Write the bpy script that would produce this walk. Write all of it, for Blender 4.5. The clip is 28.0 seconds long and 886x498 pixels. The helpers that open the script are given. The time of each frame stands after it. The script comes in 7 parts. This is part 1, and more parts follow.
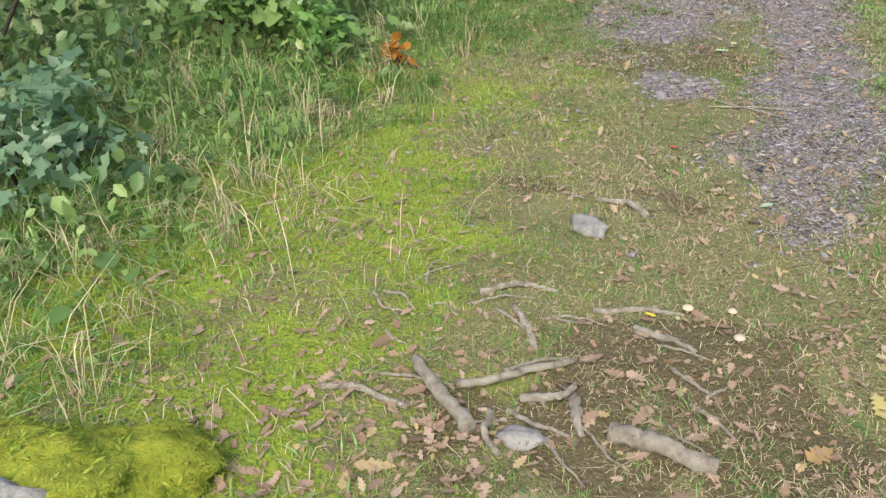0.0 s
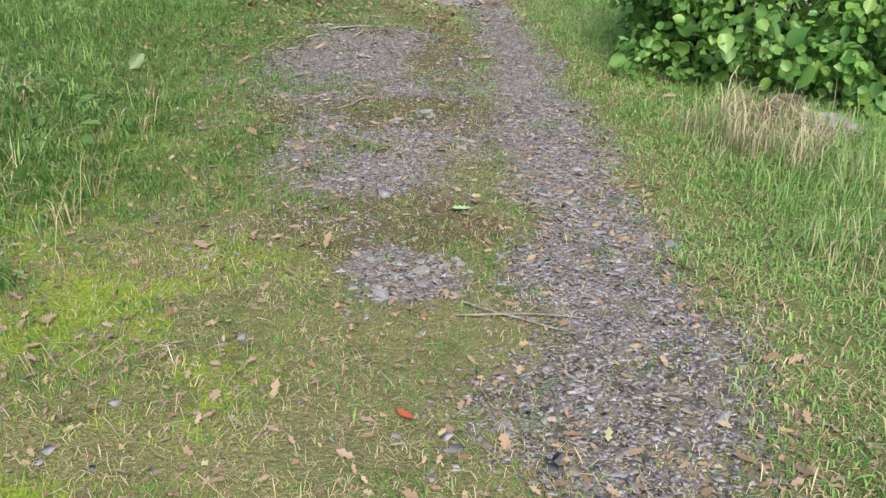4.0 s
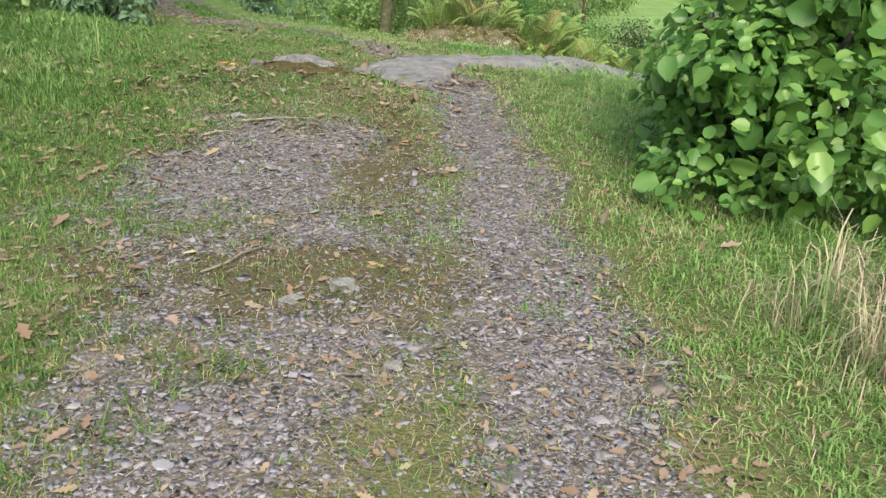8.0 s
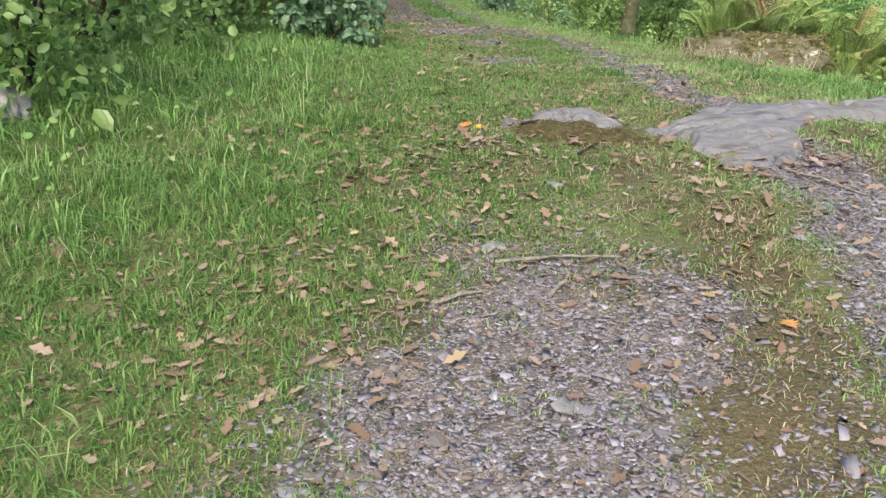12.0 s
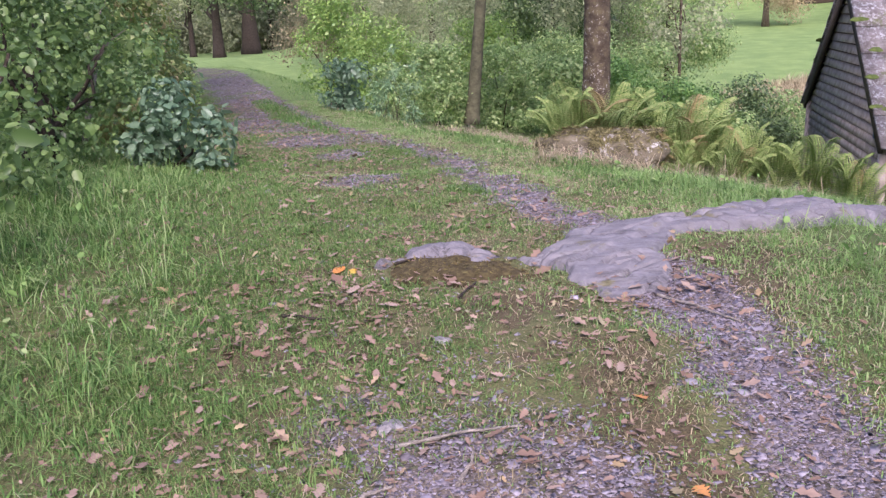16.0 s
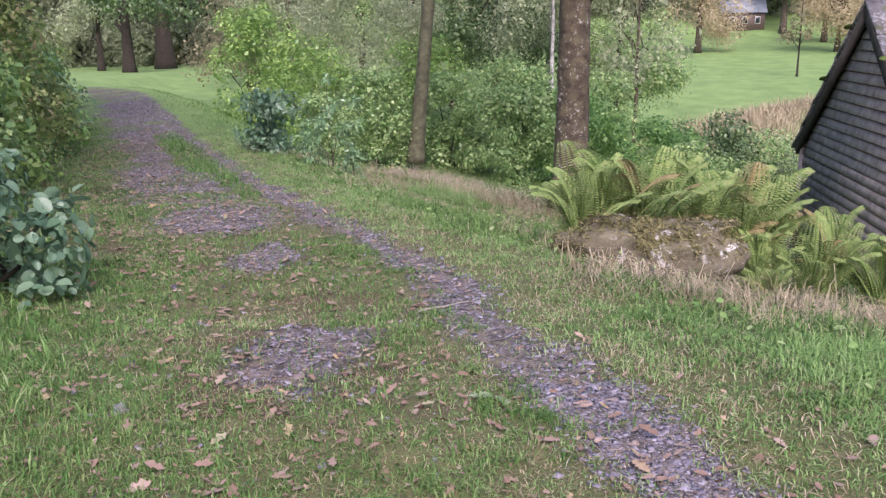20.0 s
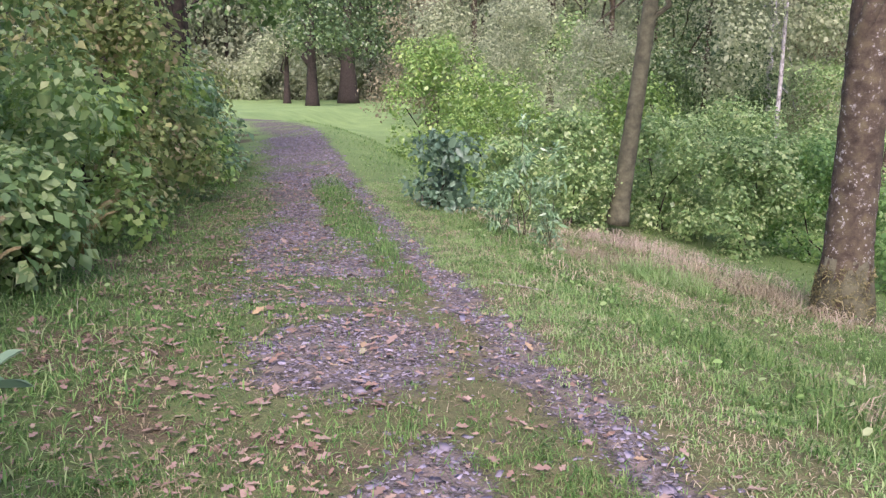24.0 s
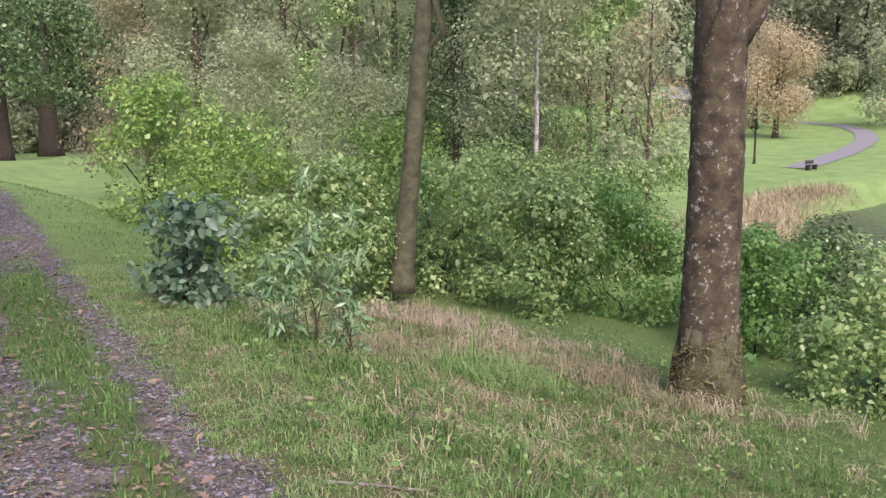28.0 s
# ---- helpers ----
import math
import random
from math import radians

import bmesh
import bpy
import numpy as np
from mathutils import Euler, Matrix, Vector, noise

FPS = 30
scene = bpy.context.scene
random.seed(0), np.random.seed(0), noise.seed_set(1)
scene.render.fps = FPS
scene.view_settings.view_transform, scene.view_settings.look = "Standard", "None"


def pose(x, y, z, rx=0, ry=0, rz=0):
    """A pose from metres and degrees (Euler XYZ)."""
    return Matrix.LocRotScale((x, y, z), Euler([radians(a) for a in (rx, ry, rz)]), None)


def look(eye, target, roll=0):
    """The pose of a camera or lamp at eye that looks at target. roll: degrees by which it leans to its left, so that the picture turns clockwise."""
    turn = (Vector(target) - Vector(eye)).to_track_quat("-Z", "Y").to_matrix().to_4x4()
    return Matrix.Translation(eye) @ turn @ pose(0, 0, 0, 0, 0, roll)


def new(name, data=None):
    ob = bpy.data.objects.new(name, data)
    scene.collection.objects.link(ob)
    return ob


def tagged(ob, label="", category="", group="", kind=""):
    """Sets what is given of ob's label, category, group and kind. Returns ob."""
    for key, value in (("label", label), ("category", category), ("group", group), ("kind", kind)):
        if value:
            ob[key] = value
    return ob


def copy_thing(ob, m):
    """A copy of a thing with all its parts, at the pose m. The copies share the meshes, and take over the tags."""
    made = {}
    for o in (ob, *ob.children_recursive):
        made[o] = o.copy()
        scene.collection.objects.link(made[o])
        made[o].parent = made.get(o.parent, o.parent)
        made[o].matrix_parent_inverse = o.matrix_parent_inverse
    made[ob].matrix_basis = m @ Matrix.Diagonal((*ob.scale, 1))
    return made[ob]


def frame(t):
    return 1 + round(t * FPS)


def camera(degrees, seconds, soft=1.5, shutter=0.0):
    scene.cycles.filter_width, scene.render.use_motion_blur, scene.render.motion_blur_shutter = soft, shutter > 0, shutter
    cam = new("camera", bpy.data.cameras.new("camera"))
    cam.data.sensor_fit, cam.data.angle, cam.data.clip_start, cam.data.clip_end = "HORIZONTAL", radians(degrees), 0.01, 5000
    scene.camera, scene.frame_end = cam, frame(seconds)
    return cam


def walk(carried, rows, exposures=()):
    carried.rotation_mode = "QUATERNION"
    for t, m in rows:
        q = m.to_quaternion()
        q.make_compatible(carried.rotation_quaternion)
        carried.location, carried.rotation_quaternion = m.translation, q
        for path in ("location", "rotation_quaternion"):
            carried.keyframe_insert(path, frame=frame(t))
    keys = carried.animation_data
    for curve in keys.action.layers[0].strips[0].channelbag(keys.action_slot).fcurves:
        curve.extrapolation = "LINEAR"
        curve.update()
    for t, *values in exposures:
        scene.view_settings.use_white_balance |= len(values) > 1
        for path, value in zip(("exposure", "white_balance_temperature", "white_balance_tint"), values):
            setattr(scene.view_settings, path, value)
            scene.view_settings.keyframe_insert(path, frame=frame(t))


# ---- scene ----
cam = camera(53.2, 28.0, soft=1.35)
# seconds, eye, target, roll
PATH = [
    (0, (0.500, -1.136, 1.719), (0.033, 0.566, 0.777), -2.0),
    (0.5, (0.486, -0.895, 1.648), (0.030, 0.834, 0.752), -2.2),
    (1, (0.467, -0.671, 1.621), (0.029, 0.995, 0.606), -2.5),
    (1.5, (0.495, -0.396, 1.598), (-0.006, 1.250, 0.579), -3.2),
    (2, (0.472, -0.102, 1.512), (0.129, 1.582, 0.490), -0.6),
    (2.5, (0.351, 0.146, 1.560), (0.028, 1.851, 0.566), -0.0),
    (3, (0.404, 0.416, 1.504), (0.105, 2.178, 0.606), -0.1),
    (3.5, (0.492, 0.732, 1.470), (0.405, 2.522, 0.581), 1.6),
    (4, (0.512, 1.071, 1.411), (0.612, 2.925, 0.667), 2.5),
    (4.5, (0.556, 1.307, 1.377), (0.697, 3.166, 0.654), 2.3),
    (6.5, (0.830, 2.530, 1.330), (0.976, 4.411, 0.665), 1.9),
    (7, (0.825, 2.788, 1.285), (0.962, 4.661, 0.598), 2.1),
    (7.5, (0.739, 3.084, 1.348), (0.858, 4.961, 0.669), 2.2),
    (8, (0.829, 3.407, 1.328), (0.954, 5.303, 0.703), 3.3),
    (8.5, (0.872, 3.698, 1.350), (0.962, 5.600, 0.736), 3.3),
    (9, (0.789, 4.073, 1.314), (0.841, 5.955, 0.638), 3.4),
    (9.5, (0.686, 4.405, 1.330), (0.539, 6.330, 0.805), 2.2),
    (10, (0.597, 4.707, 1.374), (0.276, 6.614, 0.865), 1.4),
    (10.5, (0.521, 4.947, 1.341), (0.178, 6.843, 0.808), 1.1),
    (11, (0.380, 5.212, 1.370), (0.037, 7.050, 0.661), 1.0),
    (11.5, (0.313, 5.515, 1.370), (-0.035, 7.342, 0.633), 0.7),
    (12, (0.289, 5.800, 1.499), (-0.073, 7.646, 0.819), 0.5),
    (12.5, (0.227, 6.069, 1.550), (-0.163, 7.938, 0.956), 0.1),
    (13, (0.204, 6.311, 1.575), (-0.149, 8.176, 0.942), -0.2),
    (14.2, (0.159, 4.299, 1.865), (0.086, 6.235, 1.370), -2.2),
    (14.8, (0.169, 4.884, 1.869), (0.084, 6.817, 1.364), -2.1),
    (15.5, (0.180, 5.566, 1.875), (0.081, 7.496, 1.358), -1.9),
    (16, (0.159, 6.034, 1.821), (0.103, 7.966, 1.309), -2.1),
    (16.5, (0.132, 6.539, 1.892), (0.107, 8.483, 1.423), -2.1),
    (17, (0.205, 7.074, 1.886), (0.229, 9.032, 1.481), 0.7),
    (17.5, (0.259, 7.555, 1.932), (0.355, 9.513, 1.536), 1.6),
    (18, (0.157, 8.146, 1.969), (0.292, 10.105, 1.586), 2.2),
    (18.5, (0.147, 8.607, 1.942), (0.277, 10.558, 1.523), 3.1),
    (19, (0.070, 9.125, 1.984), (0.121, 11.072, 1.528), 2.6),
    (19.5, (-0.165, 9.502, 2.018), (0.105, 11.430, 1.560), -0.3),
    (20, (-0.374, 9.903, 1.977), (-0.252, 11.841, 1.496), -0.6),
    (20.5, (-0.507, 10.366, 2.046), (-0.660, 12.284, 1.499), -2.7),
    (21, (-0.579, 10.909, 2.010), (-0.758, 12.823, 1.460), -1.3),
    (21.5, (-0.532, 11.640, 1.942), (-0.724, 13.560, 1.417), -1.0),
    (23.5, (-0.884, 13.546, 1.814), (-1.329, 15.450, 1.395), 0.3),
    (24, (-0.908, 13.978, 1.797), (-1.163, 15.922, 1.402), 0.7),
    (24.5, (-0.977, 14.448, 1.830), (-1.077, 16.415, 1.484), 1.1),
    (25, (-0.997, 14.980, 1.758), (-1.099, 16.947, 1.413), -0.1),
    (25.5, (-1.033, 15.513, 1.724), (-1.172, 17.477, 1.368), -0.3),
    (26, (-1.208, 16.031, 1.686), (-1.263, 18.001, 1.344), 1.1),
    (26.5, (-1.335, 16.482, 1.636), (-1.436, 18.451, 1.300), -0.2),
    (27, (-1.380, 16.962, 1.654), (-1.495, 18.935, 1.344), -1.4),
    (27.5, (-1.533, 17.315, 1.625), (-1.337, 19.280, 1.308), -0.5),
    (28, (-1.632, 17.661, 1.699), (-1.288, 19.609, 1.404), -0.4),
]
# the clip's camera turns cooler once it looks up into the trees
walk(cam, [(t, look(eye, target, roll)) for t, eye, target, roll in PATH], [(0, 1.07, 6750, 6), (4, 1.05, 6720, 2), (7, 1.03, 6950, -1), (9, 1.02, 6900, 0), (11, 0.9, 6620, 5), (11.4, 0.97, 6620, 6), (12, 1.1, 6640, 6), (13, 1.1, 6700, 7), (13.7, 0.98, 6200, 14), (16, 1.03, 5990, 36), (17, 0.94, 5980, 34), (20, 0.97, 5960, 32), (21, 1.26, 6080, 31), (24, 1.22, 6020, 38), (25, 1.0, 6150, 32), (26, 0.97, 6250, 31), (28, 0.94, 6300, 29)])

# ---- light: an overcast day ----
world = bpy.data.worlds.new("sky")
scene.world = world
world.use_nodes = True
wn = world.node_tree
sky = wn.nodes.new("ShaderNodeTexSky")
sky.sky_type = "NISHITA"
sky.sun_disc = False
sky.sun_elevation, sky.sun_rotation = radians(43), radians(176)
sky.air_density, sky.dust_density, sky.ozone_density = 1.0, 4.0, 1.0
wn.links.new(sky.outputs[0], wn.nodes["Background"].inputs[0])
wn.nodes["Background"].inputs[1].default_value = 0.15
sun = new("sun", bpy.data.lights.new("sun", "SUN"))
sun.data.energy, sun.data.angle, sun.data.color = 1.45, radians(32), (1.0, 0.96, 0.9)
sun.matrix_world = look((0, 0, 0), (-0.05, 0.73, -0.69))


# ---- materials ----
def mat(name, rough=0.9, metal=0.0, spec=0.3):
    m = bpy.data.materials.new(name)
    m.use_nodes = True
    b = m.node_tree.nodes["Principled BSDF"]
    b.inputs["Roughness"].default_value = rough
    b.inputs["Metallic"].default_value = metal
    b.inputs["Specular IOR Level"].default_value = spec
    return m, m.node_tree, b


def node(nt, kind, **kw):
    n = nt.nodes.new("ShaderNode" + kind)
    for k, v in kw.items():
        if k == "inputs":
            for a, b in v.items():
                n.inputs[a].default_value = b
        else:
            setattr(n, k, v)
    return n


def noise_tex(nt, scale, detail=4.0, rough=0.6, where="Object"):
    tc = node(nt, "TexCoord")
    n = node(nt, "TexNoise", inputs={"Scale": scale, "Detail": detail, "Roughness": rough})
    nt.links.new(tc.outputs[where], n.inputs["Vector"])
    return n


def ramp(nt, source, stops):
    r = node(nt, "ValToRGB")
    while len(r.color_ramp.elements) < len(stops):
        r.color_ramp.elements.new(0.5)
    for e, (p, c) in zip(r.color_ramp.elements, stops):
        e.position, e.color = p, (*c, 1)
    nt.links.new(source, r.inputs[0])
    return r


def mix(nt, fac, a, b, mode="MIX"):
    m = node(nt, "Mix", data_type="RGBA", blend_type=mode)
    for s, v in ((m.inputs[0], fac), (m.inputs[6], a), (m.inputs[7], b)):
        if isinstance(v, (int, float)):
            s.default_value = v
        elif isinstance(v, tuple):
            s.default_value = (*v, 1)
        else:
            nt.links.new(v, s)
    return m.outputs[2]


def bump(nt, bsdf, height, strength=0.4, dist=0.01):
    b = node(nt, "Bump", inputs={"Strength": strength, "Distance": dist})
    nt.links.new(height, b.inputs["Height"])
    nt.links.new(b.outputs[0], bsdf.inputs["Normal"])


def leaf_mat(name, stops, rough=0.55, trans=0.35, big=0.6, gloss=0.25):
    """Leaves: colour differs from leaf to leaf, and in patches over the plant."""
    m, nt, b = mat(name, rough, 0, gloss)
    g = node(nt, "NewGeometry")
    n = noise_tex(nt, big, 2.0)
    f = node(nt, "Math", operation="MULTIPLY_ADD", inputs={1: 0.65})
    nt.links.new(g.outputs["Random Per Island"], f.inputs[0])
    s = node(nt, "Math", operation="MULTIPLY", inputs={1: 0.4})
    nt.links.new(n.outputs[0], s.inputs[0])
    nt.links.new(s.outputs[0], f.inputs[2])
    c = ramp(nt, f.outputs[0], [(q, (1.12 * r, 1.08 * g_, 1.5 * b_)) for q, (r, g_, b_) in stops])
    nt.links.new(c.outputs[0], b.inputs["Base Color"])
    t = node(nt, "BsdfTranslucent")
    nt.links.new(c.outputs[0], t.inputs[0])
    mx = node(nt, "MixShader", inputs={0: trans})
    nt.links.new(b.outputs[0], mx.inputs[1])
    nt.links.new(t.outputs[0], mx.inputs[2])
    nt.links.new(mx.outputs[0], nt.nodes["Material Output"].inputs[0])
    return m


def rock_mat(name, stops, scale=6.0, lichen=None, lich_at=0.62, rough=0.9, strength=0.6):
    m, nt, b = mat(name, rough)
    n = noise_tex(nt, scale, 8, 0.65)
    c = ramp(nt, n.outputs[0], stops).outputs[0]
    if lichen:
        n2 = noise_tex(nt, scale * 2.3, 6, 0.7)
        f = ramp(nt, n2.outputs[0], [(lich_at, (0, 0, 0)), (lich_at + 0.05, (1, 1, 1))])
        n4 = noise_tex(nt, scale * 0.5, 3, 0.6)
        f4 = ramp(nt, n4.outputs[0], [(0.42, (0.1, 0.1, 0.1)), (0.62, (1, 1, 1))])
        c = mix(nt, mix(nt, 1.0, f.outputs[0], f4.outputs[0], "MULTIPLY"), c, lichen)
    nt.links.new(c, b.inputs["Base Color"])
    n3 = noise_tex(nt, scale * 6, 8, 0.7)
    bump(nt, b, n3.outputs[0], strength, 0.02)
    return m


M_GRASS = leaf_mat("grass_blades", [(0.0, (0.033, 0.087, 0.018)), (0.35, (0.072, 0.182, 0.031)), (0.62, (0.138, 0.28, 0.048)), (0.85, (0.23, 0.31, 0.085)), (1.0, (0.38, 0.35, 0.17))], 0.6, 0.38, 2.2)
M_LUSH = leaf_mat("lush_grass_blades", [(0.0, (0.042, 0.105, 0.019)), (0.35, (0.085, 0.185, 0.033)), (0.65, (0.148, 0.262, 0.05)), (0.88, (0.235, 0.31, 0.082)), (1.0, (0.36, 0.34, 0.15))], 0.6, 0.4, 1.4)
M_STRAW = leaf_mat("straw", [(0.0, (0.24, 0.20, 0.09)), (0.5, (0.39, 0.34, 0.17)), (1.0, (0.53, 0.48, 0.27))], 0.7, 0.25)
M_LITTER = leaf_mat("dry_litter", [(0.0, (0.10, 0.09, 0.035)), (0.5, (0.215, 0.19, 0.075)), (0.8, (0.32, 0.28, 0.125)), (1.0, (0.46, 0.41, 0.21))], 0.8, 0.2)
M_TAN = leaf_mat("tan_litter", [(0.0, (0.20, 0.17, 0.075)), (0.5, (0.36, 0.32, 0.14)), (1.0, (0.54, 0.48, 0.25))], 0.8, 0.25, 3.0)
M_VERGE = leaf_mat("verge_blades", [(0.0, (0.085, 0.175, 0.036)), (0.35, (0.16, 0.305, 0.06)), (0.62, (0.235, 0.385, 0.09)), (0.85, (0.31, 0.40, 0.135)), (1.0, (0.42, 0.385, 0.20))], 0.6, 0.38, 1.2)
M_RUST = leaf_mat("brown_dry_stalks", [(0.0, (0.15, 0.13, 0.05)), (0.5, (0.26, 0.235, 0.10)), (1.0, (0.38, 0.355, 0.17))], 0.75, 0.25)
M_HEDGE = leaf_mat("mixed_hedge_leaves", [(0.0, (0.071, 0.119, 0.036)), (0.35, (0.178, 0.261, 0.059)), (0.65, (0.320, 0.391, 0.095)), (0.85, (0.403, 0.344, 0.142)), (1.0, (0.474, 0.320, 0.166))], 0.55, 0.4)
# hillside leaves paled, so that some distance haze sits in their colour
M_WOODF = leaf_mat("hazed_hillside_leaves", [(0.0, (0.13, 0.175, 0.075)), (0.5, (0.215, 0.265, 0.112)), (1.0, (0.33, 0.37, 0.16))], 0.7, 0.42)
M_OLIVE = leaf_mat("olive_moss", [(0.0, (0.075, 0.075, 0.022)), (0.5, (0.17, 0.165, 0.05)), (1.0, (0.31, 0.29, 0.10))], 0.8, 0.25)
M_BTUFT = leaf_mat("brown_moss_tufts", [(0.0, (0.06, 0.048, 0.014)), (0.5, (0.125, 0.105, 0.03)), (0.85, (0.20, 0.18, 0.05)), (1.0, (0.30, 0.27, 0.09))], 0.85, 0.2, 3.0)
M_MOSSG = leaf_mat("moss_tufts", [(0.0, (0.095, 0.16, 0.012)), (0.5, (0.20, 0.285, 0.026)), (1.0, (0.32, 0.355, 0.055))], 0.8, 0.3)
M_HAZEL = leaf_mat("broad_green_leaves", [(0.0, (0.066, 0.165, 0.038)), (0.45, (0.135, 0.285, 0.056)), (0.8, (0.215, 0.375, 0.072)), (1.0, (0.32, 0.47, 0.095))], 0.36, 0.46, 0.6, 0.5)
M_DARKL = leaf_mat("dark_green_leaves", [(0.0, (0.036, 0.077, 0.021)), (0.5, (0.089, 0.161, 0.042)), (1.0, (0.202, 0.286, 0.077))], 0.36, 0.3, 0.6, 0.5)
M_BLUEL = leaf_mat("bluish_leaves", [(0.0, (0.084, 0.168, 0.056)), (0.5, (0.168, 0.308, 0.105)), (1.0, (0.364, 0.504, 0.196))], 0.36, 0.3, 0.6, 0.5)
M_TEAL = leaf_mat("grey_blue_leaves", [(0.0, (0.06, 0.125, 0.05)), (0.5, (0.12, 0.22, 0.09)), (0.9, (0.22, 0.335, 0.15)), (1.0, (0.36, 0.47, 0.24))], 0.36, 0.38, 0.6, 0.5)
M_OAK = leaf_mat("oak_leaves", [(0.0, (0.050, 0.101, 0.022)), (0.5, (0.112, 0.207, 0.045)), (0.85, (0.213, 0.325, 0.073)), (1.0, (0.314, 0.370, 0.101))], 0.36, 0.42, 0.6, 0.5)
M_YELL = leaf_mat("yellow_green_leaves", [(0.0, (0.103, 0.220, 0.040)), (0.5, (0.215, 0.374, 0.066)), (1.0, (0.393, 0.506, 0.106))], 0.36, 0.4, 0.6, 0.5)
M_MIDL = leaf_mat("mid_green_leaves", [(0.0, (0.096, 0.194, 0.048)), (0.45, (0.206, 0.351, 0.085)), (0.8, (0.388, 0.508, 0.151)), (1.0, (0.544, 0.532, 0.206))], 0.36, 0.42, 0.6, 0.5)
M_FERN = leaf_mat("fern_green", [(0.0, (0.13, 0.235, 0.045)), (0.5, (0.25, 0.36, 0.08)), (1.0, (0.42, 0.43, 0.14))], 0.6, 0.4)
M_FERNB = leaf_mat("fern_browned", [(0.0, (0.20, 0.16, 0.05)), (0.5, (0.30, 0.26, 0.08)), (1.0, (0.40, 0.34, 0.14))], 0.7, 0.35)
M_AUT = leaf_mat("autumn_leaves", [(0.0, (0.35, 0.30, 0.125)), (0.5, (0.44, 0.39, 0.17)), (1.0, (0.53, 0.48, 0.235))], 0.8, 0.45)
# silvery grey-green leaves, lightened further to bring in the haze of distance
M_GREYL = leaf_mat("greyish_hazed_leaves", [(0.0, (0.23, 0.285, 0.115)), (0.5, (0.34, 0.405, 0.168)), (1.0, (0.46, 0.51, 0.235))], 0.7, 0.48)
M_ORANGE = leaf_mat("orange_leaves", [(0.0, (0.20, 0.085, 0.012)), (0.5, (0.34, 0.145, 0.018)), (1.0, (0.44, 0.24, 0.03))], 0.6, 0.3)
M_PALE = rock_mat("pale_stone", [(0.3, (0.13, 0.127, 0.125)), (0.5, (0.25, 0.243, 0.24)), (0.75, (0.37, 0.362, 0.355))], 18.0, (0.15, 0.14, 0.10), 0.57)
def bedrock_mat():
    m, nt, b = mat("bedrock", 0.85)
    tc = node(nt, "TexCoord")
    mp = node(nt, "Mapping")
    mp.inputs["Rotation"].default_value = (0, 0, radians(-32))
    mp.inputs["Scale"].default_value = (1.0, 4.5, 1.0)
    nt.links.new(tc.outputs["Object"], mp.inputs["Vector"])
    streak = node(nt, "TexNoise", inputs={"Scale": 3.0, "Detail": 9.0, "Roughness": 0.7})
    nt.links.new(mp.outputs[0], streak.inputs["Vector"])
    big, fine = noise_tex(nt, 2.2, 4), noise_tex(nt, 45, 6, 0.75)
    c = ramp(nt, streak.outputs[0], [(0.3, (0.09, 0.087, 0.095)), (0.45, (0.17, 0.165, 0.178)), (0.6, (0.215, 0.209, 0.226)), (0.75, (0.29, 0.284, 0.303))]).outputs[0]
    c = mix(nt, ramp(nt, big.outputs[0], [(0.5, (0, 0, 0)), (0.75, (0.6, 0.6, 0.6))]).outputs[0], c, (0.26, 0.25, 0.245))
    c = mix(nt, ramp(nt, fine.outputs[0], [(0.55, (0, 0, 0)), (0.7, (0.7, 0.7, 0.7))]).outputs[0], c, (0.30, 0.30, 0.285))
    split = node(nt, "TexNoise", inputs={"Scale": 1.7, "Detail": 5.0, "Roughness": 0.55})
    nt.links.new(mp.outputs[0], split.inputs["Vector"])
    line = ramp(nt, split.outputs[0], [(0.470, (0, 0, 0)), (0.480, (0.5, 0.5, 0.5)), (0.490, (0, 0, 0))]).outputs[0]
    spots = noise_tex(nt, 14, 6, 0.7)
    c = mix(nt, ramp(nt, spots.outputs[0], [(0.5, (0, 0, 0)), (0.66, (0.4, 0.4, 0.4))]).outputs[0], c, (0.13, 0.125, 0.13))
    c = mix(nt, line, c, (0.05, 0.046, 0.04))
    moss = noise_tex(nt, 5, 5, 0.65)
    c = mix(nt, ramp(nt, moss.outputs[0], [(0.60, (0, 0, 0)), (0.69, (0.75, 0.75, 0.75))]).outputs[0], c, (0.15, 0.14, 0.045))
    nt.links.new(c, b.inputs["Base Color"])
    low = mix(nt, line, mix(nt, 0.5, streak.outputs[0], fine.outputs[0]), (0, 0, 0))
    bump(nt, b, low, 0.8, 0.028)
    return m


M_BED = bedrock_mat()
M_ROCK = rock_mat("grey_bedrock", [(0.3, (0.10, 0.10, 0.105)), (0.45, (0.17, 0.165, 0.17)), (0.6, (0.23, 0.225, 0.23)), (0.78, (0.30, 0.295, 0.29))], 5.0, (0.34, 0.34, 0.33), 0.60)
M_MROCK = rock_mat("mossy_boulder", [(0.3, (0.06, 0.052, 0.034)), (0.5, (0.125, 0.11, 0.07)), (0.75, (0.21, 0.19, 0.125))], 4.0, (0.50, 0.49, 0.46), 0.56, 0.95, 1.0)
M_GMOSS = rock_mat("bright_moss", [(0.3, (0.16, 0.19, 0.02)), (0.6, (0.32, 0.36, 0.04)), (0.8, (0.44, 0.44, 0.08))], 14.0, None, 0.6, 1.0, 1.0)
M_BMOSS = rock_mat("brown_moss", [(0.3, (0.045, 0.036, 0.015)), (0.5, (0.095, 0.075, 0.032)), (0.62, (0.15, 0.125, 0.05)), (0.8, (0.21, 0.19, 0.07))], 22.0, None, 0.6, 1.0, 0.9)
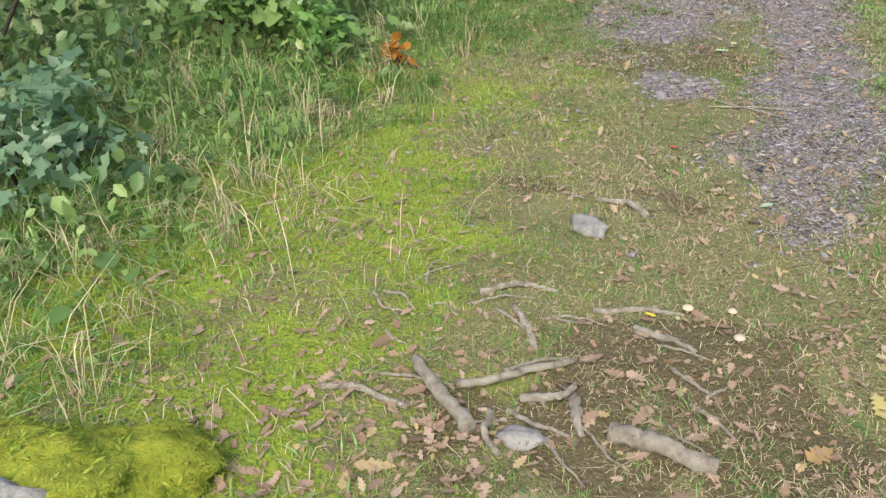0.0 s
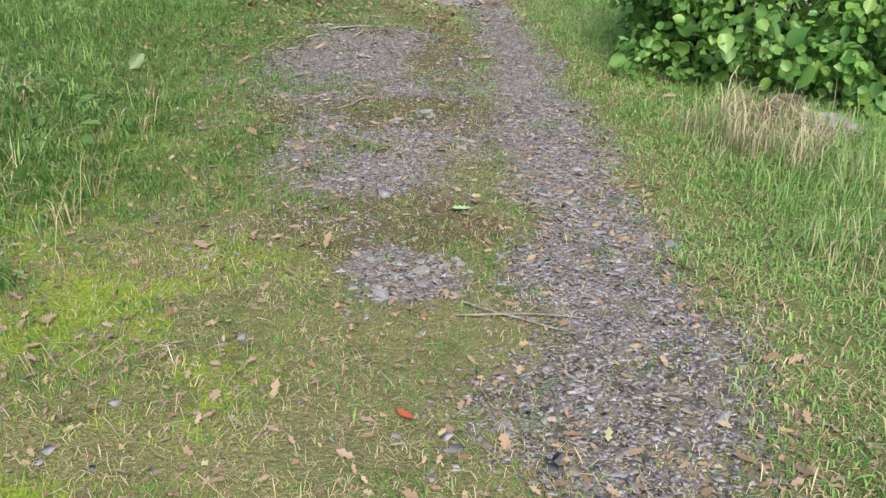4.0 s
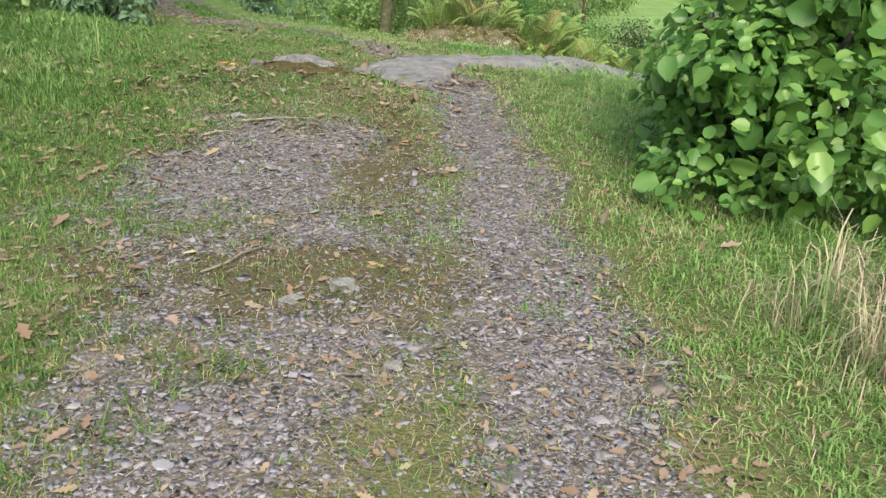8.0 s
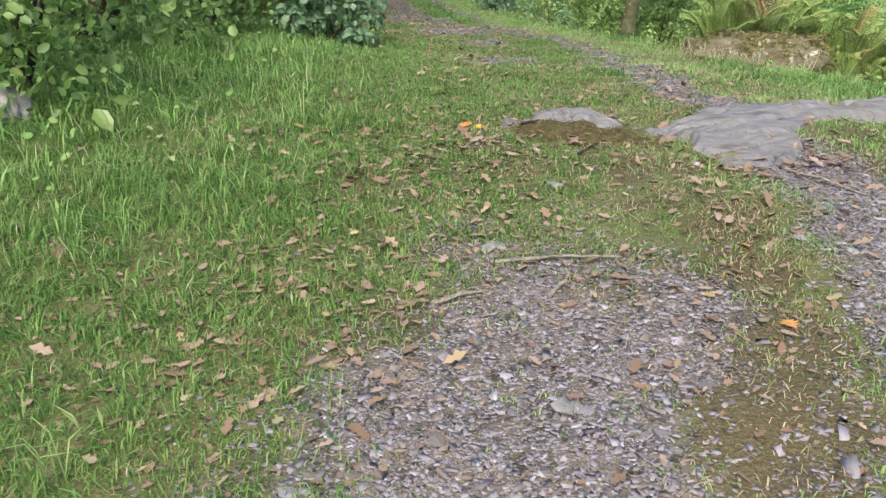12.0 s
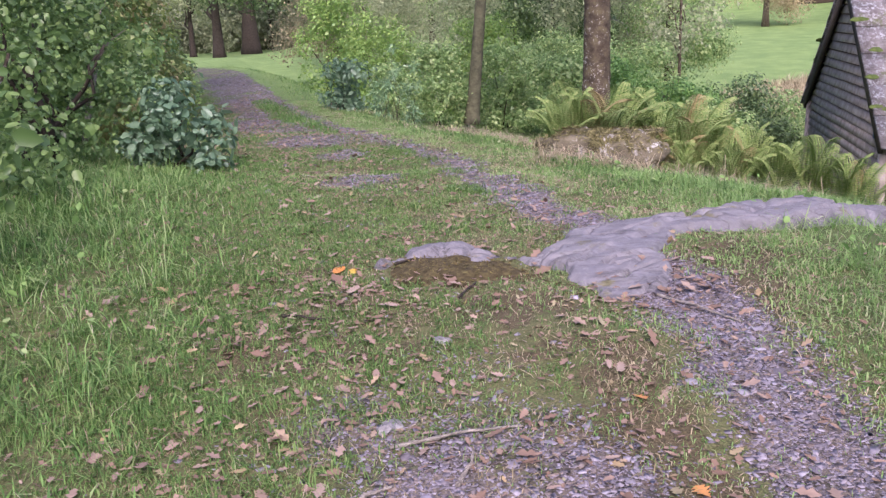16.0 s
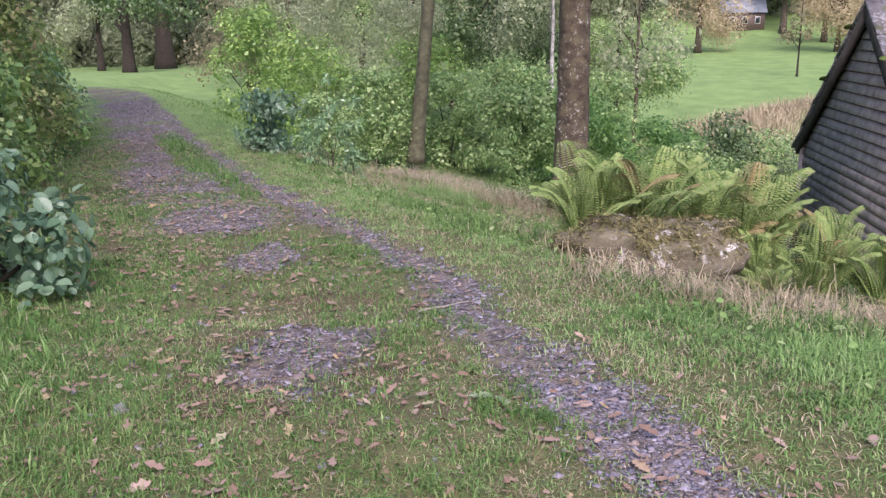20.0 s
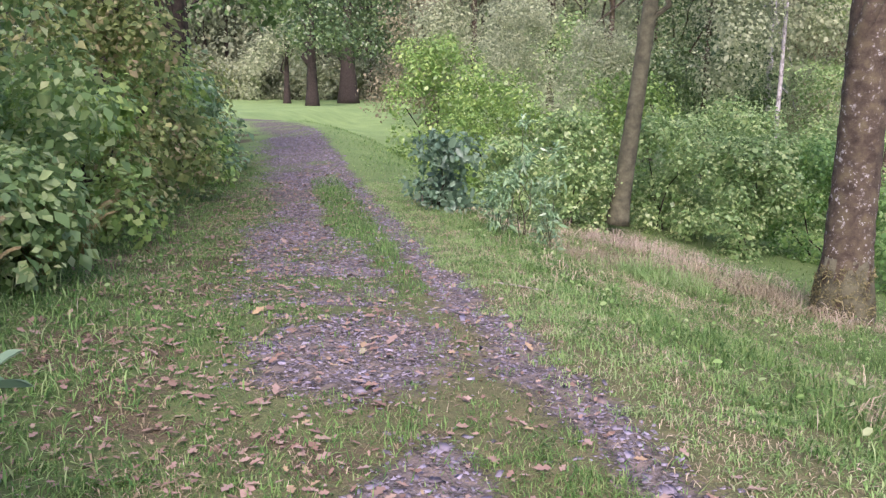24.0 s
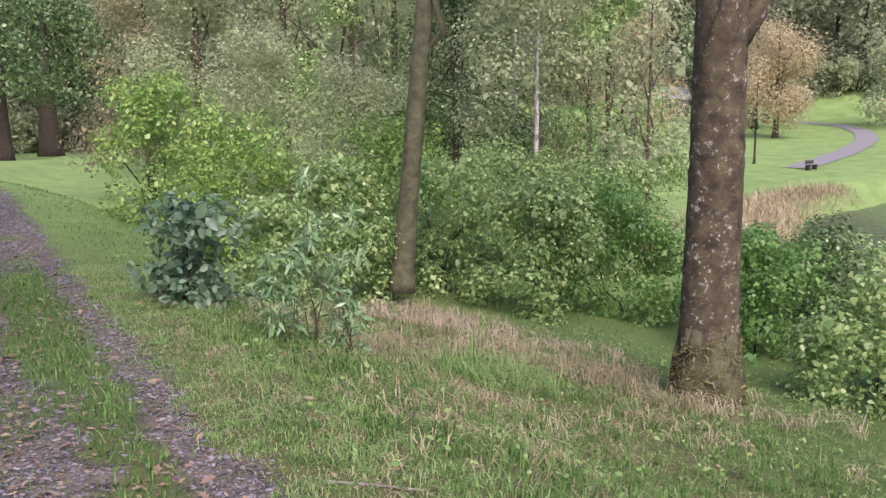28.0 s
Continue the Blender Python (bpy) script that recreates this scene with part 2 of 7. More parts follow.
M_BARK = rock_mat("grey_brown_bark", [(0.3, (0.03, 0.023, 0.015)), (0.5, (0.08, 0.063, 0.041)), (0.68, (0.125, 0.112, 0.06)), (0.85, (0.17, 0.15, 0.10))], 6.0, (0.44, 0.44, 0.41), 0.57, 0.95, 1.0)
M_DBARK = rock_mat("dark_bark", [(0.3, (0.02, 0.017, 0.013)), (0.6, (0.05, 0.04, 0.03)), (0.8, (0.09, 0.075, 0.055))], 9.0, None, 0.6, 0.95, 0.9)
M_MBARK = rock_mat("mossy_bark", [(0.3, (0.045, 0.043, 0.028)), (0.5, (0.095, 0.095, 0.055)), (0.8, (0.17, 0.17, 0.10))], 6.0, None, 0.6, 0.95, 0.9)
M_BIRCH = rock_mat("birch_bark", [(0.4, (0.15, 0.14, 0.125)), (0.5, (0.38, 0.37, 0.35)), (0.8, (0.54, 0.53, 0.5))], 5.0)
M_ROOT = rock_mat("weathered_root_wood", [(0.3, (0.17, 0.145, 0.115)), (0.45, (0.33, 0.295, 0.245)), (0.6, (0.43, 0.39, 0.335)), (0.8, (0.53, 0.495, 0.44))], 22.0, (0.16, 0.13, 0.10), 0.64, 0.95, 1.0)


# ---- the lie of the land ----
def sm(a, b, v):
    t = np.clip((v - a) / (b - a), 0, 1)
    return t * t * (3 - 2 * t)


RISE_Y = [-12, 5.0, 7.5, 9.3, 11.5, 13.6, 15.4, 19.8, 22, 25, 32, 38, 45, 56, 95]
RISE_Z = [0, 0.0, 0.14, 0.31, 0.39, 0.37, 0.21, 0.04, -0.16, -0.28, -0.42, -0.27, -0.08, -0.4, -1.4]
EDGE_Y = [-5, 2, 6, 8, 10.5, 12.2, 13.4, 16.8, 19, 22, 25.5, 35, 42, 47, 52]
EDGE_X = [1.7, 1.62, 1.72, 1.64, 1.6, 1.03, 0.75, 0.02, -0.88, -1.82, -2.95, -6.2, -8.7, -11.5, -18]


def edge(y):
    """The right edge of the track."""
    return np.interp(y, EDGE_Y, EDGE_X)


def value_noise(x, y, cell, seed):
    """Smooth noise from 0 to 1."""
    r = np.random.RandomState(seed).rand(64, 64)
    u, v = np.asarray(x, float) / cell, np.asarray(y, float) / cell
    i, j = np.floor(u).astype(int), np.floor(v).astype(int)
    a, b = u - i, v - j
    a, b = a * a * (3 - 2 * a), b * b * (3 - 2 * b)
    g = lambda p, q: r[p % 64, q % 64]
    return (g(i, j) * (1 - a) + g(i + 1, j) * a) * (1 - b) + (g(i, j + 1) * (1 - a) + g(i + 1, j + 1) * a) * b


def stream_x(y):
    """The middle of the stream, which bends away from the track."""
    return np.interp(y, [0, 30, 36, 46, 54, 60, 66, 90], [4.5, 12, 14, 19.5, 25, 33, 48, 110])


def height(x, y):
    x, y = np.asarray(x, float), np.asarray(y, float)
    base = np.interp(y, RISE_Y, RISE_Z)
    d = x - edge(y)
    drop = np.interp(y, [4, 9, 14, 18, 24, 32, 60], [0.05, 0.15, 0.45, 0.75, 0.95, 1.05, 1.0]) * sm(0.5, 4.2, d)
    drop = drop + np.interp(y, [0, 10, 16], [0.0, 0.08, 0.14]) * np.clip(d - 4, 0, 9)
    left = 0.16 * sm(2.8, 6.0, -d) * sm(60, 30, y) + 0.03 * np.clip(-d - 6, 0, 40) * sm(90, 40, y)
    z = base - drop + left
    u = x - stream_x(y) + 12
    rise = -2.5 + 0.055 * np.clip(np.hypot(x, y - 20) - 38, 0, 400)
    bank = sm(38, 48, y) * sm(-2.0, 4.0, d)
    z = z * (1 - bank) + np.maximum(z, rise) * bank
    bed = sm(7.5, 10.0, u) * sm(10, 24, y)
    z = z * (1 - bed) + np.minimum(z, -3.4) * bed
    far = sm(14.0, 16.5, u)
    z = z * (1 - far) + rise * far
    hill = np.clip(np.hypot(x + 10, y) - 125, 0, 200)
    z = z + 0.30 * hill
    near = sm(30, 12, np.hypot(x, y - 10))
    z = z + near * 0.05 * (value_noise(x, y, 0.55, 5) - 0.5) + near * 0.02 * (value_noise(x, y, 0.17, 6) - 0.5)
    return z


def blob(x, y, cx, cy, rx, ry, soft=0.35):
    return 1 - sm(1 - soft, 1 + soft, np.hypot((x - cx) / rx, (y - cy) / ry))


def gravel_at(x, y):
    wob = value_noise(x, y, 0.35, 11) - 0.5
    e = edge(y) - x + 0.22 * wob + 0.5 * sm(6.5, 3.5, y) * (value_noise(x, y, 0.55, 16) - 0.5)
    w = np.interp(y, [-3, 1.8, 2.3, 4, 6, 8, 10.5, 12, 13.4, 16.8, 19, 22, 25.5, 35], [0, 0.2, 0.72, 0.70, 0.62, 0.46, 0.46, 0.32, 0.40, 0.32, 0.36, 0.30, 0.26, 0.3])
    g = sm(-0.22, 0.2, e) * sm(0.24, -0.2, e - w) * sm(1.9, 2.4, y) * sm(50, 47, y) * sm(0.2, -0.15, x - 1.12 - 0.42 * (y - 2.1)) * (0.6 + 0.4 * sm(2.6, 4.6, y))
    rag = 0.5 * wob
    for cx, cy, rx, ry in ((0.25, 7.7, 0.85, 1.45), (0.55, 4.35, 0.24, 0.28), (0.35, 5.9, 0.6, 0.9), (-0.85, 14.4, 0.36, 0.55), (-1.4, 17.2, 0.25, 0.6), (-2.15, 19.2, 0.65, 0.85)):
        g = np.maximum(g, (1 - sm(0.5, 1.5, np.hypot((x - cx) / rx, (y - cy) / ry) + rag)))
    far = sm(50, 47, y) * sm(19.8, 21.2, y + 2 * wob) * sm(0.15, 0.45, e) * sm(2.5, 1.8, e)
    far = far * (1 - 0.95 * sm(24.2, 24.8, y + wob) * sm(31.5, 29.5, y) * sm(0.3, 0.42, e) * sm(1.15, 0.9, e))
    far = far * (1 - 0.9 * sm(24.9, 24.2, y + wob) * sm(0.3, 0.4, e) * sm(0.8, 0.62, e))
    far = far * (1 - 0.55 * blob(x, y, edge(22.0) - 1.3, 21.6 , 0.6, 0.25, 0.6))
    g = np.maximum(g, far * (0.45 + 0.55 * sm(0.25, 0.6, value_noise(x, y, 0.7, 13))) * (1 - 0.5 * sm(1.3, 2.0, e) * sm(24, 26, y)))
    for cx, cy, rx, ry, k in ((0.38, 6.7, 0.75, 0.38, 0.92), (0.3, 4.95, 0.75, 0.4, 0.8), (0.85, 8.6, 0.22, 1.2, 0.85), (0.15, 6.0, 0.5, 0.2, 0.7), (0.95, 5.6, 0.3, 0.5, 0.6), (0.1, 7.35, 0.25, 0.12, 0.6)):
        g = g * (1 - k * blob(x + 0.35 * wob, y + 0.3 * wob, cx, cy, rx, ry, 0.8))
    n = 0.55 * value_noise(x, y, 0.10, 14) + 0.45 * value_noise(x, y, 0.27, 15)
    return np.clip(g * (0.55 + 0.9 * n), 0, 1)


def moss_at(x, y):
    n = value_noise(x, y, 0.5, 21)
    return np.clip(blob(x, y, -0.92, 3.4, 1.02, 2.5, 0.75) * (0.2 + 1.1 * n) + 0.95 * blob(x, y, -1.45, 1.5, 1.35, 1.5, 0.7) * (0.35 + n), 0, 1) * (0.42 + 0.58 * sm(0.25, 0.65, 0.5 * value_noise(x, y, 0.16, 22) + 0.5 * value_noise(x, y, 0.4, 23)))


def soil_at(x, y):
    n = value_noise(x, y, 0.3, 31)
    e = edge(y) - x
    s = 0.0 * x
    for cx, cy, rx, ry, k in ((0.62, 1.05, 0.55, 0.75, 0.75), (0.1, 2.5, 0.6, 0.3, 0.36), (-0.1, 2.68, 0.2, 0.1, 0.62), (0.1, 2.62, 0.16, 0.07, 0.5), (0.48, 2.64, 0.2, 0.1, 0.55), (0.62, 2.52, 0.16, 0.07, 0.5), (0.0, 1.0, 0.5, 0.45, 0.45), (0.38, 6.65, 0.85, 0.5, 0.95), (0.3, 4.9, 0.7, 0.4, 0.8), (0.75, 8.6, 0.35, 1.4, 0.8), (-0.1, 9.55, 0.7, 0.4, 0.35), (0.2, 8.35, 0.9, 0.4, 0.7), (0.35, 10.1, 0.35, 0.3, 0.4), (0.25, 9.3, 1.1, 1.0, 0.36), (-0.4, 12.6, 0.8, 0.7, 0.2), (-0.6, 14.0, 1.0, 1.0, 0.3), (0.1, 10.35, 0.7, 0.45, 0.5), (-0.7, 10.3, 0.5, 0.6, 0.3), (1.75, 11.3, 0.35, 0.5, 0.45), (0.5, 10.1, 0.3, 0.25, 0.3), (-0.65, 10.3, 0.45, 0.9, 0.62), (1.45, 10.7, 0.5, 0.6, 0.9), (-0.9, 14.6, 0.85, 1.4, 0.62)):
        s = np.maximum(s, k * blob(x, y, cx, cy, rx, ry, 0.6))
    s = np.maximum(s, 0.5 * sm(48, 40, y) * sm(15, 18, y) * sm(2.0, 2.4, e) * sm(4.2, 3.0, e))
    s = np.maximum(s, 0.32 * sm(12.5, 15, y) * sm(48, 36, y) * sm(0.3, 0.8, e) * sm(2.9, 2.2, e))
    rag = value_noise(x, y, 0.13, 32)
    return sm(0.2, 0.85, s + 0.9 * (0.5 * n + 0.5 * rag - 0.5)) * sm(0.0, 0.15, s)


def strip_mesh(name, xs, ys, material):
    X, Y = np.meshgrid(xs, ys)
    Z = height(X, Y)
    v = np.stack([X, Y, Z], -1).reshape(-1, 3)
    nx, ny = len(xs), len(ys)
    i = (np.arange(ny - 1)[:, None] * nx + np.arange(nx - 1)[None]).ravel()
    f = np.stack([i, i + 1, i + nx + 1, i + nx], -1)
    me = fast_mesh(name, v, f)
    me.polygons.foreach_set("use_smooth", np.ones(len(f), bool))
    for key, fn in (("gravel", gravel_at), ("moss", moss_at), ("soil", soil_at)):
        a = me.attributes.new(key, "FLOAT", "POINT")
        a.data.foreach_set("value", fn(v[:, 0], v[:, 1]).astype(np.float32))
    me.materials.append(material)
    return new(name, me)


def fast_mesh(name, verts, faces):
    """A mesh from arrays: verts (n, 3); faces (m, k), or a list of such arrays."""
    me = bpy.data.meshes.new(name)
    groups = faces if isinstance(faces, list) else [faces]
    me.vertices.add(len(verts))
    me.vertices.foreach_set("co", np.ascontiguousarray(verts, np.float32).ravel())
    loops = np.concatenate([g.ravel() for g in groups]).astype(np.int32)
    sizes = np.concatenate([np.full(len(g), g.shape[1]) for g in groups]).astype(np.int32)
    me.loops.add(len(loops))
    me.loops.foreach_set("vertex_index", loops)
    me.polygons.add(len(sizes))
    me.polygons.foreach_set("loop_start", np.concatenate([[0], np.cumsum(sizes)[:-1]]).astype(np.int32))
    me.polygons.foreach_set("loop_total", sizes)
    me.update(calc_edges=True)
    return me


def mesh_part(name, verts, faces, material, parent=None, label="", smooth=False):
    me = fast_mesh(name, verts, faces)
    if smooth:
        me.polygons.foreach_set("use_smooth", np.ones(len(me.polygons), bool))
    me.materials.append(material)
    ob = new(name, me)
    if parent is not None:
        ob.parent = parent
    return tagged(ob, label)


def root(name, x, y, z, label, category, group="", rz=0.0):
    ob = new(name)
    ob.empty_display_size = 0.1
    ob.matrix_basis = pose(x, y, z, 0, 0, rz)
    return tagged(ob, label, category, group)


# ground material: gravel, moss, soil and turf by where they lie
def ground_mat():
    m, nt, b = mat("ground", 0.95)
    fine, mid, coarse = noise_tex(nt, 60, 6, 0.7), noise_tex(nt, 9, 5, 0.6), noise_tex(nt, 0.7, 3)
    turf = ramp(nt, mid.outputs[0], [(0.3, (0.034, 0.06, 0.015)), (0.5, (0.066, 0.098, 0.026)), (0.7, (0.125, 0.118, 0.05))]).outputs[0]
    turf = mix(nt, 0.35, turf, ramp(nt, fine.outputs[0], [(0.3, (0.035, 0.04, 0.016)), (0.7, (0.18, 0.16, 0.075))]).outputs[0])
    far = ramp(nt, coarse.outputs[0], [(0.35, (0.14, 0.24, 0.07)), (0.65, (0.21, 0.32, 0.10))]).outputs[0]
    gc = node(nt, "NewGeometry")
    sep = node(nt, "SeparateXYZ")
    nt.links.new(gc.outputs["Position"], sep.inputs[0])
    away = node(nt, "MapRange", inputs={1: 28.0, 2: 45.0})
    nt.links.new(sep.outputs[1], away.inputs[0])
    turf = mix(nt, away.outputs[0], turf, far)
    wood = node(nt, "MapRange", inputs={1: 2.5, 2: 6.0})
    nt.links.new(sep.outputs[2], wood.inputs[0])
    turf = mix(nt, wood.outputs[0], turf, (0.07, 0.085, 0.04))
    vor = node(nt, "TexVoronoi", inputs={"Scale": 62.0})
    tc = node(nt, "TexCoord")
    nt.links.new(tc.outputs["Object"], vor.inputs["Vector"])
    stone = ramp(nt, vor.outputs["Color"], [(0.1, (0.028, 0.024, 0.02)), (0.5, (0.078, 0.068, 0.06)), (0.9, (0.18, 0.165, 0.17))]).outputs[0]
    stone = mix(nt, ramp(nt, mid.outputs[0], [(0.45, (0, 0, 0)), (0.65, (1, 1, 1))]).outputs[0], stone, (0.19, 0.155, 0.125))
    soil = ramp(nt, noise_tex(nt, 130, 5, 0.75).outputs[0], [(0.3, (0.034, 0.026, 0.013)), (0.5, (0.085, 0.067, 0.035)), (0.7, (0.19, 0.155, 0.09))]).outputs[0]
    moss = ramp(nt, fine.outputs[0], [(0.3, (0.09, 0.14, 0.016)), (0.6, (0.21, 0.275, 0.028)), (0.8, (0.33, 0.36, 0.07))]).outputs[0]
    patch = noise_tex(nt, 22, 8, 0.8)
    chance = node(nt, "SeparateColor")
    nt.links.new(vor.outputs["Color"], chance.inputs[0])
    grit = noise_tex(nt, 210, 3, 0.6)
    dry = node(nt, "MapRange", inputs={1: 4.0, 2: 8.0, 3: 0.55, 4: 0.22})
    nt.links.new(sep.outputs[1], dry.inputs[0])
    off = node(nt, "Math", operation="ABSOLUTE")
    nt.links.new(sep.outputs[0], off.inputs[0])
    wide = node(nt, "MapRange", inputs={1: 1.7, 2: 3.2, 3: 1.0, 4: 0.25})
    nt.links.new(off.outputs[0], wide.inputs[0])
    dry_ = node(nt, "Math", operation="MULTIPLY")
    nt.links.new(dry.outputs[0], dry_.inputs[0])
    nt.links.new(wide.outputs[0], dry_.inputs[1])
    turf = mix(nt, wide.outputs[0], mix(nt, mid.outputs[0], (0.045, 0.10, 0.022), (0.10, 0.17, 0.04)), turf)
    turf = mix(nt, away.outputs[0], turf, far)
    c = mix(nt, dry_.outputs[0], turf, ramp(nt, grit.outputs[0], [(0.32, (0.045, 0.045, 0.02)), (0.5, (0.165, 0.148, 0.07)), (0.68, (0.40, 0.35, 0.19))]).outputs[0])
    for key, col in (("moss", moss), ("soil", soil), ("gravel", stone)):
        at = node(nt, "Attribute", attribute_name=key)
        dice = mix(nt, 0.5 if key == "gravel" else 0.0, patch.outputs[0], chance.outputs[1])
        less = node(nt, "Math", operation="MULTIPLY_ADD", inputs={1: -1.2, 2: 0.65} if key == "gravel" else {1: -2.0, 2: 1.03})
        nt.links.new(dice, less.inputs[0])
        gain = node(nt, "Math", operation="MULTIPLY_ADD", inputs={1: 1.15})
        nt.links.new(at.outputs["Fac"], gain.inputs[0])
        nt.links.new(less.outputs[0], gain.inputs[2])
        f = ramp(nt, gain.outputs[0], [(0.44, (0, 0, 0)), (0.66, (0.92, 0.92, 0.92))])
        c = mix(nt, f.outputs[0], c, col)
    nt.links.new(c, b.inputs["Base Color"])
    h = mix(nt, 0.5, fine.outputs[0], vor.outputs["Distance"])
    bump(nt, b, h, 0.7, 0.02)
    return m


M_GROUND = ground_mat()
near_x = np.concatenate([np.arange(-6, -2.2, 0.11), np.arange(-2.2, 2.2, 0.06), np.arange(2.2, 8.01, 0.11)])
near_y = np.concatenate([np.arange(-2, 14, 0.065), np.arange(14, 30.01, 0.10)])


def spread(lo, hi, start, grow):
    out, step = [lo], start
    while abs(out[-1] - lo) < abs(hi - lo):
        out.append(out[-1] + math.copysign(step, hi - lo))
        step *= grow
    return out[1:]


xs = np.concatenate([np.array(spread(-6, -700, 0.12, 1.09))[::-1], near_x, spread(near_x[-1], 700, 0.12, 1.09)])
ys = np.concatenate([np.array(spread(-2, -300, 0.12, 1.15))[::-1], near_y, spread(near_y[-1], 800, 0.12, 1.06)])
ground = tagged(strip_mesh("ground", xs, ys, M_GROUND), "rough grassy ground with a gravel track and bare soil", "ground", kind="structure")


# ---- builders of plants and stones ----
LEAF_SHAPES = {
    "broad": ([(0, 0, 0), (0.3, 0.30, 0.06), (0.72, 0.26, 0.05), (1, 0, -0.08), (0.72, -0.26, 0.05), (0.3, -0.30, 0.06)], [(0, 1, 2, 3), (0, 3, 4, 5)]),
    "round": ([(0, 0, 0), (0.02, 0.24, 0.08), (0.34, 0.42, 0.13), (0.66, 0.36, 0.10), (0.80, 0.22, 0.05), (1, 0, -0.10), (0.80, -0.22, 0.05), (0.66, -0.36, 0.10), (0.34, -0.42, 0.13), (0.02, -0.24, 0.08)], [(0, 1, 2, 3, 4, 5), (0, 5, 6, 7, 8, 9)]),
    "narrow": ([(0, 0, 0), (0.4, 0.13, 0.03), (1, 0, -0.1), (0.4, -0.13, 0.03)], [(0, 1, 2, 3)]),
    "lobed": ([(0, 0, 0), (0.16, 0.10, 0.02), (0.30, 0.24, 0.06), (0.44, 0.12, 0.03), (0.62, 0.28, 0.08), (0.78, 0.12, 0.02), (1, 0.02, 0.05), (0.80, -0.14, 0.03), (0.64, -0.27, 0.07), (0.46, -0.11, 0.02), (0.28, -0.23, 0.06), (0.16, -0.09, 0.02)], [(0, 1, 2, 3, 4, 5, 6), (0, 6, 7, 8, 9, 10, 11)]),
    "clump": ([(0, 0, 0), (0.5, 0.36, 0.12), (1, 0.05, -0.1), (0.45, -0.33, 0.1)], [(0, 1, 2, 3)]),
}


def leaf_cloud(rs, pts, out, size, shape, vary=0.35, up=0.6, loose=0.8):
    """Leaves at pts, each turned its own way; out: the way out of the plant."""
    tv, tf = (np.array(a, float) for a in LEAF_SHAPES[shape])
    n = len(pts)
    nrm = out + np.array([0, 0, up]) + rs.normal(0, loose, (n, 3))
    nrm /= np.linalg.norm(nrm, axis=1, keepdims=True) + 1e-9
    ax = rs.normal(0, 1, (n, 3)) + 0.8 * out - np.array([0, 0, 0.3])
    ax -= nrm * (ax * nrm).sum(1, keepdims=True)
    ax /= np.linalg.norm(ax, axis=1, keepdims=True) + 1e-9
    side = np.cross(nrm, ax)
    k = (size * np.exp(rs.normal(0, vary, n)))[:, None, None]
    v = pts[:, None] + k * (tv[None, :, :1] * ax[:, None] + tv[None, :, 1:2] * side[:, None] + tv[None, :, 2:] * nrm[:, None])
    f = (np.arange(n)[:, None, None] * len(tv) + tf[None].astype(int)).reshape(-1, tf.shape[1])
    return v.reshape(-1, 3), f


def tube(points, radii, sides=8, rough=0.0, seed=0):
    """A tapered, closed round limb along points."""
    rs = np.random.RandomState(seed)
    p, r = np.array(points, float), np.array(radii, float)
    t = np.gradient(p, axis=0)
    t /= np.linalg.norm(t, axis=1, keepdims=True) + 1e-9
    ref = np.where(np.abs(t[:, 2:]) > 0.9, [[1.0, 0, 0]], [[0, 0, 1.0]])
    a = np.cross(t, ref)
    a /= np.linalg.norm(a, axis=1, keepdims=True)
    b = np.cross(t, a)
    th = np.linspace(0, 2 * np.pi, sides, endpoint=False)
    wob = 1 + rough * rs.normal(0, 1, (len(p), sides, 1))
    v = p[:, None] + (r[:, None, None] * wob) * (np.cos(th)[None, :, None] * a[:, None] + np.sin(th)[None, :, None] * b[:, None])
    i = np.arange(len(p) - 1)[:, None] * sides + np.arange(sides)[None]
    j = np.arange(len(p) - 1)[:, None] * sides + (np.arange(sides)[None] + 1) % sides
    f = np.stack([i, j, j + sides, i + sides], -1).reshape(-1, 4)
    v = np.concatenate([v.reshape(-1, 3), p[:1], p[-1:]])
    n = len(p) * sides
    k = np.arange(sides)
    caps = np.concatenate([np.stack([(k + 1) % sides, k, np.full(sides, n)], -1), np.stack([n - sides + k, n - sides + (k + 1) % sides, np.full(sides, n + 1)], -1)])
    return v, [f, caps]


def bend(rs, a, b, n=7, wobble=0.05):
    """A crooked line from a to b."""
    a, b = np.array(a, float), np.array(b, float)
    t = np.linspace(0, 1, n)[:, None]
    p = a + (b - a) * t
    p[1:-1] += rs.normal(0, wobble * np.linalg.norm(b - a), (n - 2, 3))
    return p


def crown_points(rs, n, lumps, spread=0.42):
    """Leaf places in lumps (x, y, z, r), thicker towards each lump's skin, and the way out at each."""
    lumps = np.array(lumps, float)
    w = lumps[:, 3] ** 2
    which = rs.choice(len(lumps), n, p=w / w.sum())
    d = rs.normal(0, 1, (n, 3))
    d /= np.linalg.norm(d, axis=1, keepdims=True)
    r = lumps[which, 3] * np.clip(rs.normal(0.85, spread * 0.5, n), 0.1, 1.35)
    return lumps[which, :3] + d * r[:, None] * np.array([1, 1, 0.9]), d


def lumps_in(rs, k, rx, ry, h, lo=0.15, r=(0.25, 0.45)):
    """Lumps that fill a bush of that half-width, half-depth and height."""
    out = []
    for _ in range(k):
        a, q = rs.uniform(0, 2 * np.pi), np.sqrt(rs.rand())
        z = rs.uniform(lo, 1.0)
        s = np.sqrt(max(0.05, 1 - (z * 0.9) ** 2)) * 0.8 + 0.15
        q2 = rs.uniform(*r)
        m = min(rx, ry, h)
        out.append((math.cos(a) * q * rx * s, math.sin(a) * q * ry * s, z * h - q2 * m * 0.35, q2 * m))
    return out


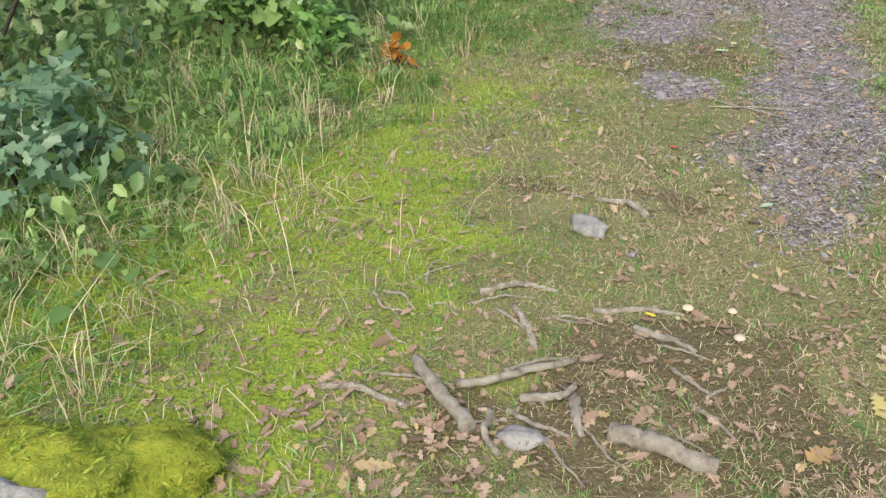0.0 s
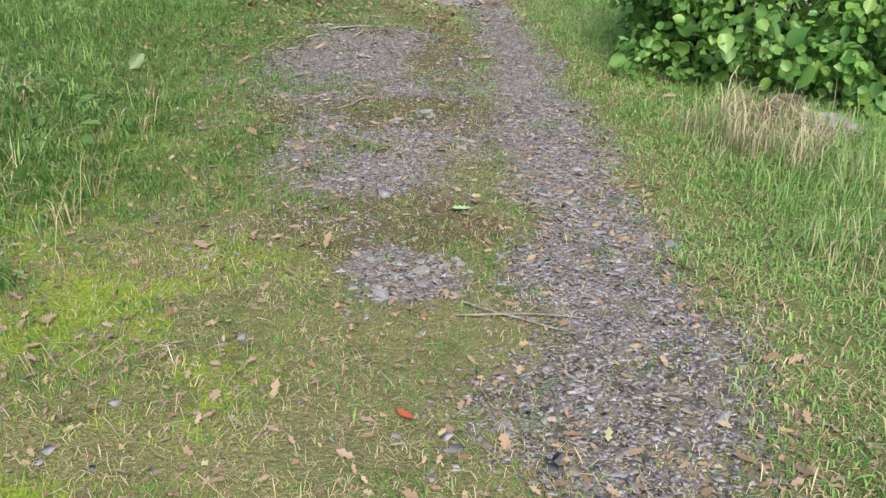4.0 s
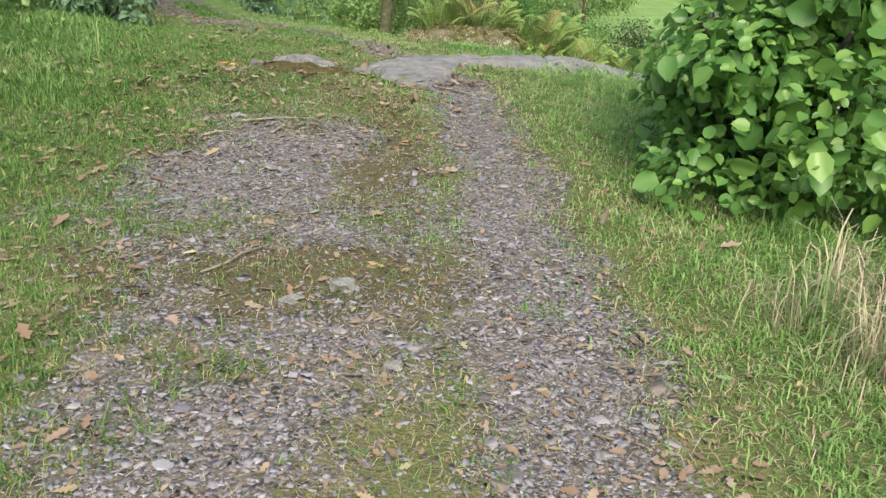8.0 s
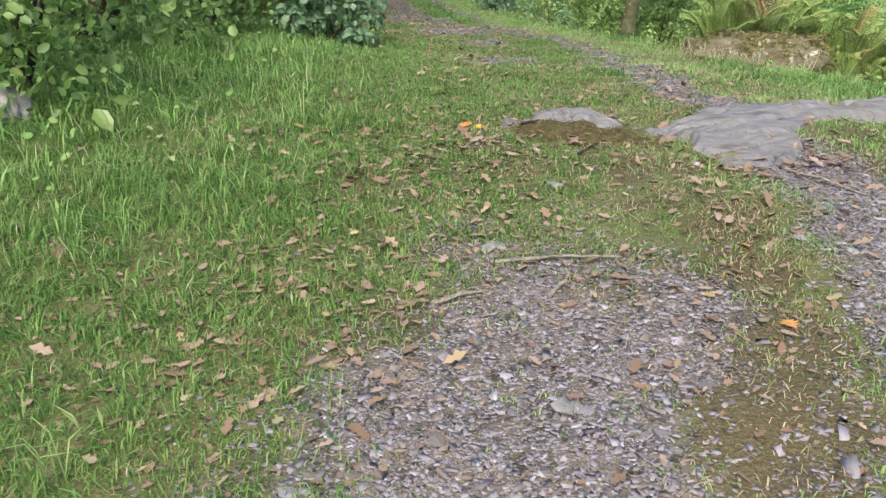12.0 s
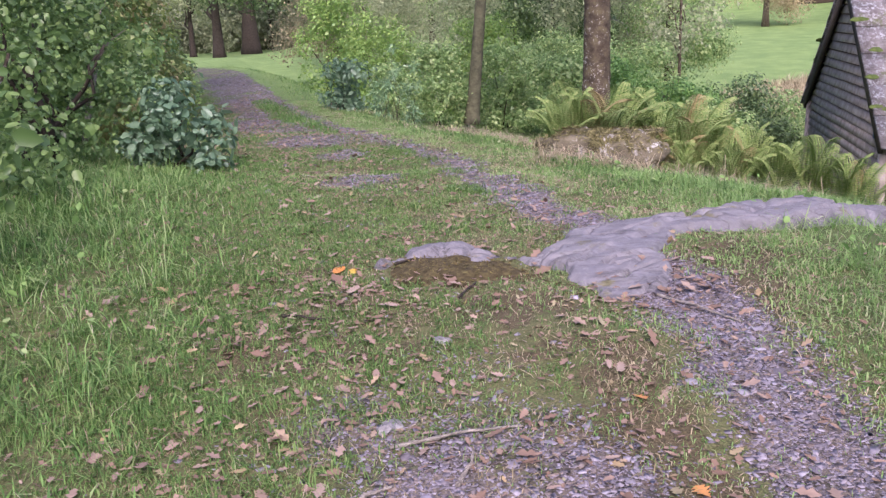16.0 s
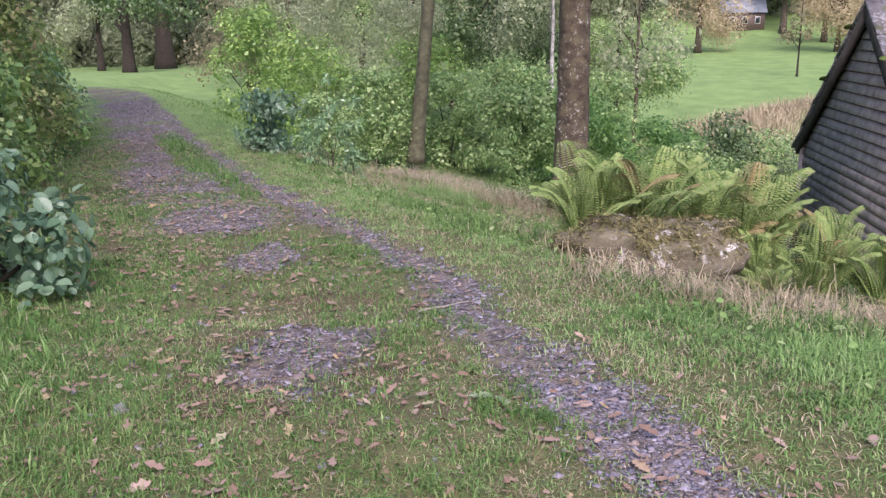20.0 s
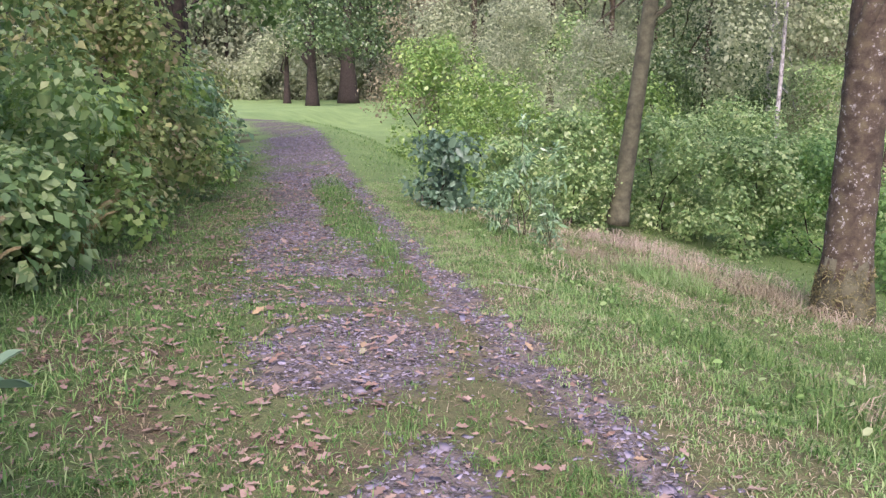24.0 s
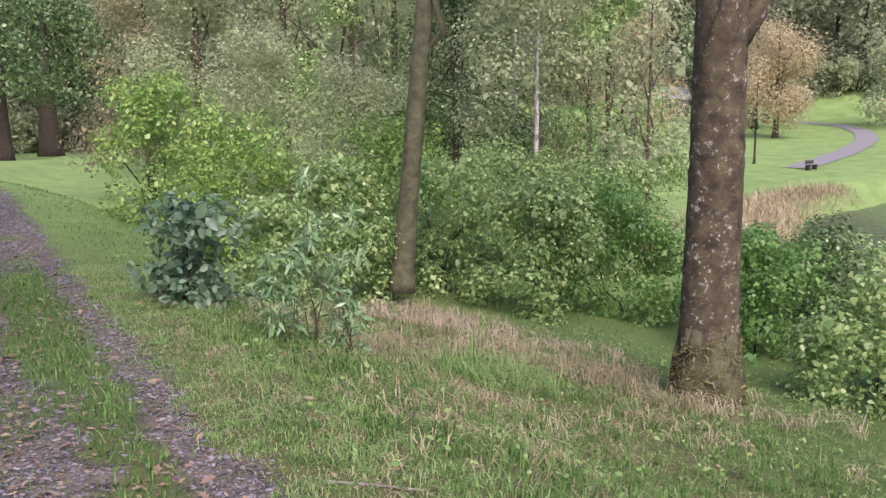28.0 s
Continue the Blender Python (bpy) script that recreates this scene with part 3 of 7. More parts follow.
def bush(name, x, y, rx, ry, h, n, size, material, label, shape="broad", k=26, seed=1, stems=4, bark=None, lo=0.15, r=(0.25, 0.45), group="", sink=0.0, loose=0.8, thick=1.0, skin=0.42):
    rs = np.random.RandomState(seed)
    z = float(height(x, y)) - sink
    top = root(name, x, y, z, label, "bush", group)
    lumps = lumps_in(rs, k, rx, ry, h, lo, r)
    pts, out = crown_points(rs, n, lumps, skin)
    keep = pts[:, 2] > 0.03
    v, f = leaf_cloud(rs, pts[keep], out[keep], size, shape, 0.35, 0.6, loose)
    mesh_part("foliage", v, f, material, top)
    for i in range(stems):
        lx, ly, lz, _ = lumps[i]
        a = rs.uniform(0, 6.28)
        p = bend(rs, (0.12 * rx * math.cos(a), 0.12 * ry * math.sin(a), -0.05), (lx, ly, max(lz, 0.5 * h)), 6, 0.04)
        v, f = tube(p, thick * np.linspace(0.022, 0.007, 6) * (0.6 + 0.5 * h), 6, 0.05, seed + i)
        mesh_part("stem", v, f, bark or M_DBARK, top)
    return top


def tree(name, x, y, h, r, lumps, n, size, leaf, bark, label, shape="clump", lean=(0, 0), limbs=4, seed=1, base=None, group="", category="tree", rings=14, taper=0.72, sides=16, rough=0.025):
    rs = np.random.RandomState(seed)
    z = float(height(x, y)) if base is None else base
    top = root(name, x, y, z, label, category, group)
    t = np.linspace(0, 1, rings)
    p = np.stack([lean[0] * t, lean[1] * t, h * t - 0.15], -1)
    p[2:, :2] += np.cumsum(rs.normal(0, 0.012 * h / rings, (rings - 2, 2)), 0)
    rad = r * (1 - taper * t) * (1 + 0.38 * np.exp(-t * h / (2.2 * r)))
    v, f = tube(p, rad, sides, rough, seed)
    mesh_part("trunk", v, f, bark, top, smooth=True)
    for i in range(limbs):
        q = rings // 3 + int((rings * 0.6) * i / max(1, limbs))
        q = min(q, rings - 2)
        lx, ly, lz, lr = lumps[i % len(lumps)]
        e = bend(rs, p[q], (lx, ly, lz), 8, 0.05)
        v, f = tube(e, np.linspace(rad[q] * 0.5, 0.02, 8), 8, 0.03, seed + i)
        mesh_part("limb", v, f, bark, top, smooth=True)
    if n:
        pts, out = crown_points(rs, n, lumps, 0.6)
        v, f = leaf_cloud(rs, pts, out, size, shape, 0.35, 0.5, 0.45)
        mesh_part("crown", v, f, leaf, top)
    return top


def stone_mesh(name, seed, flat=0.35, rough=0.18, cuts=2):
    """An angular stone about one metre across."""
    rs = np.random.RandomState(seed)
    bm = bmesh.new()
    bmesh.ops.create_icosphere(bm, subdivisions=cuts, radius=0.5)
    off = rs.rand(3) * 50
    for vtx in bm.verts:
        c = vtx.co.copy()
        k = 1 + rough * 2.2 * noise.noise(c * 2.2 + Vector(off)) + rough * noise.noise(c * 5 + Vector(off)) + 0.35 * rough * noise.noise(c * 14 + Vector(off))
        vtx.co = Vector((c.x * k, c.y * k * 0.75, c.z * k * flat))
    me = bpy.data.meshes.new(name)
    bm.to_mesh(me)
    bm.free()
    return me


def boulder(name, x, y, w, d, h, material, label, seed, rz=0.0, sink=0.3, cuts=4):
    me = stone_mesh(name, seed, 1.0, 0.2 if cuts > 3 else 0.38, cuts)
    me.transform(Matrix.Diagonal((w, d / 0.75, h, 1)))
    me.polygons.foreach_set("use_smooth", np.full(len(me.polygons), cuts > 2))
    me.materials.append(material)
    ob = tagged(new(name, me), label, "rock")
    ob.matrix_basis = pose(x, y, float(height(x, y)) + h * (0.5 - sink), 0, 0, rz)
    return ob


# ---- bedrock across the track ----
def seg_dist(x, y, ax, ay, bx, by):
    t = np.clip(((x - ax) * (bx - ax) + (y - ay) * (by - ay)) / ((bx - ax) ** 2 + (by - ay) ** 2), 0, 1)
    return np.hypot(x - ax - t * (bx - ax), y - ay - t * (by - ay))


def mound(name, x0, x1, y0, y1, step, lift, material, label, category, pieces=()):
    """A low outcrop that comes up through the ground where lift(x, y) is above nought."""
    gx, gy = np.arange(x0, x1, step), np.arange(y0, y1, step)
    X, Y = np.meshgrid(gx, gy)
    L = lift(X, Y)
    Z = height(X, Y) + L
    v = np.stack([X, Y, Z], -1).reshape(-1, 3)
    nx = len(gx)
    i = (np.arange(len(gy) - 1)[:, None] * nx + np.arange(nx - 1)[None]).ravel()
    f = np.stack([i, i + 1, i + nx + 1, i + nx], -1)
    ok = (L.ravel()[f] > -0.035).any(1)
    f = f[ok]
    if pieces:
        top = root(name, 0, 0, 0, label, category)
        mx = v[f][:, :, 0].mean(1)
        for part_name, a, b in pieces:
            g = f[(mx >= a) & (mx < b)]
            used, inv = np.unique(g, return_inverse=True)
            mesh_part(part_name, v[used], inv.reshape(-1, 4), material, top, smooth=True)
        return top
    used, inv = np.unique(f, return_inverse=True)
    ob = mesh_part(name, v[used], inv.reshape(-1, 4), material, smooth=True)
    return tagged(ob, label, category)


def slab_lift(X, Y):
    wob = 0.13 * (value_noise(X, Y, 0.30, 51) - 0.5) + 0.08 * (value_noise(X, Y, 0.09, 52) - 0.5)
    total, high = 1e-9 + 0 * X, 0 * X
    for ax, ay, bx, by, r, top in ((1.0, 10.98, 1.08, 11.42, 0.31, 0.03), (0.74, 11.22, 1.2, 11.55, 0.2, 0.03), (0.98, 10.78, 1.02, 10.66, 0.15, 0.025), (1.2, 11.72, 1.9, 11.95, 0.12, 0.05), (1.9, 11.95, 2.5, 12.2, 0.17, 0.09), (2.5, 12.2, 3.25, 12.55, 0.23, 0.13), (-0.36, 11.12, -0.12, 11.28, 0.045, 0.055), (-0.12, 11.28, 0.18, 11.32, 0.06, 0.075), (0.18, 11.32, 0.5, 11.24, 0.045, 0.05)):
        w = np.exp(np.clip((r - seg_dist(X, Y, ax, ay, bx, by)) / 0.05, -60, 30))
        total, high = total + w, high + w * top
    d = 0.05 * np.log(total) - wob
    t = high / total * sm(-0.02, 0.035, d) + 0.25 * np.minimum(d, 0.0)
    a = X * 0.85 + Y * 0.5
    b = Y * 0.85 - X * 0.5
    crack = 0.035 * (1 - sm(0.0, 0.07, np.abs(value_noise(a * 0.35, b, 0.14, 53) - 0.5)))
    steps = 0.024 * (value_noise(a * 0.3, b, 0.10, 55) - 0.5) + 0.035 * (value_noise(a, b, 0.3, 56) - 0.5)
    split = 9 + 0 * X
    bent_x, bent_y = X + 0.06 * (value_noise(X, Y, 0.12, 57) - 0.5), Y + 0.06 * (value_noise(X, Y, 0.12, 58) - 0.5)
    for ax, ay, bx, by in ((0.72, 10.86, 0.9, 11.16), (0.9, 11.16, 1.12, 11.42), (1.12, 11.42, 1.42, 11.6), (1.0, 10.72, 1.22, 11.06), (0.6, 11.06, 0.86, 11.12), (1.3, 11.72, 1.75, 11.86), (2.1, 11.95, 2.3, 12.3), (2.7, 12.2, 2.95, 12.6), (-0.1, 11.1, 0.0, 11.32), (0.14, 11.15, 0.2, 11.34)):
        split = np.minimum(split, seg_dist(bent_x, bent_y, ax, ay, bx, by))
    t = t - (t > 0) * (0.022 * np.exp(-(split / 0.016) ** 2) - 0.02 * sm(0.02, -0.02, (X - 0.72) * 0.87 - (Y - 10.86) * 0.73) * sm(0.6, 0.65, X))
    t = t + (t > 0) * 0.02 * (value_noise(X, Y, 0.075, 59) - 0.5) * np.maximum(sm(0.6, 0.45, X), sm(1.9, 2.3, X))
    return np.clip(t, -0.05, 1) - crack * (t > 0) + (steps + 0.014 * (value_noise(X, Y, 0.06, 54) - 0.5)) * (t > 0)


mound("bedrock", -0.7, 4.0, 10.2, 14.0, 0.014, slab_lift, M_BED, "bare grey bedrock slab rising through the grassy track", "rock", (("crest", -9, 0.55), ("slab", 0.55, 1.8), ("ridge", 1.8, 9)))
pad = mound("moss_pad", -0.6, 0.9, 10.3, 11.7, 0.03, lambda X, Y: 0.05 * sm(0, 1.0, 1.0 - np.hypot((X - 0.05) / 0.55, (Y - 11.0) / 0.36) + 0.7 * (value_noise(X, Y, 0.11, 61) - 0.5)) - 0.007, M_BMOSS, "dry brown moss cushion against the bedrock", "moss")
rs = np.random.RandomState(62)
co = np.array([vt.co[:] for vt in pad.data.vertices])
co = co[rs.randint(len(co), size=7000)] + rs.normal(0, 0.014, (7000, 3)) * np.array([1, 1, 0.3])
co = co[co[:, 2] > height(co[:, 0], co[:, 1]) - 0.004]
v, f = leaf_cloud(rs, co, np.zeros((len(co), 3)), 0.022, "narrow", 0.3, 1.0, 0.8)
mesh_part("moss_layer", v, f, M_BTUFT, pad, "brown and olive moss tufts")
mossy = boulder("mossy_boulder", -1.02, 0.34, 0.74, 0.5, 0.27, M_GMOSS, "low boulder under bright yellow-green moss", 3, 20, 0.35, 5)
rs = np.random.RandomState(33)
co = np.array([vt.co[:] for vt in mossy.data.vertices if vt.co.z > -0.02])
co = co[rs.randint(len(co), size=5200)] + rs.normal(0, 0.006, (5200, 3))
nr = co / np.linalg.norm(co, axis=1, keepdims=True)
v, f = leaf_cloud(rs, co, nr, 0.02, "narrow", 0.3, 0.8, 0.6)
mesh_part("moss_layer", v, f, M_MOSSG, mossy)
boulder("grey_stone", -1.14, 0.15, 0.32, 0.24, 0.36, M_PALE, "bare grey stone top beside the mossy boulder", 4, 10, 0.30, 3)
boulder("track_stone", 0.22, 2.26, 0.10, 0.20, 0.06, M_PALE, "pale grey stone set in the turf", 5, 35, 0.35, 3)
boulder("root_stone", 0.16, 0.86, 0.17, 0.08, 0.05, M_PALE, "pale stone among the tree roots", 6, 0, 0.35, 3)
boulder("track_stone", 0.68, 6.6, 0.11, 0.09, 0.07, M_PALE, "small pale stone on the gravel track", 7, 20, 0.3, 2)
brown = boulder("mossy_boulder", 1.92, 17.35, 1.45, 0.8, 0.8, M_MROCK, "brown mossy boulder with grey bare spots beside ferns", 8, -10, 0.22, 5)
for vt in brown.data.vertices:
    c = vt.co
    c.z = 0.24 * math.tanh(c.z / 0.2) + 0.05 * noise.noise(c * 5) + 0.025 * noise.noise(c * 13) if c.z > 0 else c.z
    c.x, c.y = c.x + 0.09 * noise.noise(c * 4), c.y + 0.05 * noise.noise(c * 4.5)
co = np.array([vt.co[:] for vt in brown.data.vertices if vt.co.z > 0.0])
co = co[rs.randint(len(co), size=9000)] + rs.normal(0, 0.012, (9000, 3))
bare = np.array([noise.noise(Vector(c) * 3.0) for c in co])
co = co[bare < 0.14 + 0.5 * (co[:, 2] > 0.2)]
nr = co / np.linalg.norm(co, axis=1, keepdims=True)
v, f = leaf_cloud(rs, co, nr, 0.042, "narrow", 0.35, 0.8, 0.9)
mesh_part("moss_layer", v, f, M_OLIVE, brown)
boulder("field_stone", 2.95, 6.6, 0.34, 0.26, 0.30, M_MROCK, "dark grey angular stone half hidden in dry grass", 9, 30, 0.3, 2)
boulder("field_stone", 3.22, 6.55, 0.42, 0.30, 0.16, M_PALE, "grey stone at the edge of the dry grass", 10, -20, 0.3)
boulder("field_stone", -3.1, 10.2, 0.32, 0.26, 0.28, M_ROCK, "grey stone under the bush beside the grass", 11, 10, 0.25)

# ---- tree roots and sticks on the path ----
def limb_thing(name, pts, r0, r1, material, label, category, seed, sides=8):
    rs = np.random.RandomState(seed)
    p = np.array(pts, float)
    t = np.linspace(0, 1, 19)
    q = np.stack([np.interp(t, np.linspace(0, 1, len(p)), p[:, i]) for i in range(2)], -1)
    q[1:-1] += np.cumsum(rs.normal(0, 0.003, (17, 2)), 0) * np.sin(np.pi * t[1:-1])[:, None]
    lift = np.interp(t, np.linspace(0, 1, len(p)), p[:, 2])
    z = height(q[:, 0], q[:, 1]) + lift
    v, f = tube(np.column_stack([q, z]), np.linspace(r0, r1, 19) * (1 + 0.05 * rs.normal(0, 1, 19)), sides, 0.17, seed)
    return tagged(mesh_part(name, v, f, material, smooth=True), label, category, "roots and sticks")


ROOTS = [
    (((-0.24, 1.17, 0.02), (-0.12, 1.0, 0.035), (0.02, 0.86, 0.02)), 0.022, 0.034),
    (((-0.08, 1.08, 0.015), (0.1, 1.16, 0.03), (0.27, 1.3, 0.01)), 0.020, 0.014),
    (((-0.5, 0.98, 0.01), (-0.35, 0.97, 0.02), (-0.2, 0.93, 0.005)), 0.014, 0.012),
    (((0.13, 1.07, 0.01), (0.24, 1.08, 0.025), (0.29, 1.14, 0.02)), 0.018, 0.014),
    (((0.3, 1.07, 0.02), (0.32, 0.99, 0.015), (0.34, 0.93, 0.0)), 0.026, 0.010),
    (((0.05, 0.99, 0.0), (0.07, 0.88, 0.02), (0.12, 0.78, 0.0)), 0.018, 0.010),
]
ROOTS += [
    (((0.42, 0.95, 0.015), (0.56, 0.9, 0.03), (0.72, 0.86, 0.012)), 0.040, 0.030),
    (((-0.12, 1.62, 0.01), (0.02, 1.68, 0.018), (0.16, 1.69, 0.0)), 0.016, 0.009),
    (((0.02, 1.55, 0.01), (0.08, 1.45, 0.02), (0.13, 1.34, 0.0)), 0.014, 0.016),
    (((0.3, 1.62, 0.005), (0.48, 1.66, 0.012), (0.62, 1.68, 0.0)), 0.014, 0.008),
    (((0.45, 1.55, 0.005), (0.57, 1.49, 0.012), (0.66, 1.44, 0.0)), 0.016, 0.014),
    (((0.1, 1.0, 0.01), (0.2, 0.94, 0.015), (0.3, 0.92, 0.0)), 0.010, 0.008),
    (((0.22, 2.55, 0.005), (0.36, 2.5, 0.02), (0.45, 2.4, 0.01)), 0.010, 0.022),
]
rs = np.random.RandomState(39)
for _ in range(20):
    x, y, a = rs.uniform(-0.55, 0.75), rs.uniform(0.72, 1.75), rs.normal(0.1, 0.7)
    d = rs.uniform(0.1, 0.26)
    r = rs.uniform(0.004, 0.009)
    ROOTS.append((((x, y, 0.0), (x + 0.5 * d * math.cos(a), y + 0.5 * d * math.sin(a) + rs.normal(0, 0.02), 0.012), (x + d * math.cos(a), y + d * math.sin(a), 0.0)), r, 0.6 * r))
for i, (pts, a, b) in enumerate(ROOTS):
    limb_thing("tree_root", pts, 0.85 * a, 0.8 * b, M_ROOT, "weathered grey tree root across the bare path", "root", 40 + i)
STICKS = [
    ((0.1, 6.72), (0.33, 7.05), 0.007), ((0.75, 4.05), (1.1, 3.85), 0.007), ((-0.15, 9.0), (0.35, 9.12), 0.010), ((0.1, 8.75), (0.16, 8.95), 0.012), ((-0.3, 8.6), (-0.12, 8.75), 0.012),
    ((-0.28, 11.12), (-0.1, 11.2), 0.012), ((0.1, 10.5), (0.2, 10.75), 0.010), ((-0.8, 10.3), (-0.55, 10.2), 0.012), ((1.15, 10.5), (1.45, 10.05), 0.010), ((-1.5, 21.95), (-1.0, 21.8), 0.012), ((-0.2, 15.2), (0.15, 15.45), 0.010), ((0.72, 3.95), (1.2, 3.95), 0.006),
]
for i, (a, b, r) in enumerate(STICKS):
    limb_thing("stick", ((*a, 0.012), ((a[0] + b[0]) / 2, (a[1] + b[1]) / 2, 0.022), (*b, 0.012)), 0.8 * r, r * 0.45, M_ROOT if i not in (5, 6, 7) else M_DBARK, "thin dry stick lying on the track", "stick", 80 + i, 6)

# ---- bushes beside the first stretch ----
bush("hazel_bush", 2.75, 8.2, 0.6, 0.6, 1.15, 3200, 0.062, M_HAZEL, "low hazel shoots with large round bright green leaves", "round", 20, 113, 3, M_DBARK, 0.05, (0.3, 0.5))
bush("hazel_bush", 3.35, 8.25, 1.3, 1.0, 1.8, 8200, 0.064, M_HAZEL, "dense bush with large round bright green leaves", "round", 34, 101, 7, M_DBARK, 0.05, (0.22, 0.4))
bush("hazel_bush", 3.95, 7.35, 0.75, 0.6, 0.85, 2100, 0.068, M_HAZEL, "low hazel shoots with drooping round green leaves above the stones", "round", 18, 114, 4, M_DBARK, 0.0, (0.3, 0.5))
bush("hazel_bush", 4.9, 8.9, 1.2, 1.0, 1.9, 4200, 0.08, M_HAZEL, "bright green hazel bush behind the first one", "round", 34, 112, 6, M_DBARK, 0.05, (0.22, 0.4))
bush("bramble_bush", -2.35, 4.75, 0.85, 0.75, 0.85, 1500, 0.10, M_OAK, "low leafy bush of dull green leaves beside the moss", "lobed", 26, 102, 4, None, 0.05)
bush("oak_seedling", -1.75, 4.35, 0.3, 0.28, 0.5, 330, 0.08, M_HAZEL, "young oak shoot with fresh green leaves", "lobed", 9, 103, 3, None, 0.2)
bush("oak_sprig", -1.28, 4.3, 0.12, 0.10, 0.19, 46, 0.058, M_ORANGE, "small oak sprig with orange autumn leaves", "broad", 4, 104, 2, None, 0.4)
bush("bramble_bush", -3.3, 3.0, 1.0, 1.2, 1.0, 1500, 0.075, M_DARKL, "dark green bramble thicket above the grass", "broad", 26, 105, 4, None, 0.05)
bush("bramble_bush", -2.5, 2.2, 0.55, 0.6, 0.45, 520, 0.105, M_TEAL, "low bramble shoots with broad grey-green leaves", "lobed", 14, 106, 3, None, 0.05)
bush("bramble_bush", -3.6, 5.8, 1.1, 1.1, 1.4, 1800, 0.07, M_DARKL, "dark green thicket beside the grass bank", "broad", 30, 107, 4, None, 0.05)
bush("hazel_bush", -3.35, 10.75, 0.95, 0.85, 1.6, 3000, 0.06, M_OAK, "leafy bush hanging over a grey stone", "broad", 30, 108, 5, None, 0.08)
bush("hazel_bush", -4.2, 12.9, 1.1, 1.2, 2.3, 3600, 0.054, M_OAK, "tall hazel bush with thin upright stems", "round", 34, 109, 14, M_BARK, 0.12)
bush("hazel_bush", -4.6, 15.9, 1.15, 1.3, 2.7, 4200, 0.056, M_OAK, "tall hazel bush with bluish green round leaves", "round", 36, 110, 8, M_DBARK, 0.12)
bush("hazel_bush", -3.15, 16.1, 0.62, 0.58, 0.95, 1500, 0.076, M_TEAL, "low shoots with large grey-green round leaves beside the track", "round", 16, 111, 4, None, 0.05)

# ---- thicket along the track ----
HEDGE = [(-5.8, 18.6, 1.25, 1.3, 2.5, M_OAK), (-5.5, 20.4, 0.75, 0.9, 1.0, M_MIDL), (-6.6, 21.3, 1.5, 1.4, 3.0, M_MIDL), (-6.8, 23.6, 1.2, 1.3, 1.9, M_YELL), (-7.6, 25.4, 1.6, 1.6, 3.4, M_HEDGE), (-7.5, 27.4, 1.1, 1.2, 1.6, M_HEDGE), (-8.6, 29.6, 1.4, 1.4, 2.6, M_YELL), (-9.0, 32.2, 1.3, 1.3, 2.0, M_BLUEL), (-10.6, 34.5, 1.6, 1.6, 3.0, M_HEDGE), (-12.6, 37.5, 1.8, 1.8, 2.8, M_DARKL), (-14.5, 40.5, 1.6, 1.6, 2.0, M_MIDL)]
for i, (x, y, rx, ry, h, m) in enumerate(HEDGE):
    bush("hedge_bush", x, y, rx, ry, h, int(5200 + 1400 * rx), 0.088 + 0.0008 * (y - 18), m, "dense mixed green thicket beside the track", "clump", 34, 130 + i, 5, M_DBARK, 0.0, (0.25, 0.45), "thicket along the track", 0.0, 0.5)

gz = float(height(-5.1, 18.9))
v, f = tube([(-5.35, 18.7, gz - 0.05), (-5.25, 18.85, gz + 0.6), (-5.1, 18.95, gz + 1.2), (-5.12, 19.1, gz + 1.7), (-4.95, 19.3, gz + 2.1)], [0.05, 0.045, 0.035, 0.025, 0.01], 8, 0.1, 158)
dead = tagged(mesh_part("dead_branch", v, f, M_ROOT, smooth=True), "bare grey dead branch standing in the thicket", "branch")
v, f = tube([(-5.12, 18.95, gz + 1.15), (-4.95, 19.1, gz + 1.45), (-4.72, 19.15, gz + 1.6)], [0.022, 0.015, 0.006], 6, 0.1, 159)
mesh_part("twig", v, f, M_ROOT, dead, smooth=True)

# ---- bushes on the slope ----
SLOPE = [
    (-1.75, 30.6, 0.9, 0.8, 1.7, M_MIDL, 2600, 0.085, "leafy young bush on the slope"),
    (-0.6, 34.0, 1.2, 1.1, 2.5, M_MIDL, 3400, 0.10, "dense green bush beside the leaning tree"),
    (1.5, 35.4, 1.5, 1.3, 2.7, M_MIDL, 4600, 0.10, "dense green bush under the leaning tree"),
    (3.2, 34.0, 1.5, 1.2, 2.6, M_MIDL, 4600, 0.10, "dense green bush on the slope"),
    (5.0, 34.6, 1.6, 1.4, 2.7, M_HAZEL, 4600, 0.10, "bright green bush between the trees"),
    (6.6, 31.6, 1.5, 1.3, 2.2, M_HAZEL, 4000, 0.10, "bright green bush on the slope beside the stream"),
]
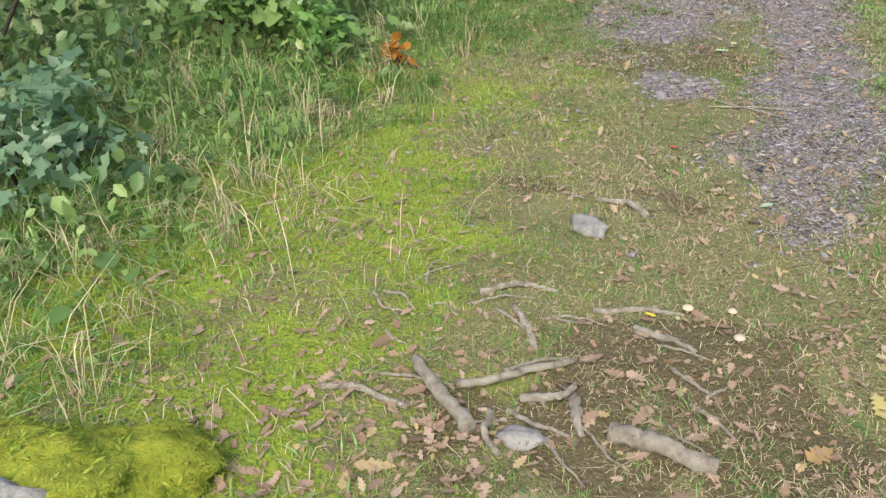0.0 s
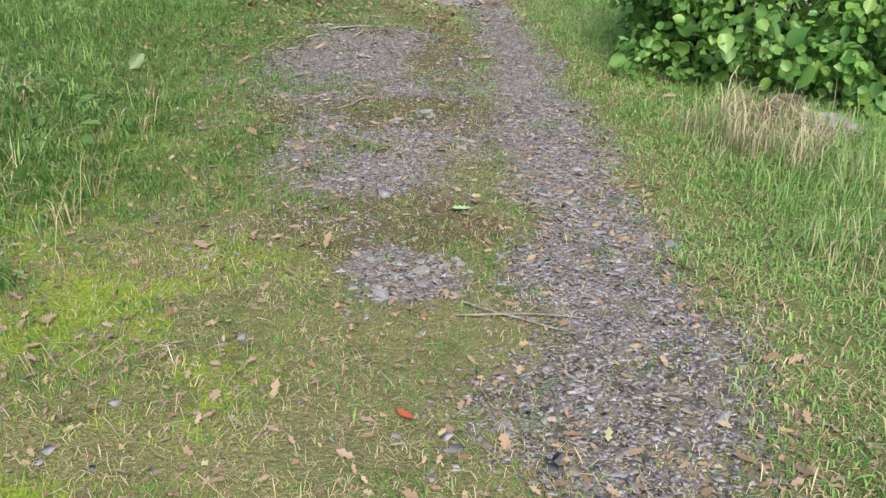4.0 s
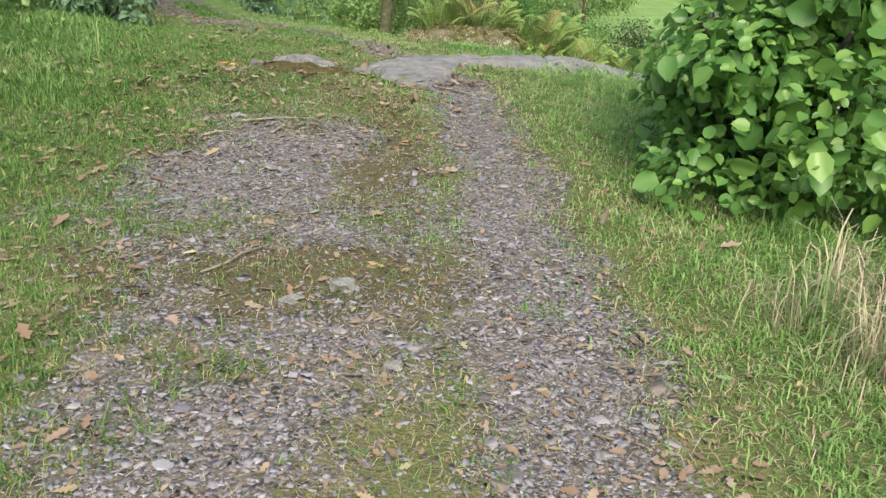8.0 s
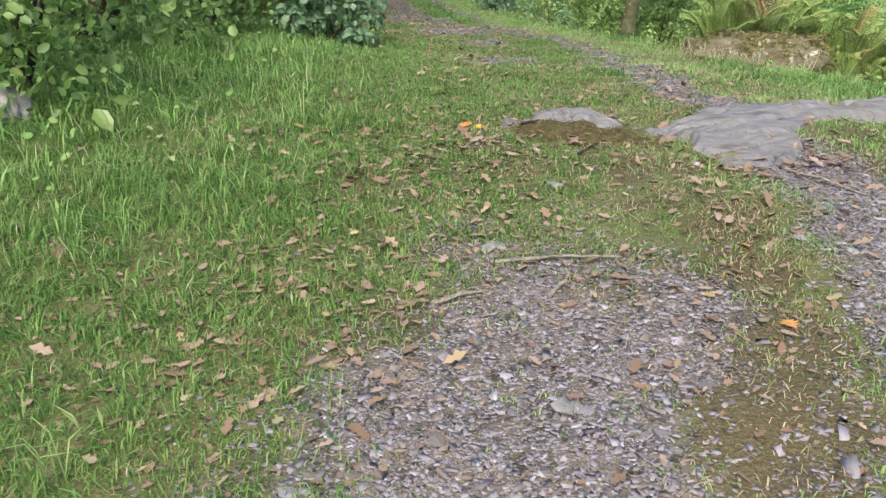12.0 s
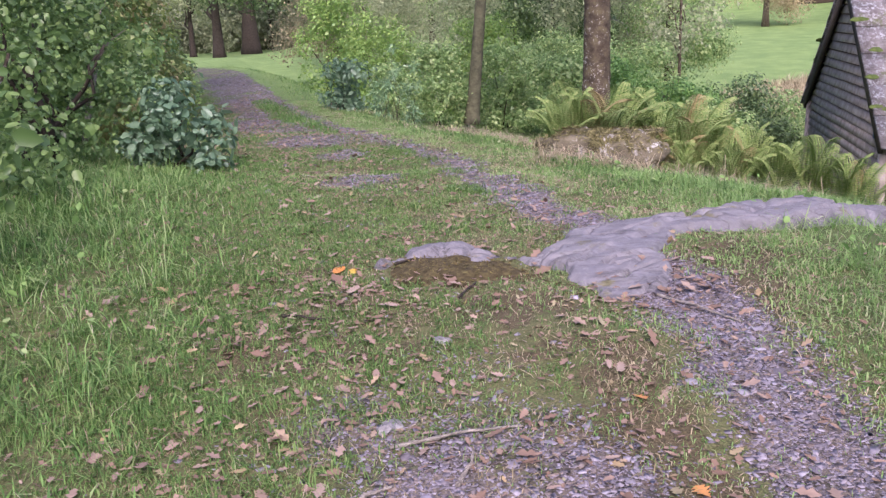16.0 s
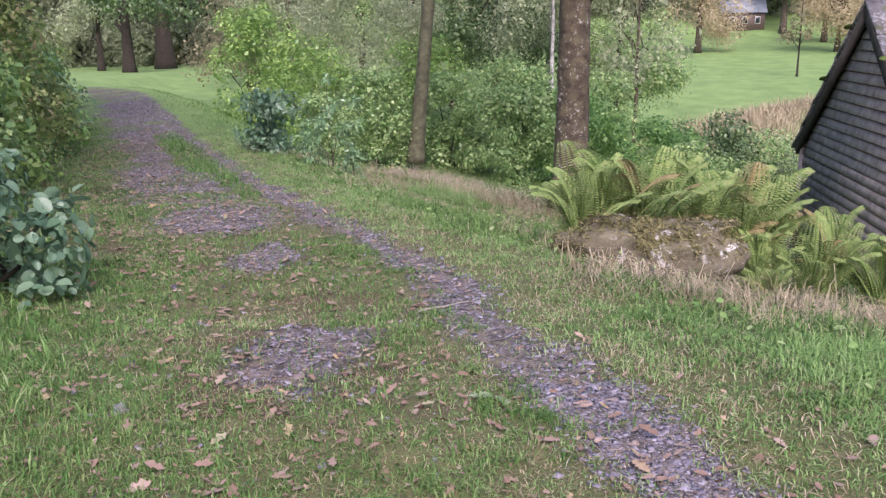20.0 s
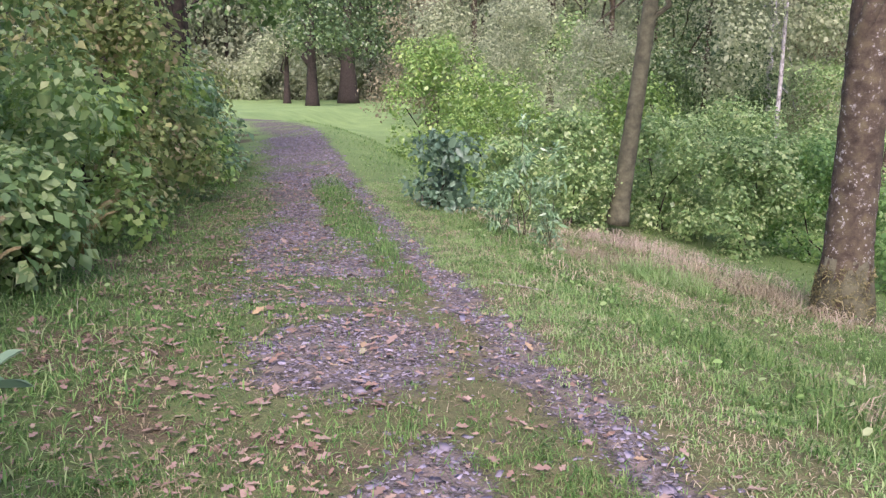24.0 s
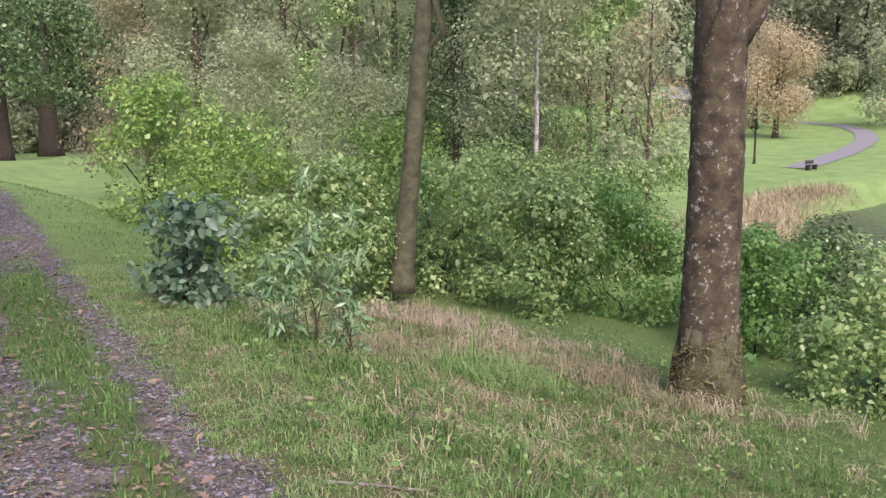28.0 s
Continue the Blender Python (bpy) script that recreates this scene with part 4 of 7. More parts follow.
SLOPE += [
    (8.4, 33.6, 1.7, 1.5, 2.3, M_DARKL, 4200, 0.10, "dark green bush above the stream"),
    (10.6, 35.5, 1.6, 1.5, 2.0, M_MIDL, 3600, 0.10, "green bush at the water's edge"),
    (6.0, 27.6, 1.3, 1.1, 1.7, M_MIDL, 3200, 0.09, "bright leafy bush behind the rough-barked tree"),
    (7.6, 28.6, 1.1, 1.0, 1.5, M_DARKL, 2600, 0.09, "dark leafy bush below the rough-barked tree"),
    (-2.6, 37.5, 1.7, 1.4, 3.2, M_YELL, 4600, 0.10, "yellow-green bush in the hedge"),
    (-4.8, 41.0, 1.9, 1.6, 3.9, M_YELL, 4600, 0.11, "tall yellow-green bush at the end of the hedge"),
    (-2.4, 44.5, 2.2, 1.8, 6.0, M_GREYL, 7500, 0.095, "tall willow bush with silvery green leaves"),
    (0.4, 42.5, 2.0, 1.7, 5.2, M_GREYL, 6500, 0.095, "tall willow bush with pale green leaves"),
    (0.9, 39.5, 1.8, 1.6, 3.6, M_YELL, 4400, 0.11, "yellow-green bush behind the leaning tree"),
    (3.8, 39.5, 1.9, 1.6, 3.4, M_MIDL, 4400, 0.11, "green bush on the stream bank"),
    (6.8, 39.5, 1.8, 1.6, 3.0, M_MIDL, 4000, 0.11, "leafy green bush on the stream bank"),
]
for i, (x, y, rx, ry, h, m, n, size, label) in enumerate(SLOPE):
    bush("slope_bush", x, y, rx, ry, h, int(2.6 * n), 0.76 * size, m, label, "clump", 52, 160 + i, 2, M_DBARK, -0.05, (0.20, 0.36), "bushes on the slope", 0.0, 0.5, 0.6, 0.32)
bush("slope_bush", -2.75, 28.0, 0.75, 0.65, 1.15, 1700, 0.092, M_TEAL, "low bush with grey-green leaves at the edge of the slope", "broad", 16, 159, 5, None, 0.05, (0.35, 0.55), "bushes on the slope", 0.0, 0.9, 0.6)
for i, (x, y, h) in enumerate(((-1.4, 26.5, 1.85), (-1.05, 26.9, 1.6), (-1.7, 26.2, 1.15))):
    bush("tall_weed", x, y, 0.24, 0.22, h, 420, 0.10, M_BLUEL, "tall upright weed with narrow dull green leaves", "narrow", 18, 190 + i, 4, M_MBARK, 0.02, (0.3, 0.5), "tall weeds on the slope", 0.0, 0.7, 0.3)

# ---- trees ----
big = tree("alder_tree", 3.30, 27.3, 11.0, 0.335, [(0.5, 0, 8.5, 1.6), (-1.4, 0.5, 9.5, 1.5), (1.8, 0.6, 9.8, 1.6), (0.2, -0.8, 11, 1.7)], 4200, 0.16, M_MIDL, M_BARK, "tall tree with lichen-spotted grey bark and a mossy foot", limbs=4, seed=201, base=-1.85, rings=120, taper=0.3, sides=30, rough=0.022)
rs = np.random.RandomState(202)
p = np.array([(0.05, 0, 4.2), (0.45, 0, 4.75), (0.8, 0.05, 5.5), (1.5, 0.1, 6.3), (2.6, 0.2, 7.0), (3.6, 0.3, 7.4)])
v, f = tube(p, [0.17, 0.13, 0.11, 0.09, 0.06, 0.03], 10, 0.03, 203)
mesh_part("limb", v, f, M_BARK, big, smooth=True)
v, f = tube([(0, 0, -0.1), (0, 0, 0.3), (0, 0, 0.7), (0.01, 0, 1.05)], [0.46, 0.41, 0.375, 0.335], 26, 0.05, 204)
mesh_part("mossy_foot", v, f, M_MBARK, big, "brown-green moss round the trunk's foot", smooth=True)
th, hz = rs.uniform(0, 6.28, 5200), 0.95 * rs.rand(5200) ** 1.3
rr = np.interp(hz, [-0.1, 0.3, 0.7, 1.05], [0.46, 0.41, 0.375, 0.345]) + 0.01
co = np.stack([rr * np.cos(th), rr * np.sin(th), hz], -1)[value_noise(th * 0.5, hz, 0.22, 205) < 1.05 - 0.55 * hz]
v, f = leaf_cloud(rs, co, co / np.linalg.norm(co, axis=1, keepdims=True) * np.array([1, 1, 0.2]), 0.045, "narrow", 0.35, 0.1, 0.6)
mesh_part("moss_layer", v, f, M_OLIVE, big, "olive moss tufts on the trunk's foot")
tree("leaning_tree", 0.40, 33.7, 10.0, 0.20, [(0.8, 0, 8.5, 1.4), (1.8, 0.5, 9.5, 1.4), (0.2, 0.4, 9.5, 1.4)], 3000, 0.16, M_MIDL, M_MBARK, "slender leaning tree with smooth mossy bark", lean=(1.0, 0.3), limbs=3, seed=205, base=-1.35, rings=60, taper=0.45, sides=20)


# thin brown leaves, raised in tone like the greyish ones to suggest haze
M_BRWN = leaf_mat("brownish_hazed_leaves", [(0.0, (0.15, 0.145, 0.06)), (0.5, (0.25, 0.235, 0.10)), (1.0, (0.35, 0.325, 0.145))], 0.7, 0.42)


def crown(rs, k, z0, z1, rad, r):
    out = []
    for _ in range(k):
        a, q = rs.uniform(0, 6.28), rad * math.sqrt(rs.rand())
        u = rs.rand()
        out.append((q * math.cos(a) * (1.1 - 0.6 * u), q * math.sin(a) * (1.1 - 0.6 * u), z0 + (z1 - z0) * u, r * rs.uniform(0.7, 1.25)))
    return out


rs = np.random.RandomState(210)
tree("oak_tree", -7.0, 22.3, 8.0, 0.22, crown(rs, 14, 3.9, 8.0, 2.6, 0.9), 3000, 0.12, M_OAK, M_DBARK, "oak with dark green leaves overhanging the track", "broad", limbs=5, seed=211)
tree("oak_tree", -8.2, 27.6, 8.5, 0.22, crown(rs, 14, 4.4, 8.0, 2.6, 0.9), 2600, 0.13, M_OAK, M_DBARK, "oak standing in the thicket along the track", "broad", limbs=5, seed=219)
tree("oak_tree", -6.3, 15.6, 8.5, 0.24, crown(rs, 22, 3.9, 8.5, 3.6, 1.0), 5200, 0.12, M_DARKL, M_DBARK, "oak behind the hazels whose boughs overhang the track", "broad", limbs=5, seed=218)
tree("oak_tree", -9.7, 33.9, 8.5, 0.24, crown(rs, 16, 3.4, 8.0, 2.6, 0.9), 4200, 0.13, M_OAK, M_DBARK, "oak with a dark trunk and green leaves in the thicket", "broad", limbs=5, seed=212)
tree("oak_tree", -14.0, 44.0, 9.0, 0.25, crown(rs, 16, 3.2, 9.0, 3.2, 1.1), 4200, 0.16, M_MIDL, M_DBARK, "leafy oak behind the thicket", "broad", limbs=5, seed=213)
tree("meadow_tree", -26.5, 95.4, 7.0, 0.32, crown(rs, 12, 4.2, 8.0, 3.0, 1.3), 6500, 0.18, M_GREYL, M_DBARK, "small tree with a dark trunk on the meadow", limbs=4, seed=214)
tree("meadow_oak", -21.1, 85.0, 10.0, 0.48, crown(rs, 18, 5.0, 11.0, 5.0, 1.7), 7000, 0.22, M_DARKL, M_DBARK, "spreading oak with crooked low limbs on the meadow", limbs=7, seed=215)
tree("meadow_oak", -21.5, 99.0, 12.0, 0.85, crown(rs, 20, 5.0, 14.0, 6.0, 2.2), 7000, 0.28, M_DARKL, M_DBARK, "large dark oak at the edge of the meadow", limbs=7, seed=216)
tree("brown_tree", -9.4, 72.0, 13.0, 0.3, crown(rs, 18, 2.0, 13.0, 3.0, 1.5), 9000, 0.15, M_BRWN, M_BARK, "birch with thinning brownish leaves", limbs=5, seed=217)
BACK = [(6.15, 44.7, 14, 0.09, M_GREYL), (-8.0, 62.0, 14, 0.2, M_BRWN), (-5.0, 55.0, 13, 0.2, M_GREYL), (-1.5, 58.0, 15, 0.22, M_GREYL), (1.0, 52.0, 13, 0.17, M_MIDL), (3.2, 57.0, 15, 0.2, M_GREYL), (4.5, 49.5, 13, 0.14, M_DARKL), (7.6, 53.0, 14, 0.17, M_GREYL), (9.5, 47.5, 11, 0.13, M_MIDL), (11.5, 55.0, 13, 0.16, M_BRWN), (8.8, 42.2, 7.5, 0.08, M_GREYL)]
for i, (x, y, h, r, m) in enumerate(BACK):
    q = np.random.RandomState(230 + i)
    tree("birch_tree", x, y, h, r, crown(q, 20, 0.18 * h, h, 0.16 * h + 0.4, 0.085 * h), int(1700 * h) if h > 10 else 2600, 0.105 if h > 10 else 0.12, m, M_BIRCH if i in (0, 7) else M_BARK, "slender birch with thin grey-green foliage beyond the bushes", limbs=5 if i else 0, seed=240 + i, group="birches beyond the hedge")
tree("autumn_tree", 44.0, 99.0, 11.0, 0.3, crown(rs, 18, 2.2, 10.0, 3.6, 1.7), 17000, 0.15, M_AUT, M_BARK, "tree with pale orange-brown autumn leaves on the far meadow", limbs=5, seed=260)
tree("autumn_tree", 28.6, 92.0, 12.0, 0.3, crown(rs, 18, 1.6, 11.0, 3.6, 1.7), 17000, 0.15, M_AUT, M_BARK, "tree with yellowing leaves on the far meadow", limbs=5, seed=261)
tree("autumn_tree", 39.8, 88.0, 9.0, 0.25, crown(rs, 14, 2.4, 8.5, 3.2, 1.5), 17000, 0.15, M_AUT, M_BARK, "rounded tree with orange-brown leaves on the far meadow", limbs=5, seed=262)
tree("meadow_tree", 28.1, 70.5, 5.5, 0.08, crown(rs, 5, 2.2, 4.2, 1.0, 0.4), 260, 0.2, M_BRWN, M_DBARK, "young bare tree standing on the far meadow", limbs=5, seed=263)
tree("meadow_tree", 56.0, 92.0, 11.0, 0.3, crown(rs, 16, 2.0, 10.0, 4.0, 1.7), 6000, 0.25, M_GREYL, M_BARK, "pale green tree beside the far path", limbs=5, seed=264)
tree("meadow_tree", 45.5, 112.0, 11.0, 0.4, crown(rs, 14, 4.5, 12.0, 3.0, 1.6), 5000, 0.26, M_DARKL, M_BARK, "dark tree beside the far house", limbs=4, seed=265)

tree("slim_tree", 7.05, 19.9, 7.0, 0.12, crown(rs, 8, 4.6, 7.0, 1.2, 0.5), 700, 0.09, M_MIDL, M_BARK, "slim lichen-spotted trunk on the slope before the hut", "broad", limbs=0, seed=266)

# far woods on the hill
WOODS = []
# these crowns take the haze-paled leaf colours
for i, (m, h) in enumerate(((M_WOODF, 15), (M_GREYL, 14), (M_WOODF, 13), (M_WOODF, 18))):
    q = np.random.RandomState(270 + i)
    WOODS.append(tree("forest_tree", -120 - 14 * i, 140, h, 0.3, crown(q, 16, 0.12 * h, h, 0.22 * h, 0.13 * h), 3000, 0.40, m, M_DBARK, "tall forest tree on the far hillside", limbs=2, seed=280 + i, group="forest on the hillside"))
q = np.random.RandomState(290)
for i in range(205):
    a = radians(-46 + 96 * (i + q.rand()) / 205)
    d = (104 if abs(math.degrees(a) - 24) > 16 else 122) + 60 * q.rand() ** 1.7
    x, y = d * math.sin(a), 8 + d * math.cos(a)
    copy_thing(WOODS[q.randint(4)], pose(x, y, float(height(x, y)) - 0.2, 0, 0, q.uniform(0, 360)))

# same haze-paled leaves at the forest's foot
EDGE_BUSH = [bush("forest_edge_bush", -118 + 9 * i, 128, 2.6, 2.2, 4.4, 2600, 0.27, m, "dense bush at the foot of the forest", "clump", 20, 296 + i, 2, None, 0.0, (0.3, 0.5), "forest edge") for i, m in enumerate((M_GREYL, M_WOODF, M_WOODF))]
for i in range(76):
    a = radians(-34 + 82 * (i + q.rand()) / 76)
    d = (101 if abs(math.degrees(a) - 24) > 14 else 119) + 5 * q.rand()
    x, y = d * math.sin(a), 8 + d * math.cos(a)
    copy_thing(EDGE_BUSH[q.randint(3)], pose(x, y, float(height(x, y)) - 0.2, 0, 0, q.uniform(0, 360)))

# ---- stream ----
def water_mat():
    m, nt, b = mat("stream_water", 0.12, 0, 0.5)
    b.inputs["Base Color"].default_value = (0.035, 0.04, 0.04, 1)
    n = noise_tex(nt, 1.6, 4, 0.6)
    bump(nt, b, n.outputs[0], 0.5, 0.15)
    return m


wx, wy = np.meshgrid(np.linspace(2, 60, 30), np.linspace(12, 150, 60))
i = (np.arange(59)[:, None] * 30 + np.arange(29)[None]).ravel()
tagged(mesh_part("water", np.stack([wx, wy, 0 * wx - 2.95], -1).reshape(-1, 3), np.stack([i, i + 1, i + 31, i + 30], -1), water_mat()), "grey rippled stream water", "water", kind="structure")

# ---- hut with a slab roof ----
M_BOARD = rock_mat("weathered_boards", [(0.3, (0.20, 0.165, 0.14)), (0.55, (0.37, 0.315, 0.275)), (0.8, (0.50, 0.44, 0.395))], 4.0, None, 0.6, 0.9, 0.6)
M_DWOOD = rock_mat("dark_wood", [(0.3, (0.04, 0.033, 0.028)), (0.7, (0.09, 0.075, 0.06))], 6.0, None, 0.6, 0.9, 0.5)
def slab_mat():
    m, nt, b = mat("roof_slabs", 0.9)
    base = ramp(nt, noise_tex(nt, 3.5, 7, 0.7).outputs[0], [(0.3, (0.075, 0.066, 0.062)), (0.5, (0.145, 0.13, 0.125)), (0.72, (0.23, 0.215, 0.205))]).outputs[0]
    spots = ramp(nt, noise_tex(nt, 13, 8, 0.75).outputs[0], [(0.50, (0, 0, 0)), (0.58, (1, 1, 1))])
    where = ramp(nt, noise_tex(nt, 1.3, 3, 0.6).outputs[0], [(0.36, (0.05, 0.05, 0.05)), (0.62, (0.95, 0.95, 0.95))])
    c = mix(nt, mix(nt, 1.0, spots.outputs[0], where.outputs[0], "MULTIPLY"), base, (0.42, 0.44, 0.45))
    green = ramp(nt, noise_tex(nt, 2.2, 6, 0.7).outputs[0], [(0.56, (0, 0, 0)), (0.66, (0.8, 0.8, 0.8))])
    c = mix(nt, green.outputs[0], c, (0.10, 0.115, 0.04))
    nt.links.new(c, b.inputs["Base Color"])
    bump(nt, b, noise_tex(nt, 16, 8, 0.7).outputs[0], 0.8, 0.02)
    return m


M_SLATE = slab_mat()
M_RMOSS = rock_mat("roof_moss", [(0.3, (0.045, 0.07, 0.018)), (0.7, (0.11, 0.15, 0.035))], 8.0, None, 0.6, 1.0, 1.0)
M_WALL = rock_mat("limewashed_stone", [(0.3, (0.28, 0.27, 0.25)), (0.7, (0.46, 0.45, 0.43))], 3.0)


def plain_mat(name, colour, rough=0.6):
    m, nt, b = mat(name, rough)
    n = noise_tex(nt, 9.0, 4)
    c = mix(nt, n.outputs[0], tuple(0.8 * v for v in colour), tuple(1.15 * v for v in colour))
    nt.links.new(c, b.inputs["Base Color"])
    return m


def box(a, b):
    (x0, y0, z0), (x1, y1, z1) = a, b
    v = np.array([(x, y, z) for z in (z0, z1) for y in (y0, y1) for x in (x0, x1)], float)
    return v, np.array([(0, 2, 3, 1), (4, 5, 7, 6), (0, 1, 5, 4), (2, 6, 7, 3), (0, 4, 6, 2), (1, 3, 7, 5)])


HW, EAVE, RIDGE, LONG = 3.8, 1.92, 4.84, 5.5  # half-width, eave and ridge over the hut's foot, length
hut = tagged(new("wooden_hut"), "weathered grey timber hut with a steep stone-slab roof", "hut")
hut.matrix_basis = Matrix.Translation((8.66, 26.26, -2.62)) @ Matrix(((-0.19, 0.982, 0, 0), (-0.982, -0.19, 0, 0), (0, 0, 1, 0), (0, 0, 0, 1)))
# local x along the gable towards the near corner, y along the ridge
v = np.array([(-HW, 0.05, -1.0), (HW, 0.05, -1.0), (HW, 0.05, EAVE), (0, 0.05, RIDGE), (-HW, 0.05, EAVE), (-HW, LONG, -1.0), (HW, LONG, -1.0), (HW, LONG, EAVE), (0, LONG, RIDGE), (-HW, LONG, EAVE)])
mesh_part("wall", v, [np.array([(0, 1, 6, 5), (1, 2, 7, 6), (4, 0, 5, 9), (2, 3, 8, 7), (3, 4, 9, 8)]), np.array([(0, 4, 3, 2, 1), (5, 6, 7, 8, 9)])], M_DWOOD, hut)
step = 0.205
for i in range(24):
    z0 = 0.05 + i * step
    # gap onto the dark wall stands in for the shadow line under each board
    z1 = z0 + step - 0.038
    def half(z):
        return HW if z <= EAVE else HW * (RIDGE - z) / (RIDGE - EAVE)
    a, b = half(z0) - 0.02, max(half(min(z1, RIDGE)) - 0.02, 0.02)
    v = np.array([(-a, -0.034, z0), (a, -0.034, z0), (b, 0.004, z1), (-b, 0.004, z1), (-a, 0.045, z0), (a, 0.045, z0), (b, 0.045, z1), (-b, 0.045, z1)])
    v[:, 2] += np.array([1, -1, -1, 1, 1, -1, -1, 1]) * np.random.RandomState(300 + i).uniform(-0.015, 0.015)
    mesh_part("board", v, np.array([(0, 1, 2, 3), (5, 4, 7, 6), (0, 4, 5, 1), (3, 2, 6, 7), (0, 3, 7, 4), (1, 5, 6, 2)]), M_BOARD, hut)
slope = math.hypot(HW, RIDGE - EAVE)
for side in (-1, 1):
    dx, dz = side * HW / slope, -(RIDGE - EAVE) / slope
    nx, nz = side * (RIDGE - EAVE) / slope, HW / slope
    a = np.array([0, -0.14, RIDGE + 0.12])
    e = np.array([dx, 0, dz])
    n = np.array([nx, 0, nz])
    q = np.array([a + n * u + np.array([0, w, 0]) + e * t for t in (0, slope + 0.32) for w in (0, 0.07) for u in (-0.22, 0.02)])
    mesh_part("bargeboard", q, np.array([(0, 1, 3, 2), (4, 6, 7, 5), (0, 4, 5, 1), (2, 3, 7, 6), (0, 2, 6, 4), (1, 5, 7, 3)]), M_DWOOD, hut)
    rs = np.random.RandomState(320 + side)
    rows = 6
    for r in range(rows):
        t0, t1 = (slope + 0.42) * r / rows - 0.02, (slope + 0.42) * (r + 1) / rows + 0.1
        y = -0.18
        while y < LONG + 0.1:
            w = rs.uniform(0.7, 1.05) if y > 0 or r % 2 else rs.uniform(0.4, 0.7)
            lo, hi = 0.03 + 0.01 * rs.rand(), 0.075 + 0.025 * rs.rand()
            c = a + np.array([0, y + 0.14, 0])
            j = rs.uniform(-0.03, 0.03, 4)
            q = np.array([c + e * t + n * (u + (0.03 if t > t0 + 0.2 else 0)) + np.array([0, ww, 0]) for t in (t0 + j[0], t1 + j[1]) for ww in (0.012, w - 0.012) for u in (lo, hi)])
            mesh_part("roof_slab", q, np.array([(0, 1, 3, 2), (4, 6, 7, 5), (0, 4, 5, 1), (2, 3, 7, 6), (0, 2, 6, 4), (1, 5, 7, 3)]), M_SLATE, hut)
            y += w
    for k in range(44):
        t, y = (slope + 0.42) * rs.randint(1, rows) / rows - rs.uniform(0.0, 0.16), rs.uniform(0, LONG)
        me = stone_mesh("moss_cushion", 330 + k % 5, 0.3, 0.2, 2)
        me.transform(Matrix.Diagonal((rs.uniform(0.10, 0.2), rs.uniform(0.15, 0.5), 0.12, 1)))
        me.materials.append(M_RMOSS)
        ob = new("moss_cushion", me)
        ob.parent = hut
        c = a + e * t + n * 0.11 + np.array([0, y, 0])
        ob.matrix_basis = Matrix.Translation(c) @ Matrix.Rotation(-side * math.atan2(RIDGE - EAVE, HW) * -1, 4, "Y")
v, f = box((HW - 0.02, 0.3, -1.0), (HW + 0.06, LONG, EAVE - 0.55))
mesh_part("stone_wall", v, f, M_WALL, hut, "pale limewashed stone wall under the eave")
v, f = box((HW - 0.09, -0.085, -1.0), (HW + 0.07, 0.06, EAVE + 0.05))
mesh_part("corner_post", v, f, M_BOARD, hut)
v, f = box((-HW - 0.05, -0.085, -1.0), (-HW + 0.09, 0.06, EAVE - 0.02))
mesh_part("corner_post", v, f, M_BOARD, hut)
v, f = box((HW - 0.62, -0.075, EAVE - 0.06), (HW - 0.30, -0.06, EAVE + 0.2))
mesh_part("wall_plate", v, f, plain_mat("blue_enamel", (0.03, 0.06, 0.22), 0.4), hut, "small dark blue plate")

# ---- far house, bench and path ----
house = tagged(new("far_house"), "brown timber house with a blue-grey roof on the far meadow", "house")
house.matrix_basis = pose(42.0, 115.5, float(height(42.0, 115.5)) - 0.1, 0, 0, -12) @ Matrix.Diagonal((0.58, 0.6, 0.75, 1))
v, f = box((-4, -2.5, 0), (4, 2.5, 2.9))
mesh_part("wall", v, f, plain_mat("brown_boards", (0.13, 0.095, 0.08)), house)
v = np.array([(-4.4, -3.0, 2.7), (4.4, -3.0, 2.7), (4.4, 0, 4.6), (-4.4, 0, 4.6), (-4.4, 3.0, 2.7), (4.4, 3.0, 2.7)])
mesh_part("roof", v, [np.array([(0, 1, 2, 3), (3, 2, 5, 4), (0, 4, 5, 1)]), np.array([(0, 3, 4), (1, 5, 2)])], plain_mat("blue_grey_roof", (0.34, 0.38, 0.46)), house)
for x in (-2.4, 0.2, 2.6):
    v, f = box((x - 0.5, -2.56, 1.0), (x + 0.5, -2.5, 2.1))
    w = mesh_part("window", v, f, plain_mat("window_white", (0.7, 0.7, 0.68)), house)
    v, f = box((x - 0.4, -2.6, 1.1), (x + 0.4, -2.562, 2.0))
    mesh_part("pane", v, f, plain_mat("dark_glass", (0.03, 0.035, 0.04), 0.1), w)

FAR_PATH = [(29.0, 67.0), (37.0, 74.0), (44.0, 81.5), (49.0, 89.0), (53.0, 98.5), (51.5, 106.0)]
fp = np.array(FAR_PATH)
t = np.linspace(0, 5, 60)
cx, cy = np.interp(t, range(6), fp[:, 0]), np.interp(t, range(6), fp[:, 1])
for _ in range(6):
    cx[1:-1], cy[1:-1] = (cx[:-2] + cx[1:-1] + cx[2:]) / 3, (cy[:-2] + cy[1:-1] + cy[2:]) / 3
gx, gy = np.gradient(cx), np.gradient(cy)
gl = np.hypot(gx, gy)
rows = []
for s_ in (-0.85, 0, 0.85):
    px, py = cx + s_ * gy / gl, cy - s_ * gx / gl
    rows.append(np.stack([px, py, height(px, py) + 0.05], -1))
v = np.stack(rows, 1).reshape(-1, 3)
i = (np.arange(59)[:, None] * 3 + np.arange(2)[None]).ravel()
